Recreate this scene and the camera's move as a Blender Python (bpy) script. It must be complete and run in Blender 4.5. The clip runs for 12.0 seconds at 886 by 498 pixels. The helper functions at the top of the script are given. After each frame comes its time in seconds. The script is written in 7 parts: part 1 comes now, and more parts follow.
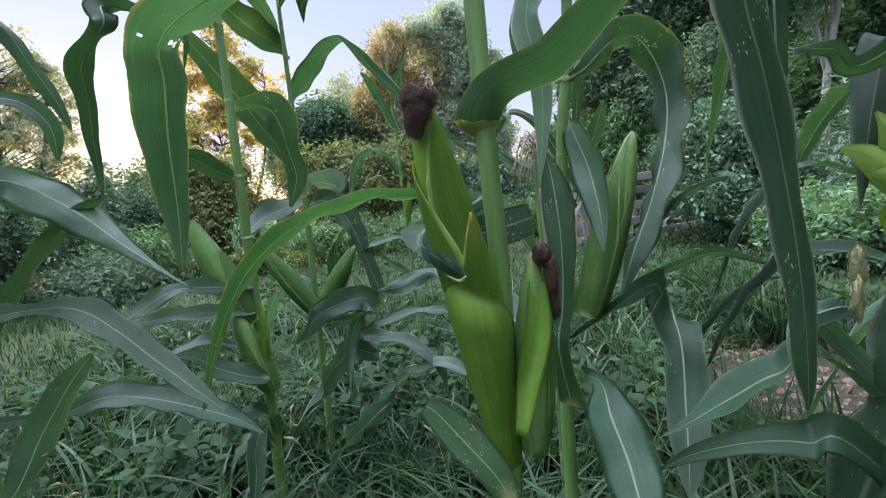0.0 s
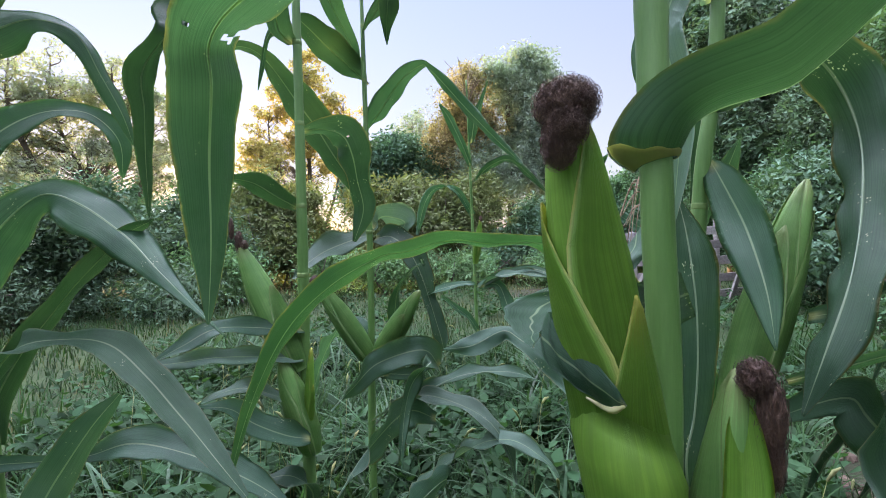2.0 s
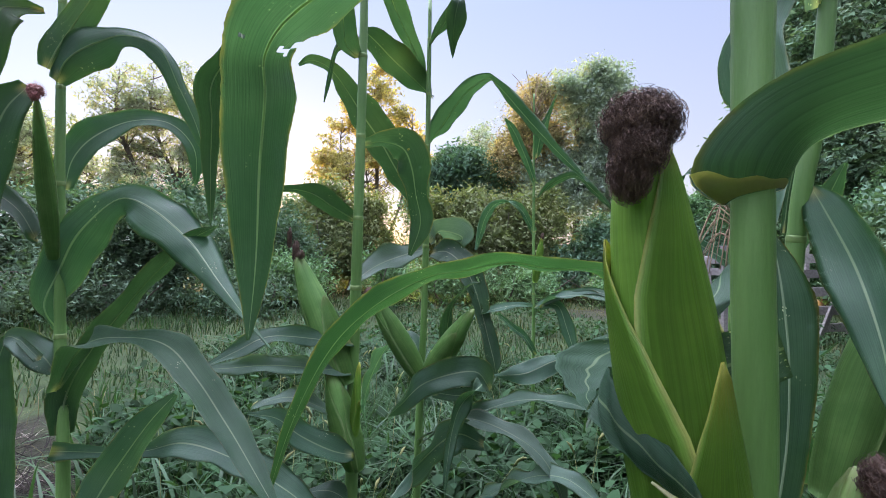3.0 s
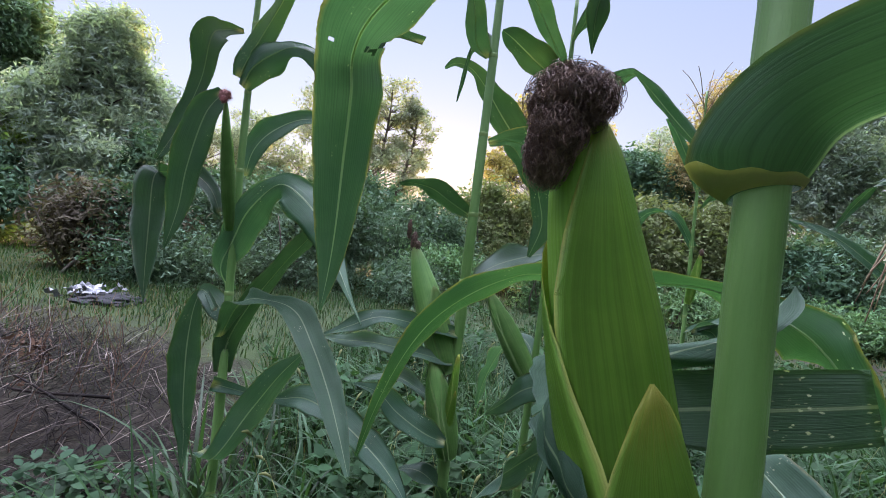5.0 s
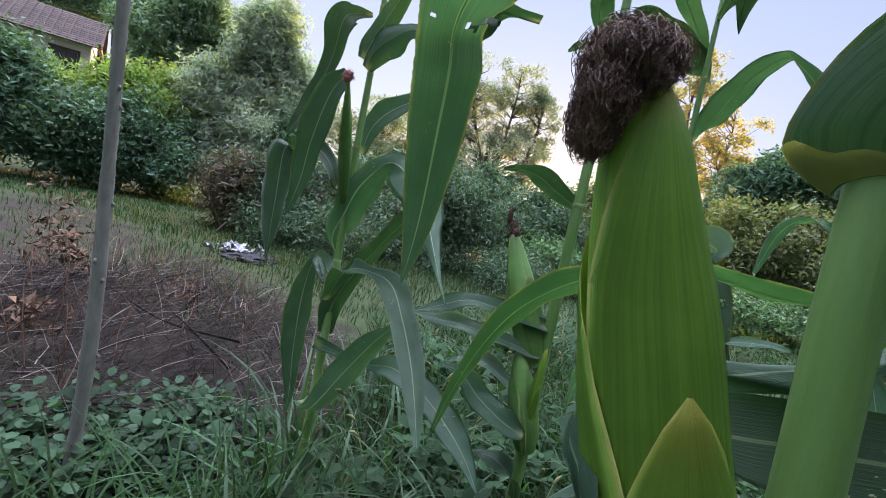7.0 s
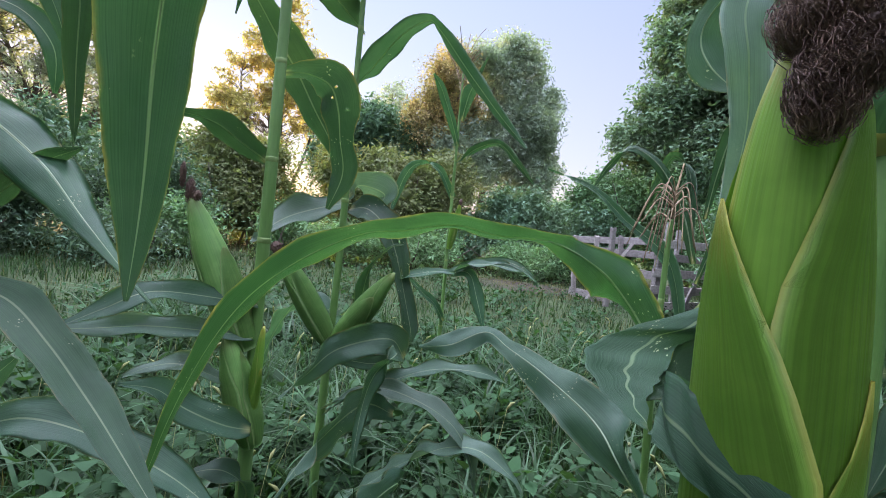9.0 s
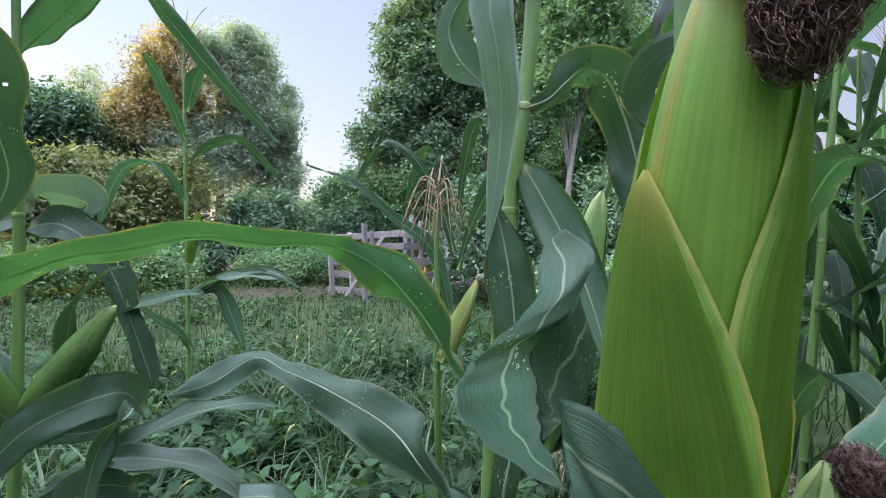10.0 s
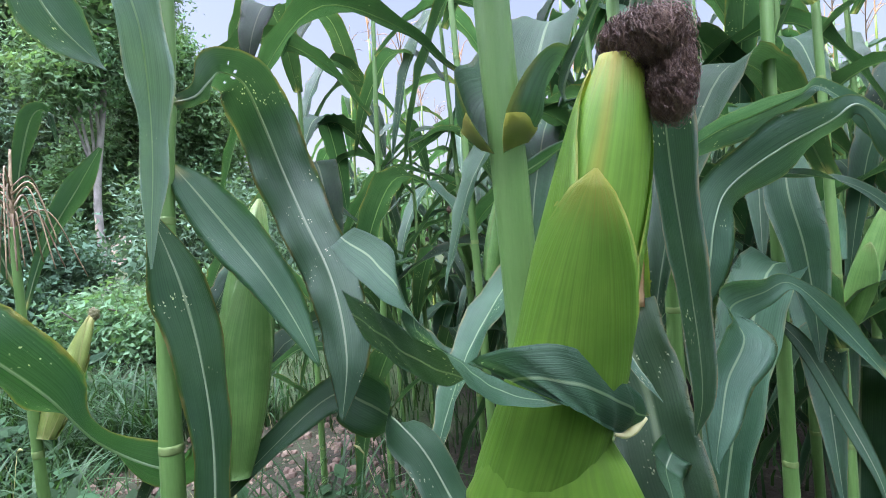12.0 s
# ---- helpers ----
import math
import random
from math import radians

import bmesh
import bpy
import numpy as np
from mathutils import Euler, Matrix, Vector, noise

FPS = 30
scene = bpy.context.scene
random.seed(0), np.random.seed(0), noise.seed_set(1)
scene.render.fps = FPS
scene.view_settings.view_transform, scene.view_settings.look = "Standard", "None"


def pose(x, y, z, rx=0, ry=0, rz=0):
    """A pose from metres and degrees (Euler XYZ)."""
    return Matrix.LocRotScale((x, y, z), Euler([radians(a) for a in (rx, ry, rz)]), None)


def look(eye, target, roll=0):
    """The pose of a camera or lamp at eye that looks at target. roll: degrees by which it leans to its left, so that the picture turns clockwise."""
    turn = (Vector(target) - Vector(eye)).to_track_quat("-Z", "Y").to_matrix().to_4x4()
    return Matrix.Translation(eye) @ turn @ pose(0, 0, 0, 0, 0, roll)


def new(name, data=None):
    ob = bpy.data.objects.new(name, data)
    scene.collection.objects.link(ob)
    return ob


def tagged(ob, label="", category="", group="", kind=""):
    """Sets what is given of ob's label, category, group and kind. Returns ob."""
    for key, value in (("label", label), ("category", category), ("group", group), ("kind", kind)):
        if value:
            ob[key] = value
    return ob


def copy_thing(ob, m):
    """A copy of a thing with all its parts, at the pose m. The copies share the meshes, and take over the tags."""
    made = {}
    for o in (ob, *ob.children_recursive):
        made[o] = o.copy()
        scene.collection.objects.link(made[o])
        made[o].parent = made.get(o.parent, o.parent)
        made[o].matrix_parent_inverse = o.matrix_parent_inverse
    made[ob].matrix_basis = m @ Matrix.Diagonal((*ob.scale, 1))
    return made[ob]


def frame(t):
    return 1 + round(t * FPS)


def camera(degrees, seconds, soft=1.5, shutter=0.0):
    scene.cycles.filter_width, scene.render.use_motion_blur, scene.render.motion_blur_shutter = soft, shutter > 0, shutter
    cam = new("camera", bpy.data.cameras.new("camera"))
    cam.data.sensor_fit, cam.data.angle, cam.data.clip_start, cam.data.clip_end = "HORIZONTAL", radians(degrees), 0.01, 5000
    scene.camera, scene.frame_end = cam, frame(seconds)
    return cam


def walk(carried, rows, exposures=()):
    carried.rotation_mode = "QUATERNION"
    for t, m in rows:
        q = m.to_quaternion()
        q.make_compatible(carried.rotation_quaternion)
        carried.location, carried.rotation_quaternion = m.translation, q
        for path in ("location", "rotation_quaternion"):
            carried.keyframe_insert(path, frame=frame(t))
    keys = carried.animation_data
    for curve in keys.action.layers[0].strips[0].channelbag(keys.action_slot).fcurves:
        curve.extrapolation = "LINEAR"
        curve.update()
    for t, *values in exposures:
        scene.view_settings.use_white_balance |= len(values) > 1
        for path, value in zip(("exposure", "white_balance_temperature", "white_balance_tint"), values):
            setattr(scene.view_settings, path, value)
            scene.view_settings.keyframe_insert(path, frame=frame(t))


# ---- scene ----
cam = camera(86.6, 12.0, soft=0.9)
PATH = [
    (0, (0.017, -0.003, 1.039), (-0.017, 1.986, 0.829), -5.0),
    (0.5, (-0.06, 0.057, 1.047), (-0.108, 2.049, 0.878), -4.1),
    (1, (-0.07, 0.111, 1.05), (-0.185, 2.103, 0.922), -3.4),
    (1.5, (-0.045, 0.155, 1.052), (-0.254, 2.142, 0.967), -2.2),
    (2, (-0.042, 0.202, 1.062), (-0.32, 2.182, 1.019), -0.9),
    (2.5, (-0.037, 0.243, 1.065), (-0.386, 2.212, 1.052), 0.5),
    (3, (-0.037, 0.249, 1.077), (-0.569, 2.177, 1.083), 1.9),
    (3.5, (0.019, 0.259, 1.07), (-0.77, 2.097, 1.073), 3.7),
    (3.7, (0.036, 0.259, 1.074), (-0.857, 2.048, 1.079), 4.2),
    (5.5, (0.093, 0.317, 1.075), (-1.129, 1.899, 1.007), 8.3),
    (6, (0.106, 0.322, 1.078), (-1.243, 1.794, 0.969), 9.8),
    (6.5, (0.104, 0.333, 1.071), (-1.368, 1.679, 0.924), 11.5),
    (6.7, (0.107, 0.335, 1.073), (-1.402, 1.638, 0.912), 12.1),
    (8.3, (-0.016, 0.347, 1.068), (-0.812, 2.182, 0.906), 10.6),
    (8.5, (-0.054, 0.341, 1.069), (-0.642, 2.246, 0.912), 9.7),
    (9, (-0.118, 0.344, 1.064), (-0.231, 2.337, 0.945), 6.9),
    (9.5, (-0.122, 0.386, 1.064), (0.241, 2.352, 0.992), 4.5),
    (10, (-0.136, 0.441, 1.064), (0.745, 2.235, 1.021), 1.6),
    (10.5, (-0.2, 0.485, 1.069), (1.153, 1.957, 1.019), -0.8),
    (11, (-0.231, 0.477, 1.063), (1.402, 1.63, 0.997), -1.8),
    (11.5, (-0.253, 0.487, 1.054), (1.554, 1.344, 1.007), -2.5),
    (12, (-0.248, 0.568, 1.057), (1.707, 0.99, 1.031), -4.0),
]
walk(cam, [(t, look(eye, target, roll)) for t, eye, target, roll in PATH], exposures=((0, 2.5), (0.5, 2.78), (1.0, 2.62), (2.0, 2.62), (3.0, 2.52), (5.5, 2.38), (6.5, 2.36), (8.5, 2.5), (9.5, 2.7), (10.5, 2.8), (11.5, 3.2), (12, 3.15)))

# ---------------------------------------------------------------- light and world
SUN_AZ, SUN_EL = 36.5, 2.2          # degrees left of straight ahead, degrees up
world = bpy.data.worlds.new("evening_sky")
scene.world = world
world.use_nodes = True
wn = world.node_tree
sky = wn.nodes.new("ShaderNodeTexSky")
sky.sky_type = 'NISHITA'
sky.sun_disc = False
sky.sun_elevation = radians(SUN_EL)
sky.sun_rotation = radians(-SUN_AZ)
sky.air_density, sky.dust_density, sky.ozone_density = 1.0, 0.4, 2.0
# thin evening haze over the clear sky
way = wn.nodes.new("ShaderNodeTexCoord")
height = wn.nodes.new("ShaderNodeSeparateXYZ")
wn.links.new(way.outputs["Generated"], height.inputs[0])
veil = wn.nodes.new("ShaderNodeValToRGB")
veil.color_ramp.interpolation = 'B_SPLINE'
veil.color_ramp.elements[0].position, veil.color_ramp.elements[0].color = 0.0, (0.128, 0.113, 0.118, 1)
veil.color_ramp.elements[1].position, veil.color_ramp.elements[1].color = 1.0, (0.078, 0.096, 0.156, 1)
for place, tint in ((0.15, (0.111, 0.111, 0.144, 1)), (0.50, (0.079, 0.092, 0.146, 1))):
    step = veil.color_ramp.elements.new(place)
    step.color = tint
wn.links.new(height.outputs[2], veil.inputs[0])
# added fill light: unseen upper sky brightened, more on the sunset side
zenith_fill = wn.nodes.new("ShaderNodeValToRGB")
zenith_fill.color_ramp.interpolation = 'EASE'
zenith_fill.color_ramp.elements[0].position, zenith_fill.color_ramp.elements[0].color = 0.46, (0, 0, 0, 1)
zenith_fill.color_ramp.elements[1].position, zenith_fill.color_ramp.elements[1].color = 1.0, (1.58, 1.60, 2.06, 1)
wn.links.new(height.outputs[2], zenith_fill.inputs[0])
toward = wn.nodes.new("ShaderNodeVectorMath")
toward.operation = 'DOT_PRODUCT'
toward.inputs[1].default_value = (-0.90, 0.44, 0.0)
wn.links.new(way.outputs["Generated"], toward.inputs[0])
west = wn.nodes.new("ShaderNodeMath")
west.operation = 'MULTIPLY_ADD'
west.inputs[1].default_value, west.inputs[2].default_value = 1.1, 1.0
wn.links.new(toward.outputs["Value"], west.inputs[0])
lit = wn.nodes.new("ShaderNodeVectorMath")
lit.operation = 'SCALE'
wn.links.new(zenith_fill.outputs[0], lit.inputs[0])
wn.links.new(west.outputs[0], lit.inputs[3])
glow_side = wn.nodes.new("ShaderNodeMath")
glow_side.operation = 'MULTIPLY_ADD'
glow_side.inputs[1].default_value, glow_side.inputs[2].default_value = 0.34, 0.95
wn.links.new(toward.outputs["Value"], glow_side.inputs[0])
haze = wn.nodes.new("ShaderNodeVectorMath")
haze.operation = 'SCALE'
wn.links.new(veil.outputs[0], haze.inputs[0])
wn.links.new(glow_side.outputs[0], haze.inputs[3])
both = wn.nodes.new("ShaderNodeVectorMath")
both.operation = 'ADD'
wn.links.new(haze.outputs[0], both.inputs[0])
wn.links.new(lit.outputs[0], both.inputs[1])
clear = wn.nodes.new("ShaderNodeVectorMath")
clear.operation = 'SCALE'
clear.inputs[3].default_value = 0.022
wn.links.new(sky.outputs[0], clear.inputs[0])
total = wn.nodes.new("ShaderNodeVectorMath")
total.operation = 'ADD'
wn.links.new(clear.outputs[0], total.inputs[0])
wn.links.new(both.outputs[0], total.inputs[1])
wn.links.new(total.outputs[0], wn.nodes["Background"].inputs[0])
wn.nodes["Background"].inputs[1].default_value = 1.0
sun_data = bpy.data.lights.new("low_sun", 'SUN')
sun_data.energy, sun_data.angle, sun_data.color = 3.0, radians(0.6), (1.0, 0.62, 0.30)
sun = new("low_sun", sun_data)
sun.matrix_world = look((-60 * math.sin(radians(SUN_AZ)), 60 * math.cos(radians(SUN_AZ)), 60 * math.tan(radians(SUN_EL))), (0, 0, 0))


# ---------------------------------------------------------------- node helpers
def fresh(name):
    m = bpy.data.materials.new(name)
    m.use_nodes = True
    nt = m.node_tree
    nt.nodes.clear()
    return m, nt


def node(nt, kind, **given):
    n = nt.nodes.new(kind)
    for key, value in given.items():
        sock = n.inputs[int(key[1:])] if key[0] == "i" and key[1:].isdigit() else n.inputs[key.replace("_", " ")]
        if isinstance(value, bpy.types.NodeSocket):
            nt.links.new(value, sock)
        else:
            sock.default_value = value
    return n


def calc(nt, op, a, b=0.0):
    n = nt.nodes.new("ShaderNodeMath")
    n.operation = op
    for s, v in zip(n.inputs, (a, b)):
        if isinstance(v, bpy.types.NodeSocket):
            nt.links.new(v, s)
        else:
            s.default_value = v
    return n.outputs[0]


def blend(nt, f, a, b, how='MIX'):
    n = nt.nodes.new("ShaderNodeMix")
    n.data_type, n.blend_type = 'RGBA', how
    for s, v in ((n.inputs[0], f), (n.inputs[6], a), (n.inputs[7], b)):
        if isinstance(v, bpy.types.NodeSocket):
            nt.links.new(v, s)
        else:
            s.default_value = v if not isinstance(v, tuple) or len(v) == 4 else (*v, 1)
    return n.outputs[2]


def ramp(nt, f, lo, hi):
    n = nt.nodes.new("ShaderNodeMapRange")
    n.interpolation_type = 'SMOOTHSTEP'
    nt.links.new(f, n.inputs[0])
    n.inputs[1].default_value, n.inputs[2].default_value = lo, hi
    return n.outputs[0]


def noisy(nt, vec, scale, detail=4.0, rough=0.55):
    n = node(nt, "ShaderNodeTexNoise", Scale=scale, Detail=detail, Roughness=rough)
    if vec is not None:
        nt.links.new(vec, n.inputs["Vector"])
    return n.outputs[0]


def spread(nt, vec, sx, sy, sz=1.0):
    n = nt.nodes.new("ShaderNodeMapping")
    nt.links.new(vec, n.inputs[0])
    n.inputs[3].default_value = (sx, sy, sz)
    return n.outputs[0]


def finish(nt, color, rough=0.5, bump=None, dist=0.001, through_color=None, through_part=0.0, strength=0.6, gloss=0.5):
    p = nt.nodes.new("ShaderNodeBsdfPrincipled")
    for s, v in ((p.inputs["Base Color"], color), (p.inputs["Roughness"], rough), (p.inputs["Specular IOR Level"], gloss)):
        if isinstance(v, bpy.types.NodeSocket):
            nt.links.new(v, s)
        else:
            s.default_value = v if not isinstance(v, tuple) else (*v, 1)
    out = nt.nodes.new("ShaderNodeOutputMaterial")
    shader = p.outputs[0]
    if bump is not None:
        b = node(nt, "ShaderNodeBump", Strength=strength, Distance=dist, Height=bump)
        nt.links.new(b.outputs[0], p.inputs["Normal"])
    if through_part:
        tr = nt.nodes.new("ShaderNodeBsdfTranslucent")
        if isinstance(through_color, bpy.types.NodeSocket):
            nt.links.new(through_color, tr.inputs[0])
        else:
            tr.inputs[0].default_value = (*through_color, 1)
        mx = nt.nodes.new("ShaderNodeMixShader")
        mx.inputs[0].default_value = through_part
        nt.links.new(shader, mx.inputs[1])
        nt.links.new(tr.outputs[0], mx.inputs[2])
        shader = mx.outputs[0]
    nt.links.new(shader, out.inputs[0])


# ---------------------------------------------------------------- materials
def corn_leaf_material(name, green, light, specks=0.0, dry=0.0, wide_rib=0.020):
    """Blade: parallel veins, pale midrib, pale feeding specks, dry brown margin."""
    m, nt = fresh(name)
    uv = nt.nodes.new("ShaderNodeTexCoord").outputs["UV"]
    obj = nt.nodes.new("ShaderNodeTexCoord").outputs["Object"]
    rnd = nt.nodes.new("ShaderNodeObjectInfo").outputs["Random"]
    sep = node(nt, "ShaderNodeSeparateXYZ", Vector=uv)
    u, v = sep.outputs[0], sep.outputs[1]
    wob = noisy(nt, spread(nt, uv, 3.0, 6.0), 2.0, 2.0)
    phase = calc(nt, 'ADD', calc(nt, 'MULTIPLY', u, 170.0), calc(nt, 'MULTIPLY', wob, 2.0))
    veins = calc(nt, 'MULTIPLY', calc(nt, 'ADD', calc(nt, 'SINE', phase), 1.0), 0.5)
    fine = noisy(nt, spread(nt, uv, 90.0, 5.0), 1.0, 3.0)
    off = calc(nt, 'ABSOLUTE', calc(nt, 'SUBTRACT', u, 0.5))
    rib = calc(nt, 'SUBTRACT', 1.0, ramp(nt, off, 0.010, 0.010 + wide_rib))
    blotch = noisy(nt, obj, 9.0, 4.0)
    base = blend(nt, ramp(nt, blotch, 0.3, 0.7), green, light)
    base = blend(nt, calc(nt, 'MULTIPLY', ramp(nt, fine, 0.25, 0.75), 0.6), base, tuple(c * 0.6 for c in green))
    base = blend(nt, calc(nt, 'MULTIPLY', calc(nt, 'MULTIPLY', veins, fine), 0.18), base, tuple(c * 1.55 for c in light))
    base = blend(nt, calc(nt, 'MULTIPLY', rib, 0.62), base, (0.27, 0.35, 0.23))
    foot = calc(nt, 'SUBTRACT', 1.0, ramp(nt, calc(nt, 'ADD', v, calc(nt, 'MULTIPLY', fine, 0.02)), 0.008, 0.042))
    foot = calc(nt, 'MULTIPLY', foot, calc(nt, 'SUBTRACT', 1.0, ramp(nt, off, 0.12, 0.36)))
    base = blend(nt, calc(nt, 'MULTIPLY', foot, 0.6), base, (0.48, 0.44, 0.24))
    cells = node(nt, "ShaderNodeTexVoronoi", Vector=spread(nt, uv, 15.0, 120.0), Scale=1.0).outputs[0]
    worn = noisy(nt, spread(nt, uv, 60.0, 300.0), 1.0, 2.0)
    patch = noisy(nt, obj, 15.0, 2.0)
    dots = calc(nt, 'SUBTRACT', 1.0, ramp(nt, calc(nt, 'ADD', cells, calc(nt, 'MULTIPLY', worn, 0.75)), 0.50, 0.58))
    spot = calc(nt, 'MULTIPLY', dots, ramp(nt, patch, 0.66 - 0.09 * specks, 0.74 - 0.09 * specks))
    base = blend(nt, calc(nt, 'MULTIPLY', spot, min(1.0, 0.55 + 0.4 * specks)), base, (0.50, 0.54, 0.38))
    edge = calc(nt, 'ADD', off, calc(nt, 'MULTIPLY', calc(nt, 'SUBTRACT', noisy(nt, spread(nt, uv, 4.0, 22.0), 1.0), 0.5), 0.18))
    rim = ramp(nt, edge, 0.47 - 0.06 * dry, 0.53 - 0.04 * dry)
    base = blend(nt, calc(nt, 'MULTIPLY', rim, 0.25 + 0.45 * dry), base, (0.30, 0.20, 0.07))
    tone = nt.nodes.new("ShaderNodeHueSaturation")
    nt.links.new(base, tone.inputs["Color"])
    nt.links.new(calc(nt, 'ADD', 0.70, calc(nt, 'MULTIPLY', rnd, 0.55)), tone.inputs["Value"])
    nt.links.new(calc(nt, 'ADD', 0.488, calc(nt, 'MULTIPLY', rnd, 0.022)), tone.inputs["Hue"])
    col = tone.outputs[0]
    relief = calc(nt, 'ADD', calc(nt, 'MULTIPLY', veins, 0.05), calc(nt, 'ADD', calc(nt, 'MULTIPLY', fine, 0.5), calc(nt, 'MULTIPLY', blotch, 1.5)))
    rough = calc(nt, 'ADD', 0.30, calc(nt, 'MULTIPLY', blotch, 0.28))
    glow = blend(nt, 1.0, col, (2.1, 2.3, 1.0), 'MULTIPLY')
    finish(nt, col, rough, relief, 0.0016, glow, 0.28, 0.8, 0.38)
    return m


def grainy_material(name, a, b, scale=6.0, stretch=(1, 1, 1), rough=0.75, dist=0.003, fine=60.0, through_part=0.0, gloss=0.3, per_piece=0.0):
    """A surface with two colours in patches, fine grain and relief."""
    m, nt = fresh(name)
    obj = spread(nt, nt.nodes.new("ShaderNodeTexCoord").outputs["Object"], *stretch)
    big, small = noisy(nt, obj, scale, 5.0), noisy(nt, obj, fine, 4.0, 0.7)
    col = blend(nt, ramp(nt, big, 0.32, 0.68), a, b)
    col = blend(nt, calc(nt, 'MULTIPLY', small, 0.5), col, tuple(c * 0.45 for c in a))
    if per_piece:
        isl = nt.nodes.new("ShaderNodeNewGeometry").outputs["Random Per Island"]
        rnd = nt.nodes.new("ShaderNodeObjectInfo").outputs["Random"]
        k = calc(nt, 'FRACT', calc(nt, 'ADD', isl, rnd))
        tone = nt.nodes.new("ShaderNodeHueSaturation")
        nt.links.new(col, tone.inputs["Color"])
        nt.links.new(calc(nt, 'ADD', 1.0 - per_piece, calc(nt, 'MULTIPLY', k, 2 * per_piece)), tone.inputs["Value"])
        nt.links.new(calc(nt, 'ADD', 0.5 - 0.03 * per_piece, calc(nt, 'MULTIPLY', k, 0.06 * per_piece)), tone.inputs["Hue"])
        col = tone.outputs[0]
    finish(nt, col, rough, calc(nt, 'ADD', big, small), dist, blend(nt, 1.0, col, (1.5, 1.6, 0.7), 'MULTIPLY') if through_part else None, through_part, 0.6, gloss)
    return m


def husk_material(name, a, b, tipped):
    m, nt = fresh(name)
    uv = nt.nodes.new("ShaderNodeTexCoord").outputs["UV"]
    obj = nt.nodes.new("ShaderNodeTexCoord").outputs["Object"]
    sep = node(nt, "ShaderNodeSeparateXYZ", Vector=uv)
    u, v = sep.outputs[0], sep.outputs[1]
    wob = noisy(nt, spread(nt, uv, 2.0, 3.0), 2.0, 2.0)
    ridge = calc(nt, 'MULTIPLY', calc(nt, 'ADD', calc(nt, 'SINE', calc(nt, 'ADD', calc(nt, 'MULTIPLY', u, 150.0), calc(nt, 'MULTIPLY', wob, 9.0))), 1.0), 0.5)
    fibre = noisy(nt, spread(nt, uv, 70.0, 2.5), 1.0, 4.0)
    blotch = noisy(nt, obj, 22.0, 4.0)
    col = blend(nt, ramp(nt, blotch, 0.35, 0.7), a, b)
    col = blend(nt, calc(nt, 'MULTIPLY', ridge, 0.03), col, tuple(c * 1.5 for c in b))
    col = blend(nt, calc(nt, 'MULTIPLY', ramp(nt, fibre, 0.35, 0.7), 0.4), col, tuple(c * 0.55 for c in a))
    streak = noisy(nt, spread(nt, uv, 13.0, 0.8), 1.0, 3.0)
    col = blend(nt, calc(nt, 'MULTIPLY', ramp(nt, streak, 0.5, 0.72), 0.22), col, tuple(c * 1.5 for c in b))
    top = calc(nt, 'MULTIPLY', ramp(nt, calc(nt, 'ADD', v, calc(nt, 'MULTIPLY', fibre, 0.16)), 0.92, 1.12), 0.55)
    col = blend(nt, top, col, tipped)
    side = ramp(nt, calc(nt, 'ADD', calc(nt, 'ABSOLUTE', calc(nt, 'SUBTRACT', u, 0.5)), calc(nt, 'MULTIPLY', blotch, 0.05)), 0.475, 0.53)
    col = blend(nt, calc(nt, 'MULTIPLY', side, 0.32), col, tuple(c * k for c, k in zip(tipped, (0.95, 0.75, 0.7))))
    rough = calc(nt, 'ADD', 0.38, calc(nt, 'MULTIPLY', fibre, 0.2))
    finish(nt, col, rough, calc(nt, 'ADD', calc(nt, 'MULTIPLY', ridge, 0.07), calc(nt, 'ADD', calc(nt, 'MULTIPLY', fibre, 0.9), calc(nt, 'MULTIPLY', blotch, 1.6))), 0.0011, blend(nt, 1.0, col, (1.4, 1.5, 0.8), 'MULTIPLY'), 0.2, 0.6, 0.4)
    return m


M_LEAF = corn_leaf_material("corn_leaf", (0.035, 0.093, 0.049), (0.063, 0.134, 0.075), 0.3, 0.1)
M_LEAF_BITTEN = corn_leaf_material("corn_leaf_bitten", (0.036, 0.091, 0.050), (0.064, 0.132, 0.076), 1.0, 0.4)
# paler blades: waxy bloom, with sky sheen painted into the base colour
M_LEAF_PALE = corn_leaf_material("corn_leaf_waxy_sheen", (0.050, 0.117, 0.074), (0.086, 0.162, 0.110), 0.7, 0.2)
M_LEAF_SILVER = corn_leaf_material("corn_leaf_silver_sheen", (0.098, 0.168, 0.126), (0.142, 0.218, 0.170), 0.5, 0.2)
M_LEAF_RIBBED = corn_leaf_material("corn_leaf_broad_rib", (0.042, 0.092, 0.048), (0.072, 0.130, 0.070), 1.0, 0.2, 0.060)
M_LEAF_DRY = corn_leaf_material("corn_leaf_dry_margin", (0.040, 0.108, 0.046), (0.066, 0.150, 0.064), 0.8, 0.5)
M_STALK = grainy_material("corn_stalk", (0.105, 0.215, 0.055), (0.150, 0.268, 0.082), 9.0, (6, 6, 0.6), 0.45, 0.0012, 40.0, 0.08, 0.45)
M_NODE = grainy_material("stalk_joint", (0.16, 0.25, 0.08), (0.22, 0.30, 0.11), 30.0, (1, 1, 1), 0.55, 0.001, 90.0, 0.15)
M_COLLAR = grainy_material("leaf_collar", (0.50, 0.50, 0.25), (0.58, 0.53, 0.32), 30.0, (1, 1, 1), 0.55, 0.001, 90.0, 0.25)
M_HUSK = husk_material("husk", (0.150, 0.305, 0.042), (0.205, 0.370, 0.056), (0.55, 0.40, 0.08))
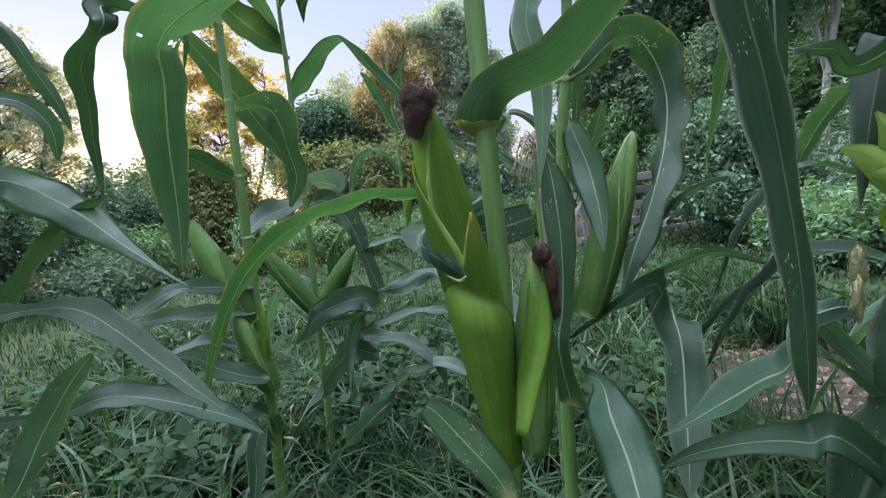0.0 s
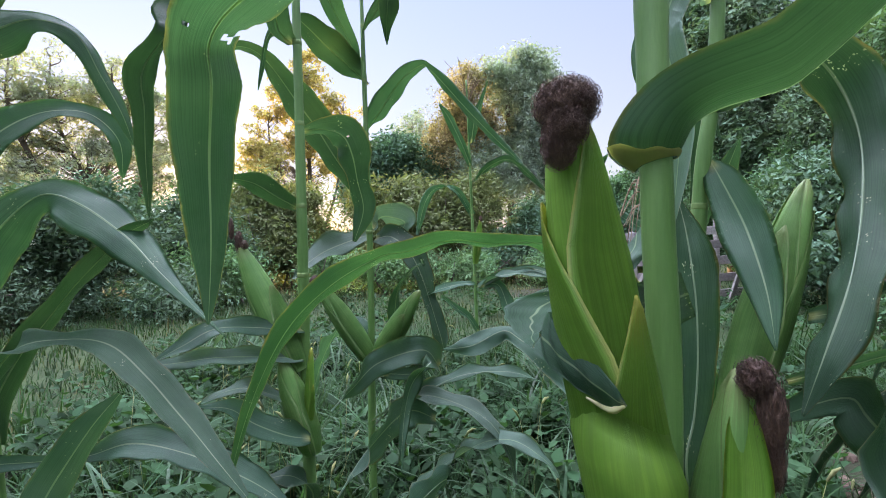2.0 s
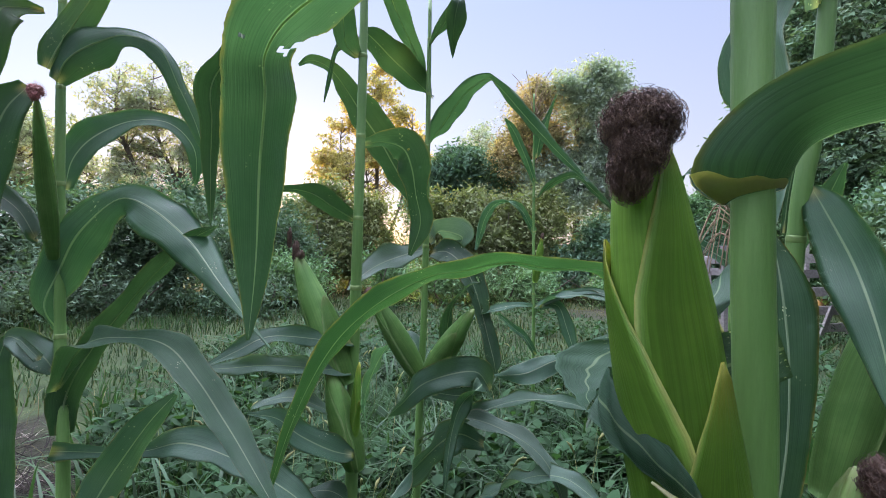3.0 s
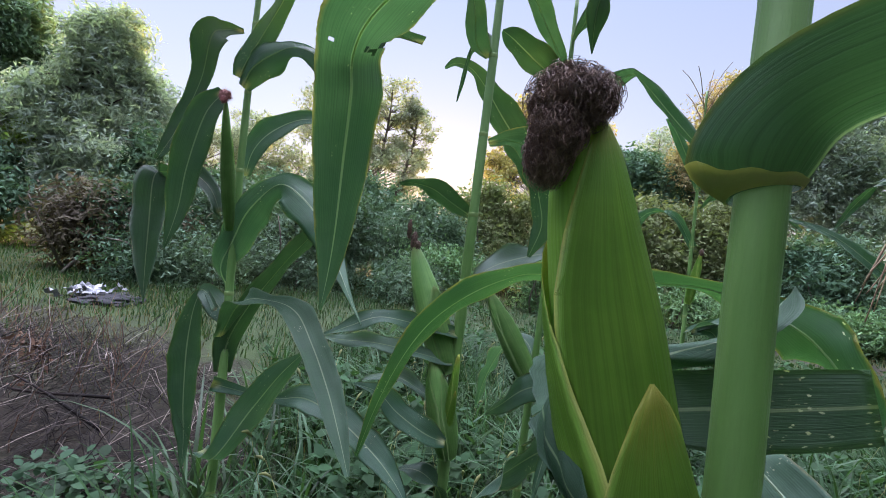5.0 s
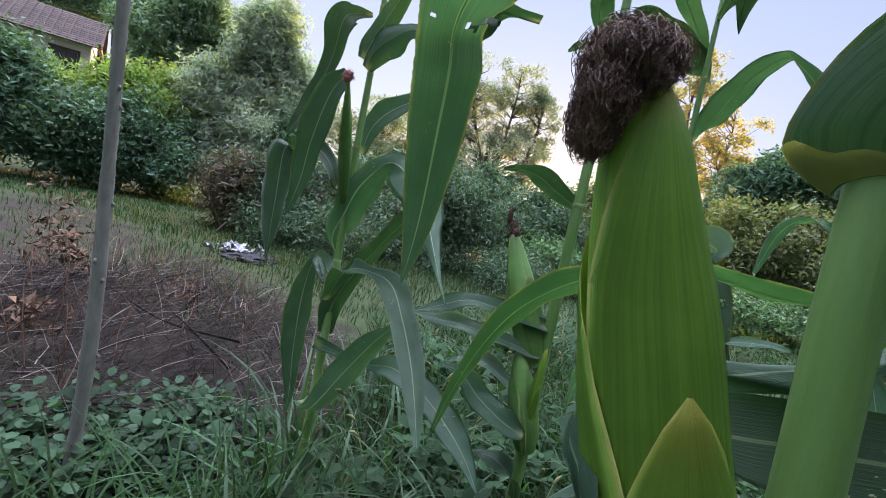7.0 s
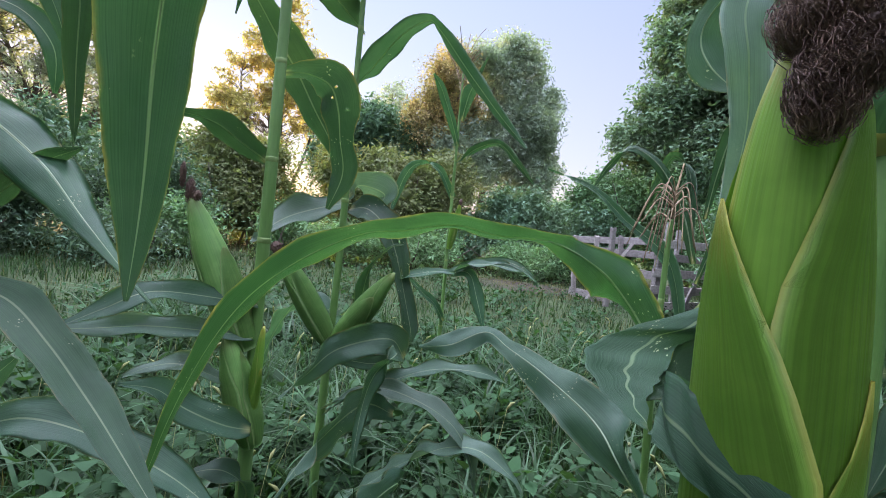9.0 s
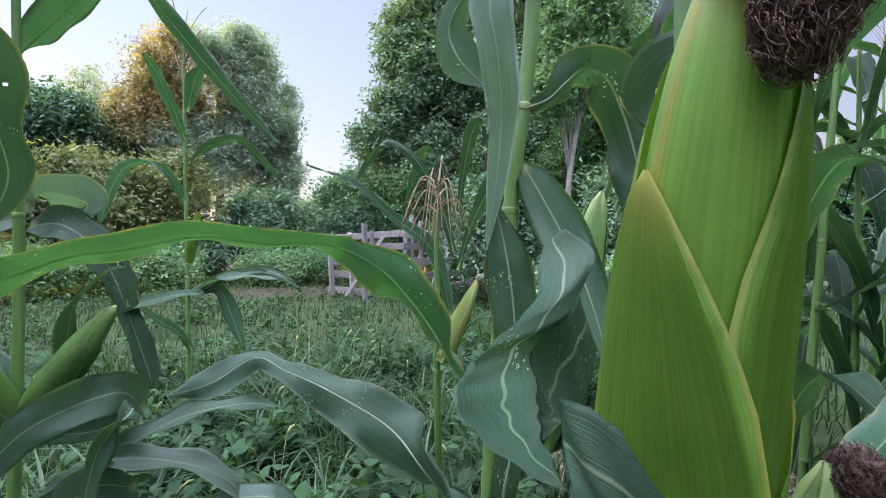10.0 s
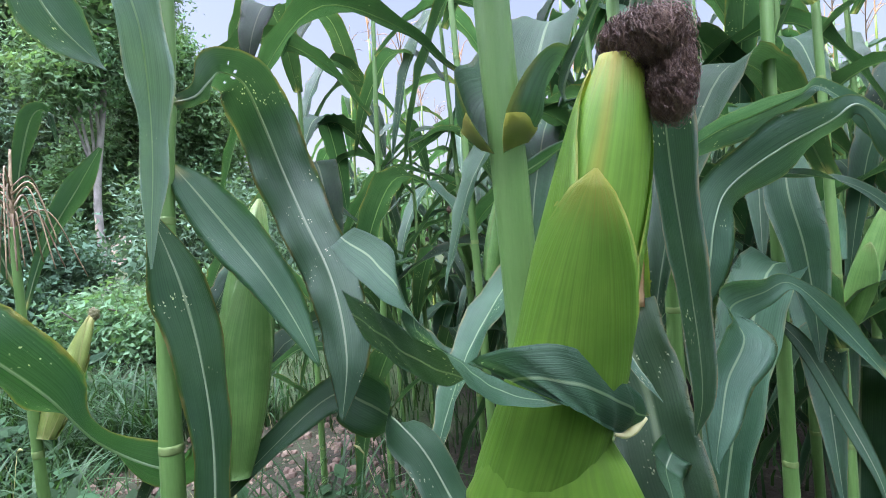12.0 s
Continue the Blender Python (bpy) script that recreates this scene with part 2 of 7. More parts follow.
M_HUSK_DULL = husk_material("husk_dull", (0.125, 0.265, 0.070), (0.180, 0.330, 0.098), (0.22, 0.19, 0.08))
M_SHEATH = husk_material("sheath", (0.165, 0.320, 0.045), (0.225, 0.390, 0.060), (0.22, 0.36, 0.10))
M_HUSK_TORN = husk_material("husk_torn_green", (0.20, 0.34, 0.06), (0.28, 0.42, 0.09), (0.50, 0.42, 0.16))
M_DRY_STRIP = husk_material("dry_split_stem", (0.36, 0.24, 0.12), (0.46, 0.33, 0.18), (0.20, 0.10, 0.05))
M_HUSK_PALE = husk_material("husk_torn", (0.30, 0.38, 0.11), (0.36, 0.42, 0.14), (0.52, 0.38, 0.18))
M_SILK = grainy_material("silk_dried", (0.098, 0.056, 0.042), (0.200, 0.122, 0.090), 40.0, (1, 1, 1), 0.6, 0.001, 200.0, 0.0, 0.4, 0.5)
M_SILK_BROWN = grainy_material("silk_brown", (0.060, 0.032, 0.022), (0.105, 0.060, 0.040), 40.0, (1, 1, 1), 0.6, 0.001, 200.0, 0.0, 0.4, 0.5)
M_SILK_PINK = grainy_material("silk_pink", (0.30, 0.09, 0.09), (0.36, 0.16, 0.13), 40.0, (1, 1, 1), 0.5, 0.001, 200.0, 0.0, 0.4, 0.4)
M_SILK_PALE = grainy_material("silk_pale", (0.24, 0.26, 0.11), (0.32, 0.30, 0.15), 40.0, (1, 1, 1), 0.5, 0.001, 200.0, 0.0, 0.4, 0.4)
M_TASSEL = grainy_material("tassel_straw", (0.22, 0.16, 0.10), (0.32, 0.235, 0.15), 40.0, (1, 1, 1), 0.7, 0.001, 200.0, 0.1, 0.3, 0.3)
M_GRASS = grainy_material("grass", (0.021, 0.051, 0.018), (0.040, 0.084, 0.031), 1.4, (1, 1, 1), 0.8, 0.001, 12.0, 0.30, 0.12, 0.40)
M_GRASS_MEADOW = grainy_material("meadow_grass", (0.025, 0.051, 0.023), (0.043, 0.075, 0.033), 0.8, (1, 1, 1), 0.8, 0.001, 12.0, 0.30, 0.12, 0.45)
M_GRASS_BROAD = grainy_material("grass_broad", (0.028, 0.068, 0.027), (0.046, 0.098, 0.040), 1.4, (1, 1, 1), 0.55, 0.001, 12.0, 0.32, 0.3, 0.45)
M_GRASS_DRY = grainy_material("grass_drying", (0.085, 0.090, 0.040), (0.14, 0.125, 0.066), 1.4, (1, 1, 1), 0.8, 0.001, 12.0, 0.25, 0.12, 0.40)
M_FOXTAIL = grainy_material("foxtail_head", (0.17, 0.19, 0.08), (0.25, 0.25, 0.11), 20.0, (1, 1, 1), 0.8, 0.001, 200.0, 0.2, 0.2, 0.3)
M_WEED = grainy_material("weed_leaf", (0.021, 0.054, 0.022), (0.042, 0.093, 0.039), 2.5, (1, 1, 1), 0.75, 0.001, 40.0, 0.28, 0.15, 0.35)
M_BRAMBLE = grainy_material("bramble_leaf", (0.019, 0.051, 0.022), (0.036, 0.080, 0.034), 5.0, (1, 1, 1), 0.6, 0.001, 60.0, 0.25, 0.2, 0.45)
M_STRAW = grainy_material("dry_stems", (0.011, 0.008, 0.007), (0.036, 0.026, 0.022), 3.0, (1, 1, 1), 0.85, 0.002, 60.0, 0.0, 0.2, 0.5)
M_STRAW_PALE = grainy_material("bleached_straw", (0.13, 0.105, 0.09), (0.25, 0.21, 0.18), 3.0, (1, 1, 1), 0.8, 0.002, 60.0, 0.0, 0.2, 0.5)
M_DRYWEED = grainy_material("withered_weed", (0.11, 0.065, 0.042), (0.16, 0.095, 0.06), 6.0, (1, 1, 1), 0.85, 0.002, 60.0, 0.0, 0.2, 0.4)
M_BARK = grainy_material("bark", (0.09, 0.075, 0.06), (0.15, 0.125, 0.10), 5.0, (3, 3, 0.6), 0.9, 0.01, 40.0)
M_BIRCH = grainy_material("pale_bark", (0.24, 0.23, 0.20), (0.38, 0.36, 0.32), 6.0, (2, 2, 1), 0.8, 0.003, 60.0)
M_SAPLING = grainy_material("sapling_bark", (0.13, 0.135, 0.115), (0.20, 0.20, 0.17), 14.0, (3, 3, 1), 0.8, 0.003, 120.0)
M_WOOD = grainy_material("weathered_board", (0.23, 0.21, 0.20), (0.35, 0.325, 0.31), 4.0, (1, 8, 8), 0.85, 0.004, 30.0, 0.0, 0.25, 0.3)
M_PLASTER = grainy_material("plaster", (0.62, 0.60, 0.56), (0.72, 0.70, 0.66), 1.2, (1, 1, 1), 0.9, 0.004, 30.0)
M_TILE = grainy_material("roof_tile", (0.042, 0.030, 0.026), (0.07, 0.05, 0.042), 2.0, (1, 1, 1), 0.85, 0.004, 30.0, 0.0, 0.25, 0.3)
M_TRIM = grainy_material("dark_timber", (0.07, 0.055, 0.045), (0.10, 0.08, 0.065), 4.0, (1, 1, 1), 0.8, 0.004, 40.0)
M_PANE = grainy_material("dark_pane", (0.03, 0.035, 0.04), (0.045, 0.05, 0.055), 2.0, (1, 1, 1), 0.12, 0.0005, 20.0)
M_LITTER = grainy_material("plastic_litter", (0.18, 0.19, 0.21), (0.28, 0.28, 0.30), 9.0, (1, 1, 1), 0.5, 0.004, 60.0, 0.0, 0.4, 0.3)
M_ASH = grainy_material("burnt_litter", (0.014, 0.014, 0.017), (0.036, 0.036, 0.040), 7.0, (1, 1, 1), 0.9, 0.008, 60.0, 0.0, 0.2, 0.4)
M_FLOWER = grainy_material("white_flower", (0.60, 0.62, 0.54), (0.70, 0.70, 0.62), 9.0, (1, 1, 1), 0.6, 0.001, 60.0, 0.2)
M_SOIL = grainy_material("soil_clod", (0.12, 0.088, 0.066), (0.19, 0.142, 0.108), 8.0, (1, 1, 1), 0.95, 0.006, 60.0, 0.0, 0.15, 0.25)


def foliage(name, a, b, t=0.3, vary=0.30):
    return grainy_material(name, a, b, 0.7, (1, 1, 1), 0.75, 0.001, 6.0, t, 0.15, vary)


M_F_DARK = foliage("foliage_dark", (0.079, 0.151, 0.098), (0.134, 0.216, 0.134), 0.22, 0.42)
M_F_DEEP = foliage("foliage_deep_green", (0.062, 0.114, 0.072), (0.106, 0.163, 0.101), 0.22, 0.42)
M_F_MID = foliage("foliage_mid", (0.102, 0.198, 0.102), (0.174, 0.282, 0.144), 0.28, 0.40)
M_F_OLIVE = foliage("foliage_olive", (0.118, 0.151, 0.069), (0.185, 0.207, 0.101), 0.28, 0.42)
# evening glow and haze are put into the broadleaf, willow and small-leaved colours
M_F_BROAD = foliage("foliage_broadleaf", (0.118, 0.204, 0.130), (0.210, 0.300, 0.192), 0.25, 0.50)
M_F_GREY = foliage("foliage_grey_green", (0.207, 0.270, 0.224), (0.322, 0.391, 0.328), 0.35, 0.38)
M_F_WILLOW = foliage("foliage_willow", (0.26, 0.32, 0.28), (0.38, 0.44, 0.39), 0.45, 0.30)
M_F_AIRY = foliage("foliage_small_leaved", (0.215, 0.254, 0.202), (0.332, 0.364, 0.286), 0.38, 0.40)
M_F_GOLD = foliage("foliage_golden", (0.322, 0.299, 0.138), (0.483, 0.380, 0.161), 0.35, 0.45)
M_F_RUST = foliage("foliage_rusty_orange", (0.23, 0.23, 0.14), (0.42, 0.30, 0.16), 0.40, 0.45)
M_F_YELLOW = foliage("foliage_yellow_green", (0.15, 0.24, 0.07), (0.24, 0.32, 0.09), 0.4, 0.40)
M_F_DRY = foliage("thicket_dry", (0.075, 0.062, 0.045), (0.12, 0.115, 0.065), 0.2, 0.4)


def ground_material():
    """Soil, short grass and straw mixed in natural patches, with bare trodden areas."""
    m, nt = fresh("meadow_ground")
    pos = nt.nodes.new("ShaderNodeTexCoord").outputs["Object"]
    sep = node(nt, "ShaderNodeSeparateXYZ", Vector=pos)
    x, y = sep.outputs[0], sep.outputs[1]
    big, mid, small = noisy(nt, pos, 0.6, 5.0), noisy(nt, pos, 3.5, 5.0), noisy(nt, pos, 30.0, 5.0, 0.7)
    grass = blend(nt, ramp(nt, mid, 0.3, 0.7), (0.022, 0.040, 0.014), (0.042, 0.064, 0.024))
    soil = blend(nt, ramp(nt, mid, 0.3, 0.7), (0.015, 0.012, 0.010), (0.036, 0.029, 0.024))
    soil = blend(nt, ramp(nt, small, 0.5, 0.75), soil, (0.10, 0.08, 0.062))

    def patch(cx, cy, rx, ry):
        dx = calc(nt, 'DIVIDE', calc(nt, 'SUBTRACT', x, cx), rx)
        dy = calc(nt, 'DIVIDE', calc(nt, 'SUBTRACT', y, cy), ry)
        d = calc(nt, 'SQRT', calc(nt, 'ADD', calc(nt, 'MULTIPLY', dx, dx), calc(nt, 'MULTIPLY', dy, dy)))
        d = calc(nt, 'ADD', d, calc(nt, 'MULTIPLY', calc(nt, 'SUBTRACT', mid, 0.5), 0.9))
        return calc(nt, 'SUBTRACT', 1.0, ramp(nt, d, 0.75, 1.15))

    bare = patch(*BARE[0])
    for spec in BARE[1:]:
        bare = calc(nt, 'MAXIMUM', bare, patch(*spec))
    bare = calc(nt, 'MULTIPLY', bare, calc(nt, 'ADD', 0.55, calc(nt, 'MULTIPLY', ramp(nt, big, 0.35, 0.6), 0.45)))
    col = blend(nt, bare, grass, soil)
    col = blend(nt, calc(nt, 'MULTIPLY', small, 0.4), col, (0.03, 0.03, 0.018))
    finish(nt, col, 0.95, calc(nt, 'ADD', mid, calc(nt, 'MULTIPLY', small, 0.6)), 0.03, None, 0.0, 0.8, 0.15)
    return m


# bare or trodden patches: centre x, y, half widths
BARE = [(-3.6, 1.0, 2.3, 1.35), (-6.2, 0.2, 3.4, 1.3), (0.9, 9.2, 1.6, 0.8), (1.75, 1.95, 0.75, 0.85), (2.4, 0.1, 2.2, 1.2)]
M_GROUND = ground_material()


# ---------------------------------------------------------------- mesh helpers
def part(name, data, material, parent=None, label="", smooth=True):
    """Links a bmesh or a mesh as one object under a thing."""
    if isinstance(data, bmesh.types.BMesh):
        me = bpy.data.meshes.new(name)
        data.to_mesh(me)
        data.free()
    else:
        me = data
    if material is not None and not me.materials:
        me.materials.append(material)
    if smooth:
        me.polygons.foreach_set("use_smooth", [True] * len(me.polygons))
    ob = new(name, me)
    if parent is not None:
        ob.parent = parent
        ob.matrix_parent_inverse = parent.matrix_world.inverted()
    if label:
        ob["label"] = label
    return ob


def thing(name, at, label, category, group="", kind=""):
    e = new(name)
    e.location = at
    e.empty_display_size = 0.05
    e.matrix_world = Matrix.Translation(at)
    return tagged(e, label, category, group, kind)


def fast_mesh(name, verts, loops, size):
    """Many faces of one size, straight from arrays."""
    me = bpy.data.meshes.new(name)
    n = len(loops) // size
    me.vertices.add(len(verts))
    me.vertices.foreach_set("co", np.asarray(verts, np.float32).ravel())
    me.loops.add(len(loops))
    me.loops.foreach_set("vertex_index", np.asarray(loops, np.int32))
    me.polygons.add(n)
    me.polygons.foreach_set("loop_start", np.arange(0, n * size, size, dtype=np.int32))
    me.update(calc_edges=True)
    me.validate()
    return me


def spline(points, steps):
    """Catmull-Rom through rows of numbers, at equal steps of its parameter."""
    p = np.asarray(points, float)
    p = np.vstack([2 * p[0] - p[1], p, 2 * p[-1] - p[-2]])
    out = []
    for i in range(1, len(p) - 2):
        a, b, c, d = p[i - 1:i + 3]
        for t in np.linspace(0, 1, steps, endpoint=False):
            out.append(0.5 * (2 * b + (c - a) * t + (2 * a - 5 * b + 4 * c - d) * t * t + (3 * b - a - 3 * c + d) * t ** 3))
    out.append(p[-2])
    return np.array(out)


def unit(v):
    v = np.asarray(v, float)
    return v / np.maximum(np.linalg.norm(v, axis=-1, keepdims=True), 1e-9)


def blade_mesh(stations, seed=0, fold=0.28, wave=0.10, across=8, steps=7, holes=(), thick=0.0006, rib=0.0022):
    """A corn blade from stations of x, y, z, width, azimuth and elevation of its crossways direction."""
    rng = np.random.default_rng(seed)
    rows = []
    for x, y, z, w, az, el in stations:
        az, el = radians(az), radians(el)
        rows.append((x, y, z, w, math.cos(el) * math.cos(az), math.cos(el) * math.sin(az), math.sin(el)))
    rows = np.array(rows)
    for i in range(1, len(rows)):
        if rows[i, 4:] @ rows[i - 1, 4:] < -0.6:
            rows[i, 4:] *= -1
    q = spline(rows, steps)
    c, w = q[:, :3], np.maximum(q[:, 3], 0.001)
    tan = unit(np.gradient(c, axis=0))
    s = q[:, 4:7]
    s = unit(s - tan * (s * tan).sum(1, keepdims=True))
    nrm = np.cross(tan, s)
    if nrm[: max(3, len(nrm) // 3), 2].sum() < 0:
        nrm = -nrm
    run = np.r_[0, np.cumsum(np.linalg.norm(np.diff(c, axis=0), axis=1))]
    j = np.linspace(-1, 1, across + 1)
    ph = rng.uniform(0, 6.28, 2)
    length = rng.uniform(0.09, 0.15)
    sway = np.where(j[None] > 0, np.sin(run[:, None] * 6.28 / length + ph[0]), np.sin(run[:, None] * 6.28 / (length * 1.17) + ph[1]))
    lift = fold * np.abs(j)[None] ** 1.4 * (1 + 0.2 * np.sin(run * 14 + ph[0])[:, None]) + 1.35 * wave * np.abs(j)[None] ** 2.2 * sway
    lift = lift + 0.05 * np.sin(run * 31 + ph[1])[:, None] * (1 - j[None] ** 2) * np.sin(j[None] * 5 + ph[0])
    jag = 1 + 0.009 * rng.standard_normal((len(w), 1)) * (np.abs(j)[None] > 0.95)
    pts = c[:, None] + s[:, None] * (j[None, :, None] * w[:, None, None] * 0.5 * jag[:, :, None]) + nrm[:, None] * (lift * w[:, None] * 0.5)[:, :, None]
    rows_n, cols = len(c), across + 1
    bm = bmesh.new()
    uvl = bm.loops.layers.uv.new("UVMap")
    vs = [[bm.verts.new(pts[i, k]) for k in range(cols)] for i in range(rows_n)]
    gone = set()
    for hv, hu, rv, ru in holes:
        for i in range(rows_n - 1):
            for k in range(across):
                if ((i / (rows_n - 1) - hv) / rv) ** 2 + (((k + 0.5) / across - hu) / ru) ** 2 < 1:
                    gone.add((i, k))
    for i in range(rows_n - 1):
        for k in range(across):
            if (i, k) in gone:
                continue
            f = bm.faces.new((vs[i][k], vs[i][k + 1], vs[i + 1][k + 1], vs[i + 1][k]))
            for lp, (a, b) in zip(f.loops, ((i, k), (i, k + 1), (i + 1, k + 1), (i + 1, k))):
                lp[uvl].uv = (b / across, run[a])
    bmesh.ops.solidify(bm, geom=bm.faces[:], thickness=thick)
    if rib:
        # keel of the midrib on the underside
        mid = across // 2
        ring = []
        for i in range(rows_n):
            r = rib * (1 - 0.85 * i / (rows_n - 1)) * min(1.0, w[i] / 0.03)
            p0 = pts[i, mid]
            ring.append([bm.verts.new(p0 + s[i] * r), bm.verts.new(p0 - nrm[i] * r * 1.3), bm.verts.new(p0 - s[i] * r)])
        for i in range(rows_n - 1):
            for a in range(2):
                f = bm.faces.new((ring[i][a], ring[i][a + 1], ring[i + 1][a + 1], ring[i + 1][a]))
                for lp in f.loops:
                    lp[uvl].uv = (0.5, run[i])
    bmesh.ops.recalc_face_normals(bm, faces=bm.faces[:])
    return bm


def tube(points, radii, seg=12, cap=True, flat=1.0, bm=None):
    """A tube of changing thickness along points."""
    own = bm is None
    bm = bm or bmesh.new()
    uvl = bm.loops.layers.uv.verify()
    p = np.asarray(points, float)
    tan = unit(np.gradient(p, axis=0))
    ref = np.array((0.31, 0.95, 0.05)) if abs(tan[0][2]) > 0.5 else np.array((0.0, 0.1, 1.0))
    rings = []
    for c, t, r in zip(p, tan, radii):
        a = unit(np.cross(t, ref))
        b = np.cross(a, t)
        rings.append([bm.verts.new(c + r * (a * math.cos(k) + b * flat * math.sin(k))) for k in np.linspace(0, 2 * math.pi, seg, endpoint=False)])
    for i in range(len(rings) - 1):
        for k in range(seg):
            f = bm.faces.new((rings[i][k], rings[i][(k + 1) % seg], rings[i + 1][(k + 1) % seg], rings[i + 1][k]))
            for lp, (a, b) in zip(f.loops, ((i, k), (i, k + 1), (i + 1, k + 1), (i + 1, k))):
                lp[uvl].uv = (b / seg, a / (len(rings) - 1))
    if cap:
        bm.faces.new(rings[0][::-1])
        bm.faces.new(rings[-1])
    return bm


def box(size, at=(0, 0, 0), turn=None, bm=None, bevel=0.0):
    bm2 = bmesh.new()
    bmesh.ops.create_cube(bm2, size=1.0)
    bmesh.ops.scale(bm2, vec=size, verts=bm2.verts)
    if bevel:
        bmesh.ops.bevel(bm2, geom=bm2.edges[:], offset=bevel, segments=1, affect='EDGES')
    m = Matrix.Translation(at) @ (turn if turn is not None else Matrix())
    bmesh.ops.transform(bm2, matrix=m, verts=bm2.verts)
    if bm is None:
        return bm2
    me = bpy.data.meshes.new("scratch")
    bm2.to_mesh(me)
    bm2.free()
    bm.from_mesh(me)
    bpy.data.meshes.remove(me)
    return bm


def strands(starts, ways, lengths, radius, seed, curl=0.3, drop=0.6, seg=9, shell=None):
    """Fine three-sided threads, curling and sinking."""
    rng = np.random.default_rng(seed)
    n = len(starts)
    p, d = np.array(starts, float), unit(ways)
    step = np.asarray(lengths)[:, None] / seg
    line = [p.copy()]
    for k in range(seg):
        d = unit(d + rng.normal(0, curl, (n, 3)) + np.array((0, 0, -drop / seg)))
        p = p + d * step
        if shell is not None:
            q = (p - shell[0]) / shell[1]
            far = np.linalg.norm(q, axis=1, keepdims=True)
            p = shell[0] + q / far * np.clip(far, 0.72, 1.0) * shell[1]
        line.append(p.copy())
    line = np.array(line)
    rad = radius * np.linspace(1, 0.5, seg + 1)
    verts = np.zeros((seg + 1, n, 3, 3))
    for k in range(3):
        a = k * 2.094
        verts[:, :, k] = line + rad[:, None, None] * np.array((math.cos(a), math.sin(a), 0.35 * math.cos(a + 1)))
    idx = np.arange((seg + 1) * n * 3).reshape(seg + 1, n, 3)
    quads = []
    for k in range(3):
        quads.append(np.stack([idx[:-1, :, k], idx[:-1, :, (k + 1) % 3], idx[1:, :, (k + 1) % 3], idx[1:, :, k]], -1).reshape(-1, 4))
    return fast_mesh("silk", verts.reshape(-1, 3), np.concatenate(quads).ravel(), 4)


# ---------------------------------------------------------------- corn: parts
def axis_frame(base, tip, bow=(0, 0, 0), n=22):
    base, tip, bow = np.array(base, float), np.array(tip, float), np.array(bow, float)
    t = np.linspace(0, 1, n)[:, None]
    line = base + (tip - base) * t + bow * (4 * t * (1 - t))
    tan = unit(np.gradient(line, axis=0))
    a = unit(np.cross(tan, (0.2, 1.0, 0.1)))
    return line, tan, a, np.cross(tan, a)


def ear_girth(t):
    return np.interp(t, (0, 0.08, 0.25, 0.45, 0.65, 0.85, 0.95, 1.0), (0.55, 0.76, 0.97, 1.0, 0.88, 0.58, 0.36, 0.10))


def silk_tuft(parent, lumps, material, n, seed):
    """A matted tuft of dried silk: lumpy cores overgrown with curled threads."""
    rng = np.random.default_rng(seed)
    bm = bmesh.new()
    starts, ways, lens, mids, rads = [], [], [], [], []
    share = n // len(lumps)
    for centre, radii in lumps:
        centre, radii = np.array(centre, float), np.array(radii, float)
        made = bmesh.ops.create_icosphere(bm, subdivisions=4, radius=1.0)["verts"]
        for v in made:
            k = 0.80 + 0.30 * noise.noise(v.co * 2.3 + Vector((seed, 0, 0))) + 0.26 * noise.noise(v.co * 6) + 0.14 * noise.noise(v.co * 15)
            v.co = Vector(centre) + Vector((v.co.x * radii[0] * k, v.co.y * radii[1] * k, v.co.z * radii[2] * k))
        way = unit(rng.normal(0, 1, (share, 3)))
        starts.append(centre + way * radii * rng.uniform(0.6, 0.95, share)[:, None])
        ways.append(unit(np.cross(way, rng.normal(0, 1, (share, 3)))) + way * rng.uniform(0.0, 0.5, share)[:, None])
        lens.append(rng.uniform(0.6, 1.6, share) * float(radii.mean()) * 1.5)
        mids.append(np.repeat(centre[None], share, 0))
        rads.append(radii * (0.94 + 0.34 * rng.uniform(0, 1, share) ** 2.5)[:, None])
    core = part("silk", bm, material, parent)
    me = strands(np.concatenate(starts), np.concatenate(ways), np.concatenate(lens), 0.00027, seed, 0.6, 0.9, 11, (np.concatenate(mids), np.concatenate(rads)))
    part("silk_threads", me, material, core)


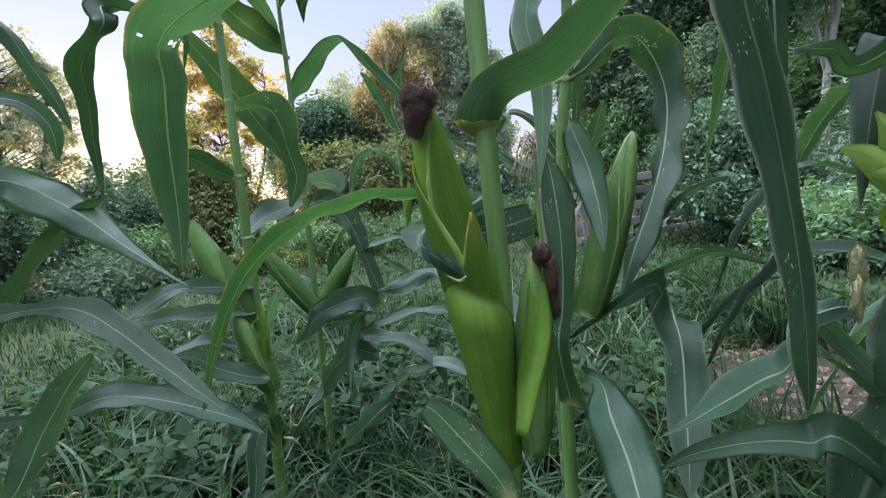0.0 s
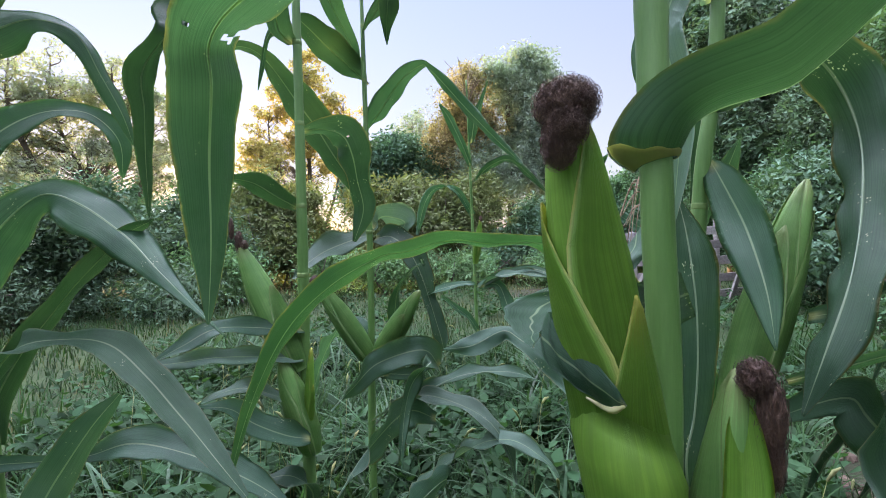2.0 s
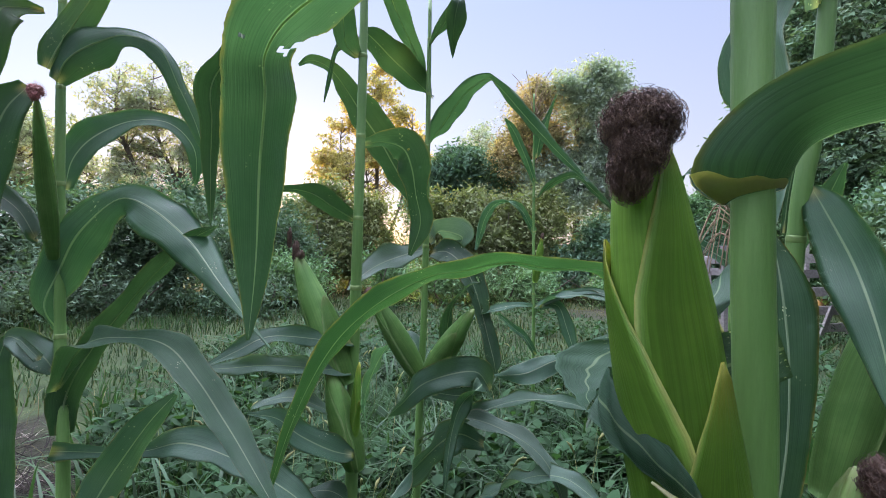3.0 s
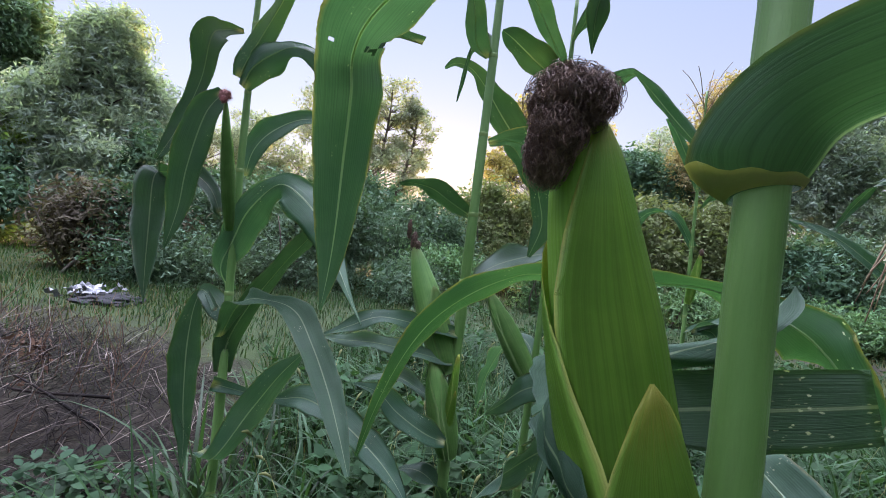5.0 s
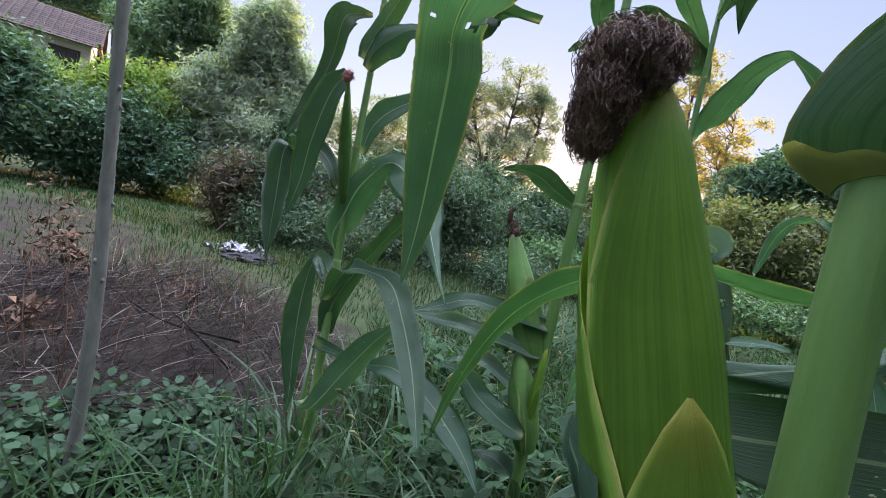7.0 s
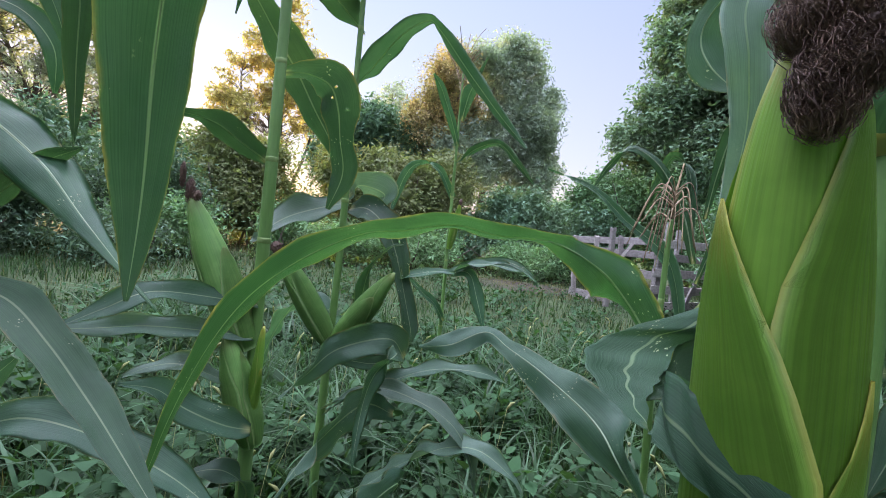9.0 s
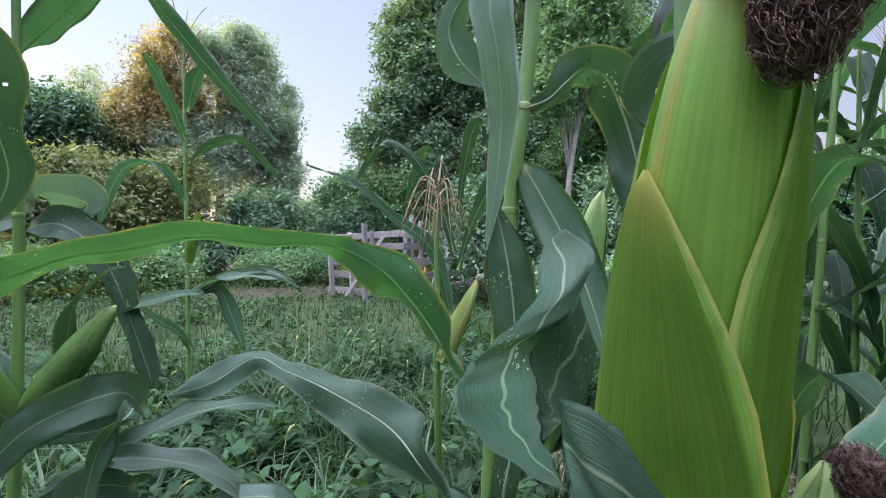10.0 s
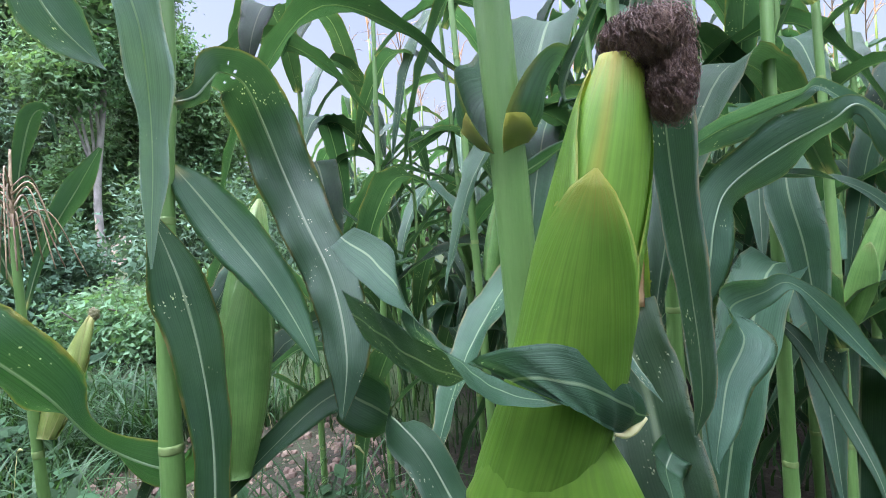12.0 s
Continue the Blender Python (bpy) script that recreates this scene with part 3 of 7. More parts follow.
def ear(parent, base, tip, r, material, seed, layers=4, silk=None, silk_n=0, silk_len=0.05, silk_drop=0.6, bow=(0, 0, 0), clump=None, wraps=(), axis=None):
    """An ear wrapped in overlapping husk leaves with dried silk at its tip."""
    rng = np.random.default_rng(seed)
    if axis is None:
        line, tan, a, b = axis_frame(base, tip, bow)
        girth = r * ear_girth(np.linspace(0, 1, len(line)))
        slim, bluntness = 2.2, 0.6
    else:
        q = spline(axis, 6)
        line, girth = q[:, :3], q[:, 3]
        tan = unit(np.gradient(line, axis=0))
        a = unit(np.cross(tan, (0.2, 1.0, 0.1)))
        b = np.cross(tan, a)
        slim, bluntness = 2.6, 0.72
    bm = tube(line, 0.96 * girth, 28)
    body = part("ear", bm, material, parent)
    for k in range(layers):
        if wraps and k < len(wraps):
            mid, half, reach = wraps[k]
        else:
            mid, half, reach = k * 2.4 + rng.uniform(0, 1.0), rng.uniform(1.0, 1.35), rng.uniform(0.62, 1.0) if k else 1.0
        bm = bmesh.new()
        uvl = bm.loops.layers.uv.new("UVMap")
        nu, nv = 12, 22
        grid = []
        for i in range(nv + 1):
            v = i / nv
            s = v * reach * (len(line) - 1)
            i0 = min(int(s), len(line) - 2)
            f = s - i0
            c = line[i0] + (line[i0 + 1] - line[i0]) * f
            rad = girth[i0] + (girth[i0 + 1] - girth[i0]) * f + 0.0007 * (k + 1)
            wide = half * min(1.0, (1 - v) * slim + 0.004) ** bluntness
            row = []
            for u in np.linspace(-1, 1, nu + 1):
                ang = mid + u * wide + 0.15 * math.sin(v * 3 + k)
                rr = rad * (1 + 0.012 * math.sin(ang * 17 + k)) + 0.0012 * (1 - abs(u) ** 3)
                row.append(bm.verts.new(c + rr * (a[i0] * math.cos(ang) + b[i0] * math.sin(ang))))
            grid.append(row)
        for i in range(nv):
            for j in range(nu):
                f = bm.faces.new((grid[i][j], grid[i][j + 1], grid[i + 1][j + 1], grid[i + 1][j]))
                for lp, (p, q) in zip(f.loops, ((i, j), (i, j + 1), (i + 1, j + 1), (i + 1, j))):
                    lp[uvl].uv = (q / nu, p / nv)
        bmesh.ops.solidify(bm, geom=bm.faces[:], thickness=0.0007)
        bmesh.ops.recalc_face_normals(bm, faces=bm.faces[:])
        part("husk_leaf", bm, material, body)
    if silk is not None and silk_n:
        if clump is None:
            c0 = line[-1] + tan[-1] * r * 0.25
            clump = [(c0 - (0, 0, 0.25 * r), (r * 0.5, r * 0.5, silk_len * 0.4))]
        silk_tuft(body, clump, silk, silk_n, seed + 5)
    return body


def stalk(parent, points, r0, r1, nodes, seed, seg=14):
    """A jointed stalk: sheaths step in at each node, with a ring at the joint."""
    q = spline(points, 14)
    z0, z1 = q[0, 2], q[-1, 2]
    rad = []
    for p in q:
        k = (p[2] - z0) / (z1 - z0)
        r = r0 + (r1 - r0) * k
        d = min([abs(p[2] - n) for n in nodes] or [1])
        below = [n - p[2] for n in nodes if n > p[2]]
        rad.append(r * (1.0 + 0.05 * math.exp(-(d / 0.008) ** 2) + (0.06 if below and min(below) < 0.14 else 0.0)))
    part("stalk", tube(q, rad, seg), M_STALK, parent)
    for n in nodes:
        i = int(np.argmin(np.abs(q[:, 2] - n)))
        i = min(max(i, 1), len(q) - 2)
        t = unit(q[i + 1] - q[i - 1])
        r = rad[i] * 1.1
        part("collar", tube([q[i] - t * 0.005, q[i] - t * 0.002, q[i] + t * 0.004, q[i] + t * 0.008], [r * 0.90, r * 0.955, r * 0.95, r * 0.88], seg), M_NODE, parent)


def tassel(parent, at, height, seed, droop=0.3, n=11, material=None, hang=0.0):
    rng = np.random.default_rng(seed)
    at = np.array(at, float)
    spine = spline([at, at + (0, 0, height * 0.5), at + (rng.uniform(-0.02, 0.02), rng.uniform(-0.02, 0.02), height)], 6)
    bm = tube(spine, np.linspace(0.0035, 0.0015, len(spine)), 5)
    for k in range(n):
        p = at + (0, 0, height * (0.1 + 0.5 * k / n))
        ang = rng.uniform(0, 6.28)
        ln = height * rng.uniform(0.45, 0.75)
        out = np.array((math.cos(ang), math.sin(ang), 0))
        if hang:
            ln *= 1.7
            line = spline([p, p + out * ln * 0.25 + (0, 0, ln * 0.12), p + out * ln * 0.5 - (0, 0, ln * rng.uniform(0.3, 0.8))], 6)
        else:
            line = spline([p, p + out * ln * 0.3 + (0, 0, ln * 0.55), p + out * ln * (0.4 + droop) + (0, 0, ln * (0.95 - 1.6 * droop))], 6)
        tube(line, np.linspace(0.0022, 0.0014, len(line)) * rng.uniform(0.8, 1.3) * (0.6 if hang else 1.0), 4, bm=bm)
    part("tassel", bm, material or M_TASSEL, parent)


def blade(parent, stations, material, seed, **how):
    return part("leaf", blade_mesh(stations, seed, **how), material, parent)


def clasping_blade(parent, centre, z0, r, way, run):
    """A blade whose foot clasps the stalk: round lobes at the collar, opening into a trough along way.
    run: distance along way, rise and width of the blade at each station."""
    out = unit(np.array((*way, 0.0)))
    side = np.array((-out[1], out[0], 0.0))
    c = np.array((*centre, z0))
    q = spline(run, 9)
    nu, nv = 32, len(q) - 1
    length = np.r_[0, np.cumsum(np.linalg.norm(np.diff(q[:, :2], axis=0), axis=1))]
    pts = np.zeros((nv + 1, nu + 1, 3))
    tan = unit(np.gradient(q[:, :2], axis=0))
    for i in range(nv + 1):
        s = length[i]
        open_up = min(1.0, s / 0.095)
        open_up = open_up * open_up * (3 - 2 * open_up)
        lift = np.array((0, 0, 1.0)) * tan[i, 0] - out * tan[i, 1]
        for j, u in enumerate(np.linspace(-1, 1, nu + 1)):
            ang = u * 2.95 * (1 - 0.25 * open_up)
            flare = r * (1.0 + (0.40 + 1.35 * u * u) * math.sin(min(1.0, s / 0.020) * 1.57)) + 0.010 * open_up
            wrap = c + out * flare * math.cos(ang) + side * flare * math.sin(ang) + np.array((0, 0, q[i, 1] * 0.6 + s * (0.70 + 0.15 * u * u) - 0.010 * u * u))
            w = q[i, 2] * 0.5
            trough = 1.15 * (1 - 0.70 * min(1.0, s / 0.30))
            wave = 0.05 * math.sin(s * 55 + (1.7 if u > 0 else 0.0)) * abs(u) ** 2.5
            flat = c + out * (q[i, 0] + r) + np.array((0, 0, q[i, 1])) + side * u * w * (1 - 0.25 * trough) + lift * w * (trough * abs(u) ** 1.5 + wave)
            pts[i, j] = wrap * (1 - open_up) + flat * open_up
    for name, last, grow, mat in (("leaf", nv, 0.0, M_LEAF), ("collar", 0, 0.0005, M_COLLAR)):
        bm = bmesh.new()
        uvl = bm.loops.layers.uv.new("UVMap")
        if name == "leaf":
            rows = [[bm.verts.new(p) for p in row] for row in pts]
        else:
            # pale band where blade and sheath meet, widest at the lobes
            rows = []
            for k in range(4):
                f = k / 3
                row = []
                for j, u in enumerate(np.linspace(-1, 1, nu + 1)):
                    reach = (0.004 + 0.011 * abs(u) ** 1.6) * (1 + 0.22 * math.sin(7 * u + 0.6) * math.sin(13 * u + 1)) * f / max(length[-1], 1e-6) * nv * (length[-1] / (length[2] * nv / 2))
                    i = min(int(reach), nv - 1)
                    p = pts[i, j] + (pts[i + 1, j] - pts[i, j]) * (reach - i)
                    way_out = unit(p - c - np.array((0, 0, p[2] - c[2])))
                    row.append(bm.verts.new(p + way_out * 0.0012))
                rows.append(row)
        for i in range(len(rows) - 1):
            for j in range(nu):
                f = bm.faces.new((rows[i][j], rows[i][j + 1], rows[i + 1][j + 1], rows[i + 1][j]))
                for lp, (p, k) in zip(f.loops, ((i, j), (i, j + 1), (i + 1, j + 1), (i + 1, j))):
                    lp[uvl].uv = (k / nu, 0.05 + (length[p] if name == "leaf" else 0.0))
        bmesh.ops.solidify(bm, geom=bm.faces[:], thickness=0.0007)
        bmesh.ops.recalc_face_normals(bm, faces=bm.faces[:])
        part(name, bm, mat, parent)


# ---------------------------------------------------------------- ground
def hill(x, y):
    return 0.02 * math.sin(x * 0.9 + 1) * math.cos(y * 0.7) + 0.015 * noise.noise(Vector((x * 1.5, y * 1.5, 0)))


def build_ground():
    bm = bmesh.new()
    marks = [-400, -150, -70, -40, -25, -16] + list(np.arange(-12, 12.01, 0.3)) + [16, 25, 40, 70, 150, 400]
    grid = [[bm.verts.new((x, y, hill(x, y) if abs(x) < 13 and abs(y) < 13 else 0)) for y in marks] for x in marks]
    for i in range(len(marks) - 1):
        for j in range(len(marks) - 1):
            bm.faces.new((grid[i][j], grid[i + 1][j], grid[i + 1][j + 1], grid[i][j + 1]))
    tagged(part("ground", bm, M_GROUND), "weedy meadow ground with bare trodden soil patches", "ground", kind="structure")


build_ground()


# ---------------------------------------------------------------- trees and hedges
def polar(az, d, z=0.0):
    return np.array((-d * math.sin(radians(az)), d * math.cos(radians(az)), z))


def leaf_cloud(name, blobs, clusters, per, size, seed, puff=0.34, tall=1.7, hollow=0.55):
    """Leaves in tufts on and inside round masses: (x, y, z, rx, ry, rz) each."""
    rng = np.random.default_rng(seed)
    clusters, per, size, puff = int(clusters * 2.0), int(per * 2.0), size * 0.64, puff * 0.62
    blobs = np.array(blobs, float)
    big = blobs[:, 3].max() > 0.6
    if big:
        # boughs stand out of each mass, with gaps between them
        parts = []
        for bl in blobs:
            parts.append(np.r_[bl[:3], bl[3:] * 0.78])
            for w in unit(rng.normal(0, 1, (11, 3)) + np.array((0, 0, 0.35))):
                parts.append(np.r_[bl[:3] + w * bl[3:] * rng.uniform(0.55, 0.85), bl[3:] * rng.uniform(0.20, 0.42)])
        blobs = np.array(parts)
    area = (blobs[:, 3] * blobs[:, 5]) ** 1.0
    pick = rng.choice(len(blobs), clusters, p=area / area.sum())
    way = unit(rng.normal(0, 1, (clusters, 3)))
    depth = rng.uniform(hollow, 1.06, clusters)[:, None]
    centre = blobs[pick, :3] + way * blobs[pick, 3:] * depth
    n = clusters * per
    spot = np.repeat(centre, per, 0) + np.clip(rng.normal(0, puff, (n, 3)), -1.7 * puff, 1.7 * puff) * np.array((1, 1, 0.75)) * np.repeat(rng.uniform(0.5, 1.3, clusters), per)[:, None]
    spot[:, 2] = np.maximum(spot[:, 2], 0.05)
    out = np.repeat(way, per, 0)
    nrm = unit(out * 0.5 + np.array((0, 0, 0.5)) + rng.normal(0, 0.7, (n, 3)))
    long = unit(np.cross(nrm, rng.normal(0, 1, (n, 3))))
    side = np.cross(nrm, long)
    s = size * rng.uniform(0.55, 1.25, n)[:, None]
    bend = nrm * s * rng.uniform(-0.25, 0.25, n)[:, None]
    a = spot - long * s * 0.5 * tall - side * s * 0.22
    b = spot - long * s * 0.1 * tall + side * s * 0.5 + bend
    c = spot + long * s * 0.5 * tall
    verts = np.stack([a, b, c], 1).reshape(-1, 3)
    if big:
        # large shaded leaves inside the masses close the crown against the light
        m = n // 9
        pick = rng.choice(len(blobs), m, p=area / area.sum())
        core = blobs[pick, :3] + unit(rng.normal(0, 1, (m, 3))) * blobs[pick, 3:] * rng.uniform(0.0, 0.62, m)[:, None]
        core[:, 2] = np.maximum(core[:, 2], 0.08)
        u1 = unit(rng.normal(0, 1, (m, 3)))
        u2 = unit(np.cross(u1, rng.normal(0, 1, (m, 3))))
        k = size * rng.uniform(1.6, 2.6, m)[:, None]
        inner = np.stack([core - u1 * k, core + u2 * k * 0.7, core + u1 * k], 1).reshape(-1, 3)
        verts = np.concatenate([verts, inner])
    return fast_mesh(name, verts, np.arange(len(verts)), 3)


def airy_tree(az, d, masses, leaf, tufts, radius, clusters, per, size, seed, label, r=0.12, bark=None, **how):
    """A thin-crowned tree: twigs run from the limbs to many small leaf tufts with sky between them.
    masses: offset across, depth, height and radii of the parts of the crown."""
    rng = np.random.default_rng(seed)
    base = polar(az, d)
    ax, ay = np.array((math.cos(radians(az)), math.sin(radians(az)), 0)), polar(az, 1.0)
    e = thing("tree", base, label, "tree")
    weight = np.array([m[3] * m[4] for m in masses])
    spots = []
    for k in rng.choice(len(masses), tufts, p=weight / weight.sum()):
        across, deep, z, rx, rz = masses[k]
        w = unit(rng.normal(0, 1, 3)) * rng.uniform(0.25, 1.0) ** 0.6
        spots.append(base + ax * (across + w[0] * rx) + ay * (deep + w[1] * rx) + np.array((0, 0, z + w[2] * rz)))
    spots = np.array(spots)
    bm = bmesh.new()
    bm.loops.layers.uv.new("UVMap")
    for k, (across, deep, z, rx, rz) in enumerate(masses):
        heart = base + ax * across + ay * deep + np.array((0, 0, z))
        stem = spline([base + rng.normal(0, 0.1, 3) * (1, 1, 0), base + (heart - base) * 0.5 + ax * rng.normal(0, 0.2), heart, heart + (0, 0, rz * 0.8)], 6)
        tube(stem, np.linspace(r * (0.6 if k else 1.0), r * 0.12, len(stem)), 7, bm=bm)
        for p in spots:
            if np.linalg.norm((p - heart) / np.array((rx, rx, rz))) < 1.02:
                q0 = stem[min(len(stem) - 1, max(5, int(np.argmin(np.abs(stem[:, 2] - p[2] + 0.45 * rx)))))]
                twig = spline([q0, (q0 + p) / 2 + rng.normal(0, 0.08, 3), p + (p - q0) * 0.12], 4)
                tube(twig, np.linspace(r * 0.16, r * 0.035, len(twig)), 4, bm=bm)
    part("trunk", bm, bark or M_BARK, e)
    blobs = [(*p, radius * k, radius * k, radius * k * 0.85) for p, k in zip(spots, rng.uniform(0.6, 1.3, tufts))]
    part("crown", leaf_cloud("crown", blobs, clusters, per, size, seed + 1, **how), leaf, e, smooth=False)
    return e


def limbs(base, top, r, blobs, seed, count=9):
    rng = np.random.default_rng(seed)
    base, top = np.array(base, float), np.array(top, float)
    bend = rng.normal(0, 0.12, 3) * (1, 1, 0)
    line = spline([base, base + (top - base) * 0.35 + bend, base + (top - base) * 0.7 - bend * 0.6, top], 6)
    bm = tube(line, np.linspace(r, r * 0.3, len(line)), 9)
    for k in range(count):
        i = int(len(line) * rng.uniform(0.3, 0.9))
        bl = np.array(blobs[k % len(blobs)])
        goal = bl[:3] + unit(rng.normal(0, 1, 3)) * bl[3:] * 0.8
        p = line[i]
        mid = p + (goal - p) * 0.5 + (0, 0, 0.25)
        q = spline([p, mid, goal], 5)
        tube(q, np.linspace(r * 0.38, r * 0.07, len(q)), 5, bm=bm)
    return bm


def tree(az, d, height, blobs, leaf, clusters, per, size, seed, label, r=0.14, lean=(0, 0), bark=None, **how):
    """A tree: blobs give offset across, depth, height and radii of the crown's masses."""
    base = polar(az, d)
    ax, ay = np.array((math.cos(radians(az)), math.sin(radians(az)), 0)), polar(az, 1.0)
    real = []
    for across, deep, z, rx, rz in blobs:
        p = base + ax * across + ay * deep
        real.append((p[0], p[1], z, rx, rx, rz))
    e = thing("tree", base, label, "tree")
    part("trunk", limbs(base - (0, 0, 0.1), base + ax * lean[0] + ay * lean[1] + (0, 0, height * 0.85), r, real, seed), bark or M_BARK, e)
    part("crown", leaf_cloud("crown", real, clusters, per, size, seed, **how), leaf, e, smooth=False)
    return e


def hedge(name, az0, az1, d0, d1, h0, h1, leaf, clusters, per, size, seed, label, deep=0.9, flowers=0, **how):
    """A row of shrubs grown together: uneven masses along a line, with stems inside."""
    rng = np.random.default_rng(seed)
    p0, p1 = polar(az0, d0), polar(az1, d1)
    n = max(3, int(np.linalg.norm(p1 - p0) / 0.9))
    blobs = []
    for k in range(n):
        f = (k + rng.uniform(0.1, 0.9)) / n
        c = p0 + (p1 - p0) * f + rng.normal(0, 0.25, 3) * (1, 1, 0)
        h = (h0 + (h1 - h0) * f) * rng.uniform(0.72, 1.12)
        blobs.append((c[0], c[1], h * 0.5, deep * rng.uniform(0.7, 1.2), deep * rng.uniform(0.7, 1.2), h * 0.5))
    e = thing(name, (p0 + p1) / 2, label, "hedge")
    for b in blobs:
        for k in range(2):
            foot = np.array((b[0] + rng.normal(0, 0.25), b[1] + rng.normal(0, 0.25), -0.05))
            top = np.array((b[0] + rng.normal(0, 0.5), b[1] + rng.normal(0, 0.5), b[2] * 1.7))
            q = spline([foot, (foot + top) / 2 + rng.normal(0, 0.1, 3), top], 4)
            part("stem", tube(q, np.linspace(0.025, 0.006, len(q)), 5), M_BARK, e)
    part("foliage", leaf_cloud("foliage", blobs, clusters, per, size, seed + 1, **how), leaf, e, smooth=False)
    if flowers:
        part("blossom", leaf_cloud("blossom", blobs, flowers, 4, 0.07, seed + 2, puff=0.06, tall=1.0, hollow=0.95), M_FLOWER, e, "small white flower heads", smooth=False)
    return e


def build_background():
    # left: house side
    tree(85, 34, 13, [(0, 0, 9.0, 3.2, 3.0), (3.4, 0, 10.0, 2.6, 3.0), (-2.8, 1, 8.0, 2.4, 2.6)], M_F_BROAD, 520, 26, 0.17, 11, "tall green broadleaf tree behind the hedge")
    tree(79.5, 17, 7.0, [(0, 0, 4.4, 1.6, 1.9), (1.3, 0, 3.8, 1.2, 1.6)], M_F_BROAD, 380, 26, 0.15, 12, "dark green tree at the meadow's edge")
    tree(82, 13.5, 3.2, [(0, 0, 1.9, 1.3, 1.1), (1.3, 0, 2.0, 1.0, 1.1), (-1.4, 0, 1.6, 1.1, 0.9)], M_F_YELLOW, 520, 26, 0.13, 13, "yellow-green leafy tree over the dark hedge")
    tree(71.5, 12.5, 5.0, [(0.2, 0, 3.3, 1.0, 1.5), (-0.7, 0.2, 2.4, 0.9, 1.3), (0.8, 0.3, 2.7, 0.9, 1.4), (0.1, -0.2, 1.5, 1.1, 1.1)], M_F_WILLOW, 700, 26, 0.085, 14, "silvery grey-green willow with fine leaves", puff=0.26, tall=3.2, hollow=0.8)
    hedge("hedge", 106, 75, 12.5, 12.2, 2.7, 2.6, M_F_DARK, 900, 26, 0.12, 15, "dense dark green hedge at the meadow's edge")
    hedge("dry_thicket", 73, 66, 9.0, 8.6, 1.2, 1.4, M_F_DRY, 110, 24, 0.08, 16, "brownish half-dry thicket of weeds and stems", deep=0.5, tall=2.6)
    hedge("bramble_hedge", 69, 34, 8.8, 10.3, 1.75, 2.0, M_F_DEEP, 760, 26, 0.09, 17, "low dark bramble hedge with small white flowers", flowers=70)
    hedge("hedge", 68, 30, 11.8, 13.5, 2.3, 2.7, M_F_DARK, 560, 26, 0.12, 18, "mixed green hedge behind the brambles")
    hedge("tall_weeds", 70, 36, 7.6, 8.6, 0.7, 0.65, M_F_DEEP, 260, 20, 0.06, 51, "tall dark green weeds growing before the hedge", deep=0.55, tall=2.4)
    hedge("tall_weeds", 38, 4, 9.0, 10.4, 0.9, 1.0, M_F_MID, 280, 20, 0.07, 52, "tall rank weeds along the hedge's foot", deep=0.6, tall=2.2)
    hedge("tall_weeds", 6, -14, 10.2, 11.5, 0.9, 0.8, M_F_MID, 180, 20, 0.07, 53, "tall green weeds at the meadow's far edge", deep=0.6, tall=2.2)
    shrub = polar(99, 4.4)
    e = thing("shrub", shrub, "leafy green shrub with drooping compound leaves", "shrub")
    masses = [(shrub[0], shrub[1], 1.0, 0.5, 0.5, 0.42), (shrub[0] + 0.1, shrub[1] + 0.3, 0.75, 0.4, 0.4, 0.4)]
    part("stem", limbs(shrub, shrub + (0, 0, 1.2), 0.02, masses, 5, 7), M_BARK, e)
    part("foliage", leaf_cloud("foliage", masses, 90, 14, 0.075, 19, puff=0.12, tall=2.2), M_F_MID, e, smooth=False)
    # middle
    airy_tree(44.5, 16, [(-1.5, 0, 4.3, 0.75, 1.9), (-0.7, 0.2, 4.6, 0.7, 1.7), (0.6, 0, 4.8, 0.9, 1.6), (1.5, 0.2, 4.1, 0.75, 1.9), (0.0, 0.3, 2.9, 2.2, 1.1)], M_F_AIRY, 300, 0.24, 1150, 9, 0.085, 21, "airy small-leaved tree against the evening sky", tall=2.2, puff=0.16)
    airy_tree(57, 18, [(0.0, 0, 3.4, 1.6, 1.4), (-1.6, 0, 3.0, 1.2, 1.1), (1.6, 0, 2.9, 1.3, 1.0)], M_F_AIRY, 170, 0.28, 700, 9, 0.09, 20, "small greyish tree behind the brambles", tall=2.2, puff=0.18)
    airy_tree(24.2, 21, [(0.1, 0, 7.0, 1.3, 2.1), (-1.3, 0, 5.2, 1.2, 1.7), (1.7, 0, 5.6, 1.2, 1.8), (-0.2, 0, 4.2, 2.3, 1.4)], M_F_GOLD, 190, 0.30, 520, 9, 0.15, 22, "sparse tree with golden yellow leaves", tall=2.0, puff=0.2)
    airy_tree(11.5, 27, [(0, 0, 6.2, 1.3, 2.4), (-1.3, 0, 5.2, 1.0, 1.8), (1.2, 0, 4.8, 1.0, 1.6)], M_F_GREY, 150, 0.34, 420, 10, 0.13, 23, "pale grey-green tree in the distance", puff=0.25)
    tree(13, 15.5, 4.8, [(0, 0, 3.3, 1.1, 1.3), (-1.0, 0, 2.9, 0.9, 1.1), (0.9, 0, 3.0, 0.9, 1.2)], M_F_DARK, 330, 24, 0.17, 24, "dark large-leaved round bush tree")
    tree(0, 15, 7.4, [(0.3, 0, 5.4, 1.2, 1.7), (1.0, 0, 4.2, 1.2, 1.7), (-0.2, 0.1, 3.2, 1.6, 1.6), (1.3, 0, 2.8, 1.2, 1.5)], M_F_GREY, 760, 26, 0.085, 25, "tall grey-green tree with fine narrow leaves", tall=2.8, puff=0.28)
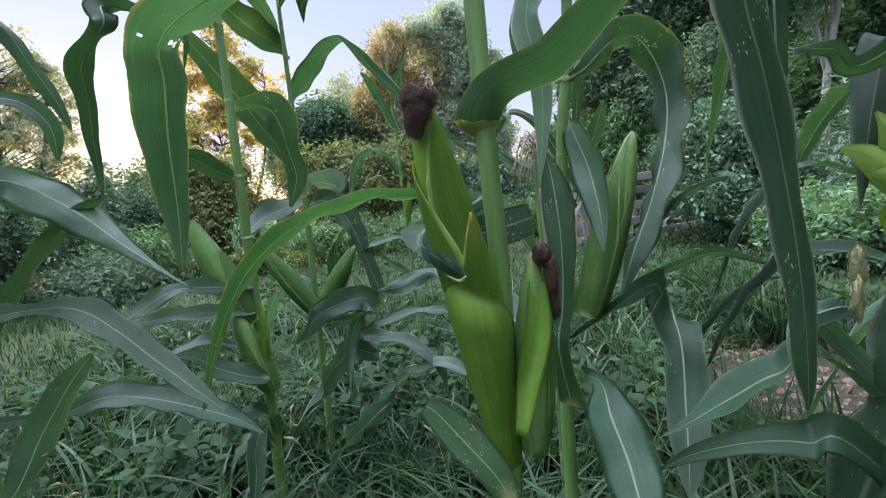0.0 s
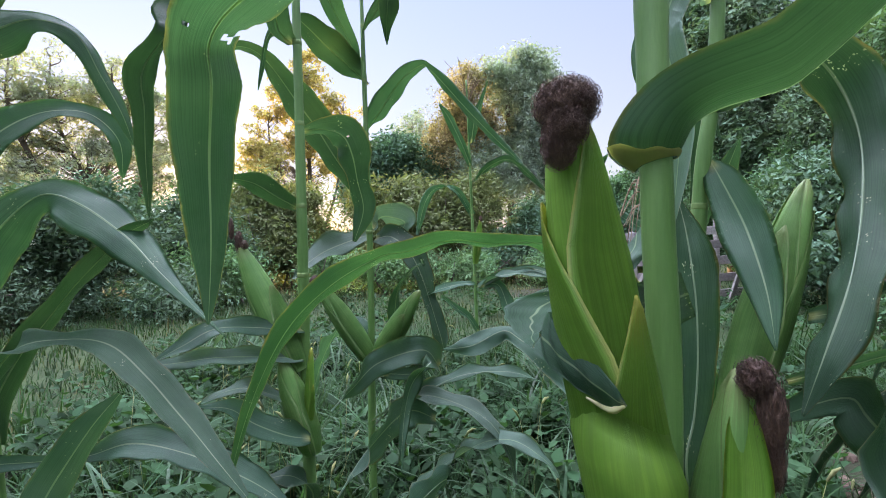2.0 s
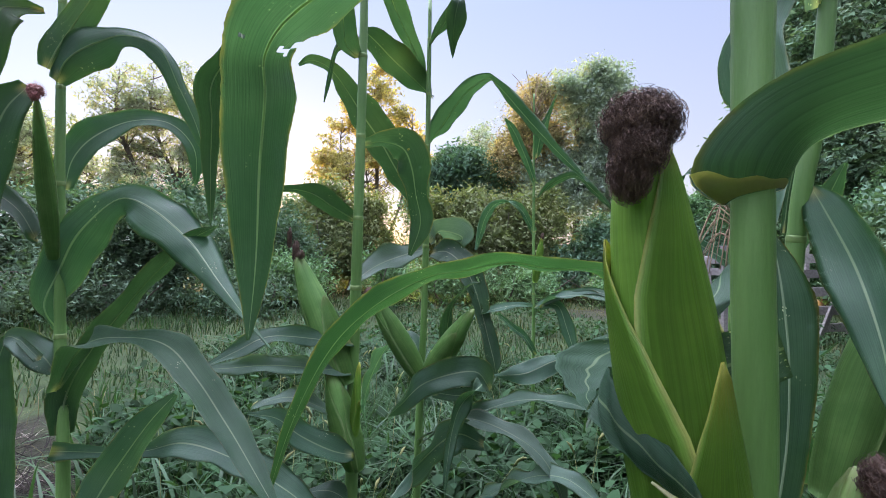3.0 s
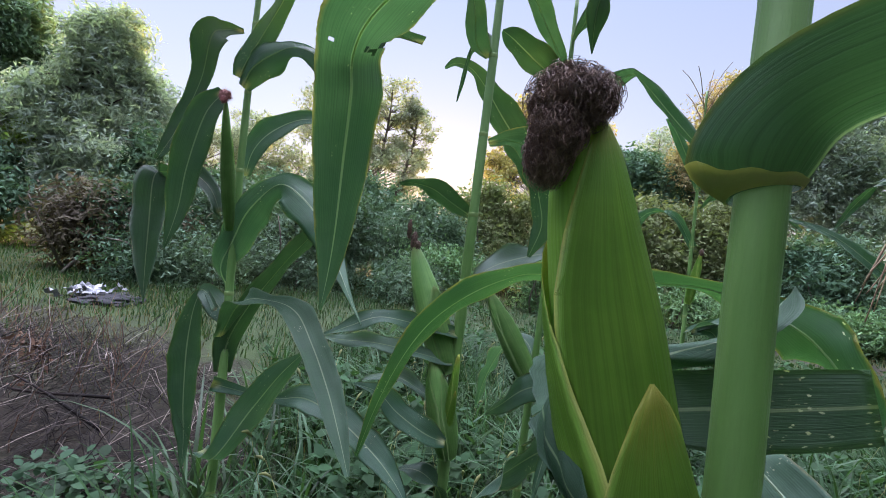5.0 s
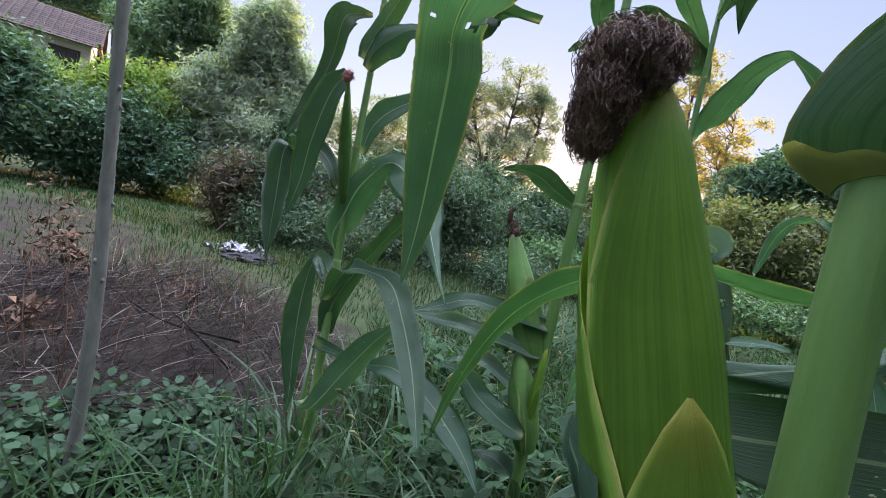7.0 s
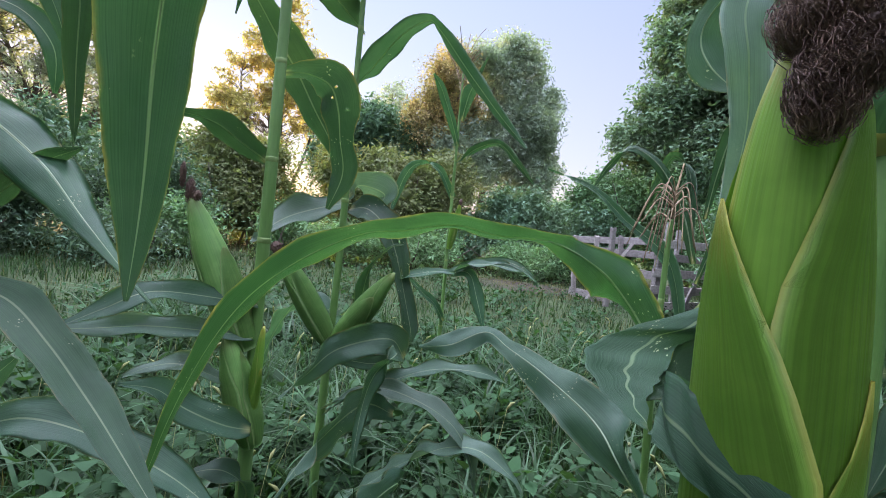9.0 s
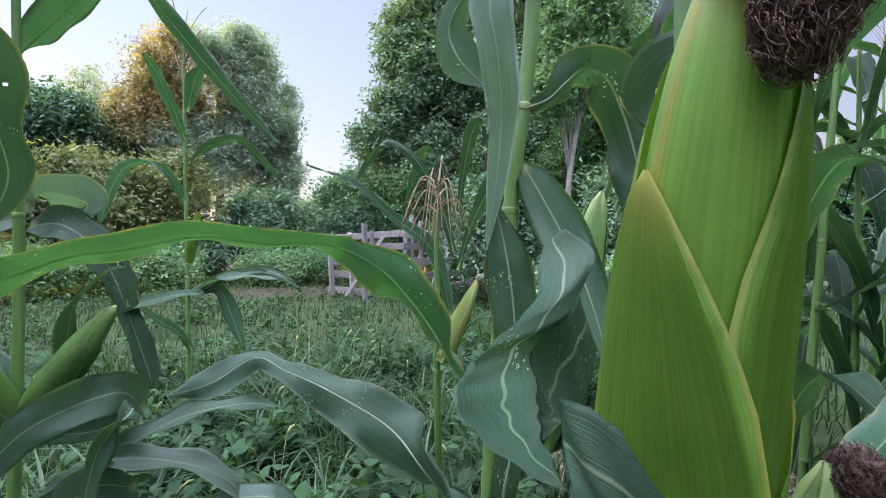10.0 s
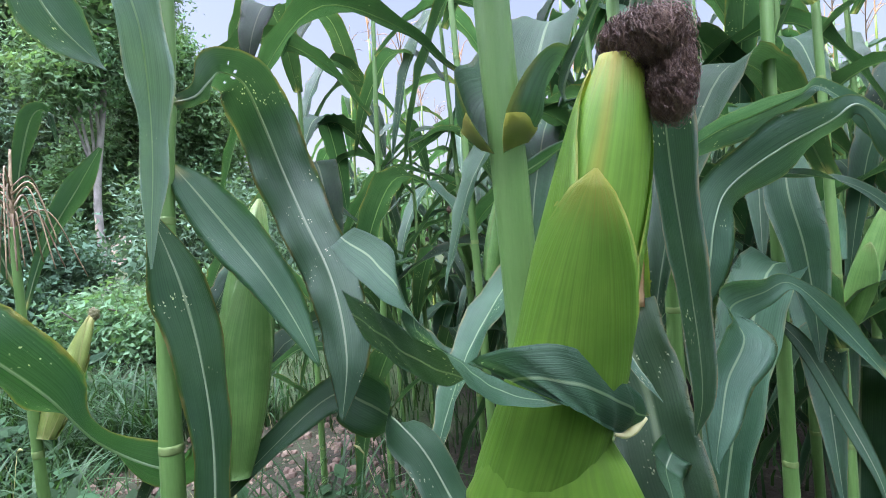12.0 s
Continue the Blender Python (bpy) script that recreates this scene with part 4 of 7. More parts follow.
    tree(5, 14.6, 6.6, [(0, 0, 4.9, 0.9, 1.5), (-0.5, 0, 3.9, 0.8, 1.2)], M_F_RUST, 240, 24, 0.09, 26, "tree with rusty orange leaves", tall=1.8)
    hedge("hedge", 33, 2, 11.8, 12.0, 2.4, 2.5, M_F_OLIVE, 620, 26, 0.11, 27, "thick green hedge along the meadow")
    hedge("hedge", 5, -13, 11.6, 13.5, 2.0, 1.9, M_F_DARK, 380, 26, 0.11, 28, "dark green hedge along the meadow")
    hedge("hedge", -9, -22, 19, 21, 3.1, 3.4, M_F_MID, 300, 24, 0.16, 29, "distant green hedge closing the meadow")
    # right
    hedge("hedge", -12, -36, 14, 13, 3.0, 3.6, M_F_MID, 760, 26, 0.11, 30, "green hedge behind the old wooden fence")
    tree(-23.5, 14.5, 9.5, [(0, 0, 6.4, 1.8, 2.4), (-1.0, 0, 4.2, 1.3, 1.7), (1.2, 0, 4.4, 1.5, 1.8), (-0.2, 0, 8.0, 1.4, 1.6), (0.3, 0, 2.8, 1.8, 1.5), (1.9, 0, 5.8, 1.0, 1.2)], M_F_BROAD, 1250, 26, 0.15, 31, "large dark green broadleaf tree", r=0.2)
    tree(-37, 12.5, 9.0, [(-0.5, 0, 6.2, 1.6, 2.0), (1.2, 0, 6.6, 1.5, 2.2), (0.2, 0, 4.2, 2.0, 1.8), (-1.0, 0, 3.2, 1.4, 1.5)], M_F_BROAD, 900, 26, 0.12, 32, "tall light green tree at the wood's edge", r=0.16)
    tree(-42.5, 11.5, 6.6, [(0.2, 0, 4.4, 1.1, 1.7), (0.9, 0, 3.2, 1.2, 1.6), (-0.7, 0, 2.6, 1.2, 1.5)], M_F_MID, 620, 26, 0.12, 33, "dark green tree in the woodland edge")
    tree(-39.3, 9.6, 7.0, [(0.2, 0, 5.0, 0.9, 1.3), (-0.5, 0, 4.2, 0.7, 0.9)], M_F_MID, 160, 24, 0.11, 41, "slender tree with a pale trunk", r=0.075, bark=M_BIRCH)
    hedge("undergrowth", -35, -52, 8.0, 7.4, 2.3, 2.2, M_F_DARK, 620, 26, 0.10, 34, "dense dark undergrowth below the trees")
    hedge("undergrowth", -37, -50, 6.4, 6.0, 1.0, 0.9, M_F_MID, 360, 24, 0.08, 35, "tall green weeds before the undergrowth", deep=0.6)
    hedge("hedge", -48, -66, 12.5, 14, 4.2, 4.0, M_F_DARK, 420, 26, 0.14, 36, "dark shrubs beyond the corn field")
    hedge("hedge", -64, -150, 17, 17, 4.5, 4.5, M_F_MID, 620, 22, 0.22, 37, "far green hedge beyond the corn field", deep=1.4)
    hedge("hedge", 100, 212, 15, 16, 4.0, 4.2, M_F_MID, 620, 22, 0.22, 38, "far green hedge behind the meadow", deep=1.4)


build_background()


# ---------------------------------------------------------------- house
def build_house():
    c = polar(93.5, 27)
    ax = np.array((math.cos(radians(84)), math.sin(radians(84)), 0))        # along the ridge
    turn = Matrix.Rotation(radians(84), 4, 'Z')
    e = thing("house", c, "old white plastered house with a brown tiled roof", "house")
    L, D, H, R = 7.0, 5.0, 4.5, 1.3
    T = Matrix.Translation(c) @ turn
    bm = bmesh.new()
    prof = [(-D / 2, 0), (D / 2, 0), (D / 2, H), (0, H + R * 0.92), (-D / 2, H)]
    ends = [[bm.verts.new((s * L / 2, y, z)) for y, z in prof] for s in (-1, 1)]
    bm.faces.new(ends[0][::-1])
    bm.faces.new(ends[1])
    for k in range(5):
        bm.faces.new((ends[0][k], ends[0][(k + 1) % 5], ends[1][(k + 1) % 5], ends[1][k]))
    bmesh.ops.transform(bm, matrix=T, verts=bm.verts)
    part("wall", bm, M_PLASTER, e, smooth=False)
    for s in (-1, 1):
        slope = math.atan2(R, D / 2)
        bm = bmesh.new()
        rows = 14
        for k in range(rows):
            f = (k + 0.5) / rows * 1.16
            y, z = s * D / 2 * f, H + R * (1 - f) + 0.08
            box((L + 0.7, D / 2 * 1.16 / rows * 1.25, 0.035), (0, y, z + 0.012), Matrix.Rotation(-s * (slope - 0.06), 4, 'X'), bm)
        for k in range(30):
            x = -L / 2 - 0.3 + (L + 0.6) * k / 29
            box((0.06, D / 2 * 1.2, 0.05), (x, s * D / 4 * 1.16, H + R / 2 * 0.84 + 0.12), Matrix.Rotation(-s * slope, 4, 'X'), bm)
        bmesh.ops.transform(bm, matrix=T, verts=bm.verts)
        part("roof", bm, M_TILE, e, smooth=False)
    for s in (-1, 1):
        bm = box((0.12, D * 1.15, 0.18), (s * (L / 2 + 0.25), 0, H - 0.02), bevel=0.01)
        bmesh.ops.transform(bm, matrix=T, verts=bm.verts)
        part("fascia", bm, M_TRIM, e, smooth=False)
    for x in (-2.4, -0.6, 1.2, 2.7):
        for s in (-1, 1):
            w = part("window", _framed(x, s * (D / 2 + 0.02), T), M_TRIM, e, "dark window with a white frame", smooth=False)
            bm = box((0.8, 0.03, 1.05), (x, s * (D / 2 + 0.015), 3.5))
            bmesh.ops.transform(bm, matrix=T, verts=bm.verts)
            part("pane", bm, M_PANE, w, smooth=False)


def _framed(x, y, T):
    bm = bmesh.new()
    for dx in (-0.45, 0, 0.45):
        box((0.08, 0.07, 1.2), (x + dx, y, 3.5), None, bm)
    for dz in (-0.58, 0.58):
        box((0.98, 0.072, 0.08), (x, y, 3.5 + dz), None, bm)
    bmesh.ops.transform(bm, matrix=T, verts=bm.verts)
    return bm


build_house()


# ---------------------------------------------------------------- old wooden fence
def board(name, a, b, wide, thick, parent, seed):
    rng = random.Random(seed)
    a, b = Vector(a), Vector(b)
    d = b - a
    bm = box((d.length, thick, wide * rng.uniform(0.9, 1.1)), bevel=0.004)
    for v in bm.verts:
        if abs(v.co.x) > d.length * 0.49:
            v.co.x += rng.uniform(-0.02, 0.02)
    xdir = d.normalized()
    side = Vector((0, 0, 1)).cross(xdir)
    if side.length < 0.3:
        side = Vector((FENCE_N[0], FENCE_N[1], 0))
    side.normalize()
    up = xdir.cross(side)
    m = Matrix((xdir, side, up)).transposed().to_4x4()
    m.translation = (a + b) / 2
    bmesh.ops.transform(bm, matrix=m, verts=bm.verts)
    return part(name, bm, M_WOOD, parent, smooth=False)


FENCE_A, FENCE_B = np.array((2.78, 7.85, 0)), np.array((5.75, 9.9, 0))
GATE_A, GATE_B = np.array((1.85, 8.85, 0)), np.array((2.82, 7.95, 0))
FENCE_N = unit(np.array((FENCE_B[1] - FENCE_A[1], FENCE_A[0] - FENCE_B[0], 0)))


def build_fence():
    L = float(np.linalg.norm(FENCE_B - FENCE_A))
    G = float(np.linalg.norm(GATE_B - GATE_A))

    def along(a, b, s, z, off=0.0):
        d = unit(b - a)
        p = a + d * s + np.array((d[1], -d[0], 0)) * off
        return (p[0], p[1], z)

    def at(s, z, off=0.0):
        return along(FENCE_A, FENCE_B, s, z, off)

    def by(s, z, off=0.0):
        return along(GATE_A, GATE_B, s, z, off)

    gate = thing("hurdle_gate", by(0.6, 0), "grey weathered gate of nailed planks leaning on the fence", "gate")
    for k, (z0, z1) in enumerate(((0.10, 0.08), (0.40, 0.34), (0.62, 0.60), (0.86, 0.92), (1.02, 1.14))):
        board("board", by(-0.1, z0, 0.05), by(G - 0.02, z1, 0.05), 0.12, 0.022, gate, k)
    for k, s in enumerate((0.02, 0.42, 0.85)):
        board("upright", by(s, 0.0, 0.10), by(s - 0.10, 1.08 + 0.1 * s, 0.10), 0.11, 0.03, gate, 10 + k)
    board("brace", by(0.35, 0.03, 0.22), by(0.98, 1.05, 0.16), 0.05, 0.03, gate, 20)
    fence = thing("plank_fence", at(2.2, 0), "old grey plank fence with a crossed brace", "fence")
    for k, s in enumerate((0.06, 1.5, 3.0, L - 0.05)):
        board("post", at(s, -0.1, 0), at(s + 0.02, 1.16 + 0.08 * (k % 2), 0), 0.13, 0.08, fence, 30 + k)
    for k, z in enumerate((0.14, 0.40, 0.66, 0.92, 1.12)):
        board("board", at(-0.15, z, 0.08), at(L + 0.15, z + (0.09 if k == 4 else 0.02) * (-1) ** k, 0.08), 0.13, 0.025, fence, 40 + k)
    board("brace", at(0.35, 0.02, 0.30), at(0.95, 0.62, 0.14), 0.13, 0.03, fence, 50)
    board("brace", at(2.9, 0.35, 0.13), at(3.9, 1.15, 0.13), 0.13, 0.025, fence, 51)
    for k, s in enumerate((0.40, 0.70, -0.9)):
        board("stake", at(s, 0.1, -0.1), at(s - 0.06, 1.46 - 0.10 * k, -0.1), 0.08, 0.05, fence, 60 + k)


build_fence()


# ---------------------------------------------------------------- sapling
def build_sapling():
    rng = np.random.default_rng(8)
    e = thing("sapling", (-1.52, 0.51, 0), "slender grey young tree trunk with bud scars", "tree")
    line = spline([(-1.52, 0.51, -0.05), (-1.515, 0.515, 0.5), (-1.525, 0.495, 1.0), (-1.51, 0.47, 1.5), (-1.51, 0.455, 2.2), (-1.53, 0.445, 2.9)], 9)
    rad = np.linspace(0.021, 0.013, len(line)) * (1 + 0.05 * rng.standard_normal(len(line)))
    bm = tube(line, rad, 12)
    for k in range(16):
        i = int(rng.uniform(2, len(line) - 2))
        a = rng.uniform(0, 6.28)
        p = line[i] + rad[i] * 0.9 * np.array((math.cos(a), math.sin(a), 0))
        tube([p - (0, 0, 0.006), p + np.array((math.cos(a), math.sin(a), 0.3)) * 0.005, p + (0, 0, 0.008)], [0.003, 0.006, 0.002], 6, bm=bm)
    part("trunk", bm, M_SAPLING, e)
    bm = bmesh.new()
    bm.loops.layers.uv.new("UVMap")
    blobs = []
    for k in range(9):
        z = 2.1 + 0.1 * k
        a = k * 2.4
        p = np.array((-1.51, 0.455, z))
        q = p + np.array((math.cos(a) * 0.5, math.sin(a) * 0.5, 0.35))
        tube(spline([p, (p + q) / 2 + (0, 0, 0.06), q], 4), np.linspace(0.006, 0.002, 9), 5, bm=bm)
        blobs.append((q[0], q[1], q[2] - 0.05, 0.28, 0.28, 0.2))
    part("limb", bm, M_SAPLING, e)
    part("crown", leaf_cloud("crown", blobs, 60, 9, 0.05, 81, puff=0.09, tall=2.2), M_F_MID, e, smooth=False)


build_sapling()


# ---------------------------------------------------------------- corn plants
LEAVES = {}
LEAVES["hole"] = ("near", [
    (0.055, 0.585, 1.33, 0.0396, 72, 18),
    (-0.08, 0.63, 1.37, 0.0972, 68, 7),
    (-0.24, 0.675, 1.36, 0.1044, 66, 0),
    (-0.335, 0.695, 1.328, 0.1104, 68, 0),
    (-0.388, 0.718, 1.298, 0.0924, 65, 12),
    (-0.395, 0.728, 1.253, 0.0924, 59, 16),
    (-0.405, 0.738, 1.179, 0.0816, 61, 10),
    (-0.409, 0.742, 1.094, 0.06, 62, 4),
    (-0.411, 0.741, 1.022, 0.0324, 57, -2),
    (-0.41, 0.733, 0.961, 0.0036, 37, -4),
])
LEAVES["yellow"] = ("dplant", [
    (0.29, 1.03, 0.83, 0.041, 34, 29),
    (0.287, 1.075, 0.778, 0.078, 12, -77),
    (0.248, 1.138, 0.825, 0.053, 11, -52),
    (0.214, 1.181, 0.899, 0.109, 16, -63),
    (0.143, 1.212, 0.993, 0.101, 27, -57),
    (0.026, 1.124, 1.048, 0.037, 45, -33),
    (-0.075, 1.106, 1.051, 0.047, 92, -30),
    (-0.149, 1.092, 1.059, 0.062, 84, -27),
    (-0.227, 1.078, 1.041, 0.049, 113, -40),
    (-0.283, 1.068, 1.03, 0.046, 81, -40),
    (-0.36, 1.055, 0.989, 0.058, 69, -35),
    (-0.426, 1.043, 0.934, 0.059, 67, -27),
    (-0.472, 1.035, 0.874, 0.05, 68, -24),
    (-0.512, 1.027, 0.796, 0.038, 69, -20),
    (-0.545, 1.021, 0.706, 0.025, 70, -19),
    (-0.572, 1.017, 0.612, 0.007, 43, -33),
])
LEAVES["low"] = ("dplant", [
    (0.28, 1.04, 0.55, 0.037, 146, 28.8),
    (0.203, 1.12, 0.653, 0.078, 177, 48),
    (0.159, 1.23, 0.717, 0.112, 0, 48),
    (0.067, 1.312, 0.772, 0.08, 29, 48),
    (-0.01, 1.366, 0.807, 0.043, 61, 48),
    (-0.058, 1.401, 0.826, 0.043, 93, 48),
    (-0.128, 1.37, 0.797, 0.06, 90, 48),
    (-0.174, 1.33, 0.796, 0.021, 60, 48),
    (-0.199, 1.311, 0.799, 0.005, 144, 28.8),
])
LEAVES["an1"] = ("aplant", [
    (-0.58, 1.371, 1.143, 0.027, 76, -45),
    (-0.624, 1.323, 1.177, 0.06, 135, -53),
    (-0.654, 1.278, 1.204, 0.057, 102, -51),
    (-0.695, 1.251, 1.213, 0.031, 92, -33),
    (-0.729, 1.229, 1.209, 0.006, 50, -63),
])
LEAVES["an2"] = ("aplant", [
    (-0.617, 1.461, 1.368, 0.025, 104, -46),
    (-0.556, 1.475, 1.376, 0.067, 101, -30),
    (-0.507, 1.499, 1.361, 0.122, 136, -42),
    (-0.488, 1.517, 1.309, 0.107, 160, -33),
    (-0.485, 1.552, 1.239, 0.066, 174, -22),
    (-0.478, 1.584, 1.155, 0.073, 176, -14),
    (-0.513, 1.597, 1.058, 0.012, -161, 39),
])
LEAVES["aup"] = ("aplant", [
    (-0.591, 1.366, 1.572, 0.033, -173, 6),
    (-0.606, 1.325, 1.591, 0.067, -169, 12),
    (-0.594, 1.283, 1.635, 0.06, -171, 7),
    (-0.588, 1.256, 1.686, 0.041, -169, 9),
    (-0.578, 1.237, 1.722, 0.002, -156, -9),
])
LEAVES["aright"] = ("aplant", [
    (-0.584, 1.365, 1.581, 0.013, -119, 53),
    (-0.632, 1.392, 1.628, 0.055, 164, -15),
    (-0.676, 1.4, 1.613, 0.015, -168, 11),
    (-0.704, 1.417, 1.541, 0.014, -171, 0),
    (-0.723, 1.428, 1.482, 0.003, -152, -6),
])
LEAVES["bleft"] = ("bplant", [
    (-0.596, 1.896, 1.244, 0.049, 165, -17),
    (-0.655, 1.871, 1.342, 0.102, 168, -24),
    (-0.732, 1.82, 1.481, 0.142, 165, -28),
    (-0.795, 1.77, 1.584, 0.117, 160, -25),
    (-0.858, 1.709, 1.686, 0.059, 152, -18),
    (-0.919, 1.684, 1.716, 0.048, 142, -19),
    (-0.963, 1.665, 1.697, 0.008, -178, -54),
])
LEAVES["bright"] = ("bplant", [
    (-0.521, 1.806, 1.603, 0.05, -172, 52),
    (-0.577, 1.755, 1.658, 0.095, 146, -35),
    (-0.626, 1.673, 1.698, 0.11, 151, -31),
    (-0.659, 1.596, 1.731, 0.07, 152, -30),
    (-0.676, 1.558, 1.741, 0.01, 115, -65),
])
LEAVES["bup"] = ("bplant", [
    (-0.546, 1.784, 1.67, 0.041, -164, 68),
    (-0.571, 1.717, 1.75, 0.057, 175, 6),
    (-0.6, 1.641, 1.829, 0.077, 174, 1),
    (-0.61, 1.575, 1.893, 0.054, 173, -10),
    (-0.623, 1.528, 1.955, 0.005, 176, -37),
])
LEAVES["btip"] = ("bplant", [
    (-0.516, 1.734, 1.754, 0.023, -16, 51),
    (-0.439, 1.633, 1.772, 0.039, 46, -12),
    (-0.377, 1.554, 1.799, 0.029, 34, 6),
    (-0.382, 1.547, 1.745, 0.064, 23, 32),
    (-0.393, 1.574, 1.686, 0.027, 26, 27),
    (-0.397, 1.591, 1.646, 0.002, 14, 2),
])
LEAVES["bbend"] = ("bplant", [
    (-0.543, 1.836, 1.443, 0.03, 34, 53),
    (-0.481, 1.777, 1.492, 0.08, 71, -21),
    (-0.385, 1.71, 1.576, 0.076, 74, -22),
    (-0.314, 1.689, 1.616, 0.044, 73, -15),
    (-0.28, 1.681, 1.595, 0.04, 111, -23),
    (-0.203, 1.68, 1.508, 0.05, 129, -21),
    (-0.102, 1.658, 1.39, 0.037, 132, -19),
    (-0, 1.639, 1.285, 0.006, 172, -33),
])
LEAVES["bgray"] = ("bplant", [
    (-0.538, 1.862, 1.084, 0.034, 169, 24),
    (-0.579, 1.786, 1.063, 0.086, 98, 40),
    (-0.646, 1.717, 1.032, 0.109, 92, 40),
    (-0.684, 1.655, 0.994, 0.067, 101, 40),
    (-0.723, 1.611, 0.942, 0.011, 16, 24),
])
LEAVES["bgray2"] = ("bplant", [
    (-0.539, 1.882, 1.105, 0.026, 179, 62),
    (-0.497, 1.872, 1.146, 0.095, 133, -52),
    (-0.416, 1.873, 1.126, 0.096, 134, -52),
    (-0.442, 1.868, 1.075, 0.016, -166, -1),
])
LEAVES["bhole"] = ("bplant", [
    (-0.518, 1.848, 1.069, 0.039, 37, 61),
    (-0.44, 1.786, 1.069, 0.098, 105, 50),
    (-0.36, 1.763, 0.995, 0.098, 73, 46),
    (-0.308, 1.742, 0.864, 0.053, 45, 19),
    (-0.269, 1.71, 0.757, 0.059, 41, 4),
    (-0.254, 1.699, 0.701, 0.009, 15, 26),
])
LEAVES["bdroop"] = ("bplant", [
    (-0.45, 1.678, 0.628, 0.033, 146, 53),
    (-0.342, 1.621, 0.647, 0.043, 125, 26),
    (-0.278, 1.592, 0.694, 0.046, 121, 28),
    (-0.318, 1.521, 0.655, 0.055, 48, -47),
    (-0.333, 1.47, 0.59, 0.042, 44, -37),
    (-0.33, 1.41, 0.511, 0.016, 13, -19),
    (-0.325, 1.383, 0.461, 0.002, 7, -7),
])
LEAVES["bear_l"] = ("bplant", [
    (-0.498, 1.801, 0.728, 0.02, 34, 22.8),
    (-0.414, 1.782, 0.795, 0.052, 91, 38),
    (-0.317, 1.76, 0.874, 0.042, 60, 38),
    (-0.216, 1.755, 0.909, 0.029, 78, 38),
    (-0.152, 1.738, 0.915, 0.01, 168, 22.8),
])
LEAVES["c1"] = ("cplant", [
    (-1.203, 1.029, 1.068, 0.029, -162, 58),
    (-1.254, 1.019, 1.139, 0.045, 116, 50),
    (-1.314, 0.989, 1.18, 0.062, 144, 59),
    (-1.371, 0.945, 1.173, 0.053, -178, -39),
    (-1.383, 0.922, 1.157, 0.08, -135, 7),
    (-1.367, 0.913, 1.06, 0.09, -135, -5),
    (-1.334, 0.902, 0.947, 0.068, -134, -17),
    (-1.303, 0.892, 0.851, 0.019, -125, 1),
    (-1.286, 0.888, 0.808, 0.002, -116, 4),
])
LEAVES["c2"] = ("cplant", [
    (-1.29, 1.084, 1.626, 0.014, -93, 71),
    (-1.303, 1.032, 1.61, 0.05, 160, 74),
    (-1.309, 1, 1.579, 0.099, -148, 61),
    (-1.322, 0.99, 1.45, 0.057, -135, 17),
    (-1.324, 0.941, 1.295, 0.049, -135, 24),
    (-1.316, 0.893, 1.198, 0.016, -110, 47),
])
LEAVES["c2b"] = ("cplant", [
    (-1.183, 0.987, 1.403, 0.037, -136, 34),
    (-1.199, 0.95, 1.329, 0.087, -142, 28),
    (-1.211, 0.925, 1.185, 0.087, -137, 16),
    (-1.211, 0.914, 1.073, 0.058, -138, 12),
    (-1.208, 0.889, 0.965, 0.003, -122, 50),
])
LEAVES["c3"] = ("cplant", [
    (-1.154, 1.023, 1.424, 0.036, -117, 62),
    (-1.117, 1.02, 1.469, 0.092, -147, 80),
    (-1.067, 1.036, 1.507, 0.103, -164, 70),
    (-1.01, 1.063, 1.531, 0.053, 156, 64),
    (-0.964, 1.11, 1.517, 0.064, 135, 64),
    (-0.939, 1.144, 1.439, 0.048, 85, 52),
    (-0.914, 1.172, 1.357, 0.037, 76, 44),
    (-0.901, 1.188, 1.29, 0.004, 33, 51),
])
LEAVES["c3up"] = ("cplant", [
    (-1.182, 1.023, 1.454, 0.038, -119, 52),
    (-1.158, 1.03, 1.51, 0.08, -141, 53),
    (-1.118, 1.045, 1.582, 0.064, -143, 24),
    (-1.068, 1.058, 1.665, 0.052, -148, 12),
    (-1.024, 1.057, 1.739, 0.032, -136, -16),
])
LEAVES["c4"] = ("cplant", [
    (-1.24, 1.11, 1.195, 0.03, -133, 45),
    (-1.242, 1.129, 1.273, 0.07, -164, 51),
    (-1.223, 1.171, 1.342, 0.084, -170, 59),
    (-1.186, 1.237, 1.396, 0.059, 165, 59),
    (-1.141, 1.317, 1.408, 0.054, 121, 61),
    (-1.093, 1.356, 1.346, 0.062, 88, 58),
    (-1.09, 1.365, 1.244, 0.008, 45, 7),
])
LEAVES["c5"] = ("cplant", [
    (-1.181, 1.071, 0.857, 0.042, -145, 40),
    (-1.188, 1.038, 0.92, 0.055, -141, 40),
    (-1.165, 1.048, 0.996, 0.097, -141, 25),
    (-1.121, 1.062, 1.092, 0.109, -148, 32),
    (-1.038, 1.085, 1.17, 0.072, -176, 36),
    (-0.935, 1.088, 1.142, 0.117, 113, 48),
    (-0.835, 1.082, 1.079, 0.095, 96, 42),
    (-0.7, 1.016, 1.003, 0.042, 104, 44),
    (-0.581, 0.953, 0.944, 0.011, 84, 31),
    (-0.504, 0.915, 0.905, 0.003, 51, 47),
])
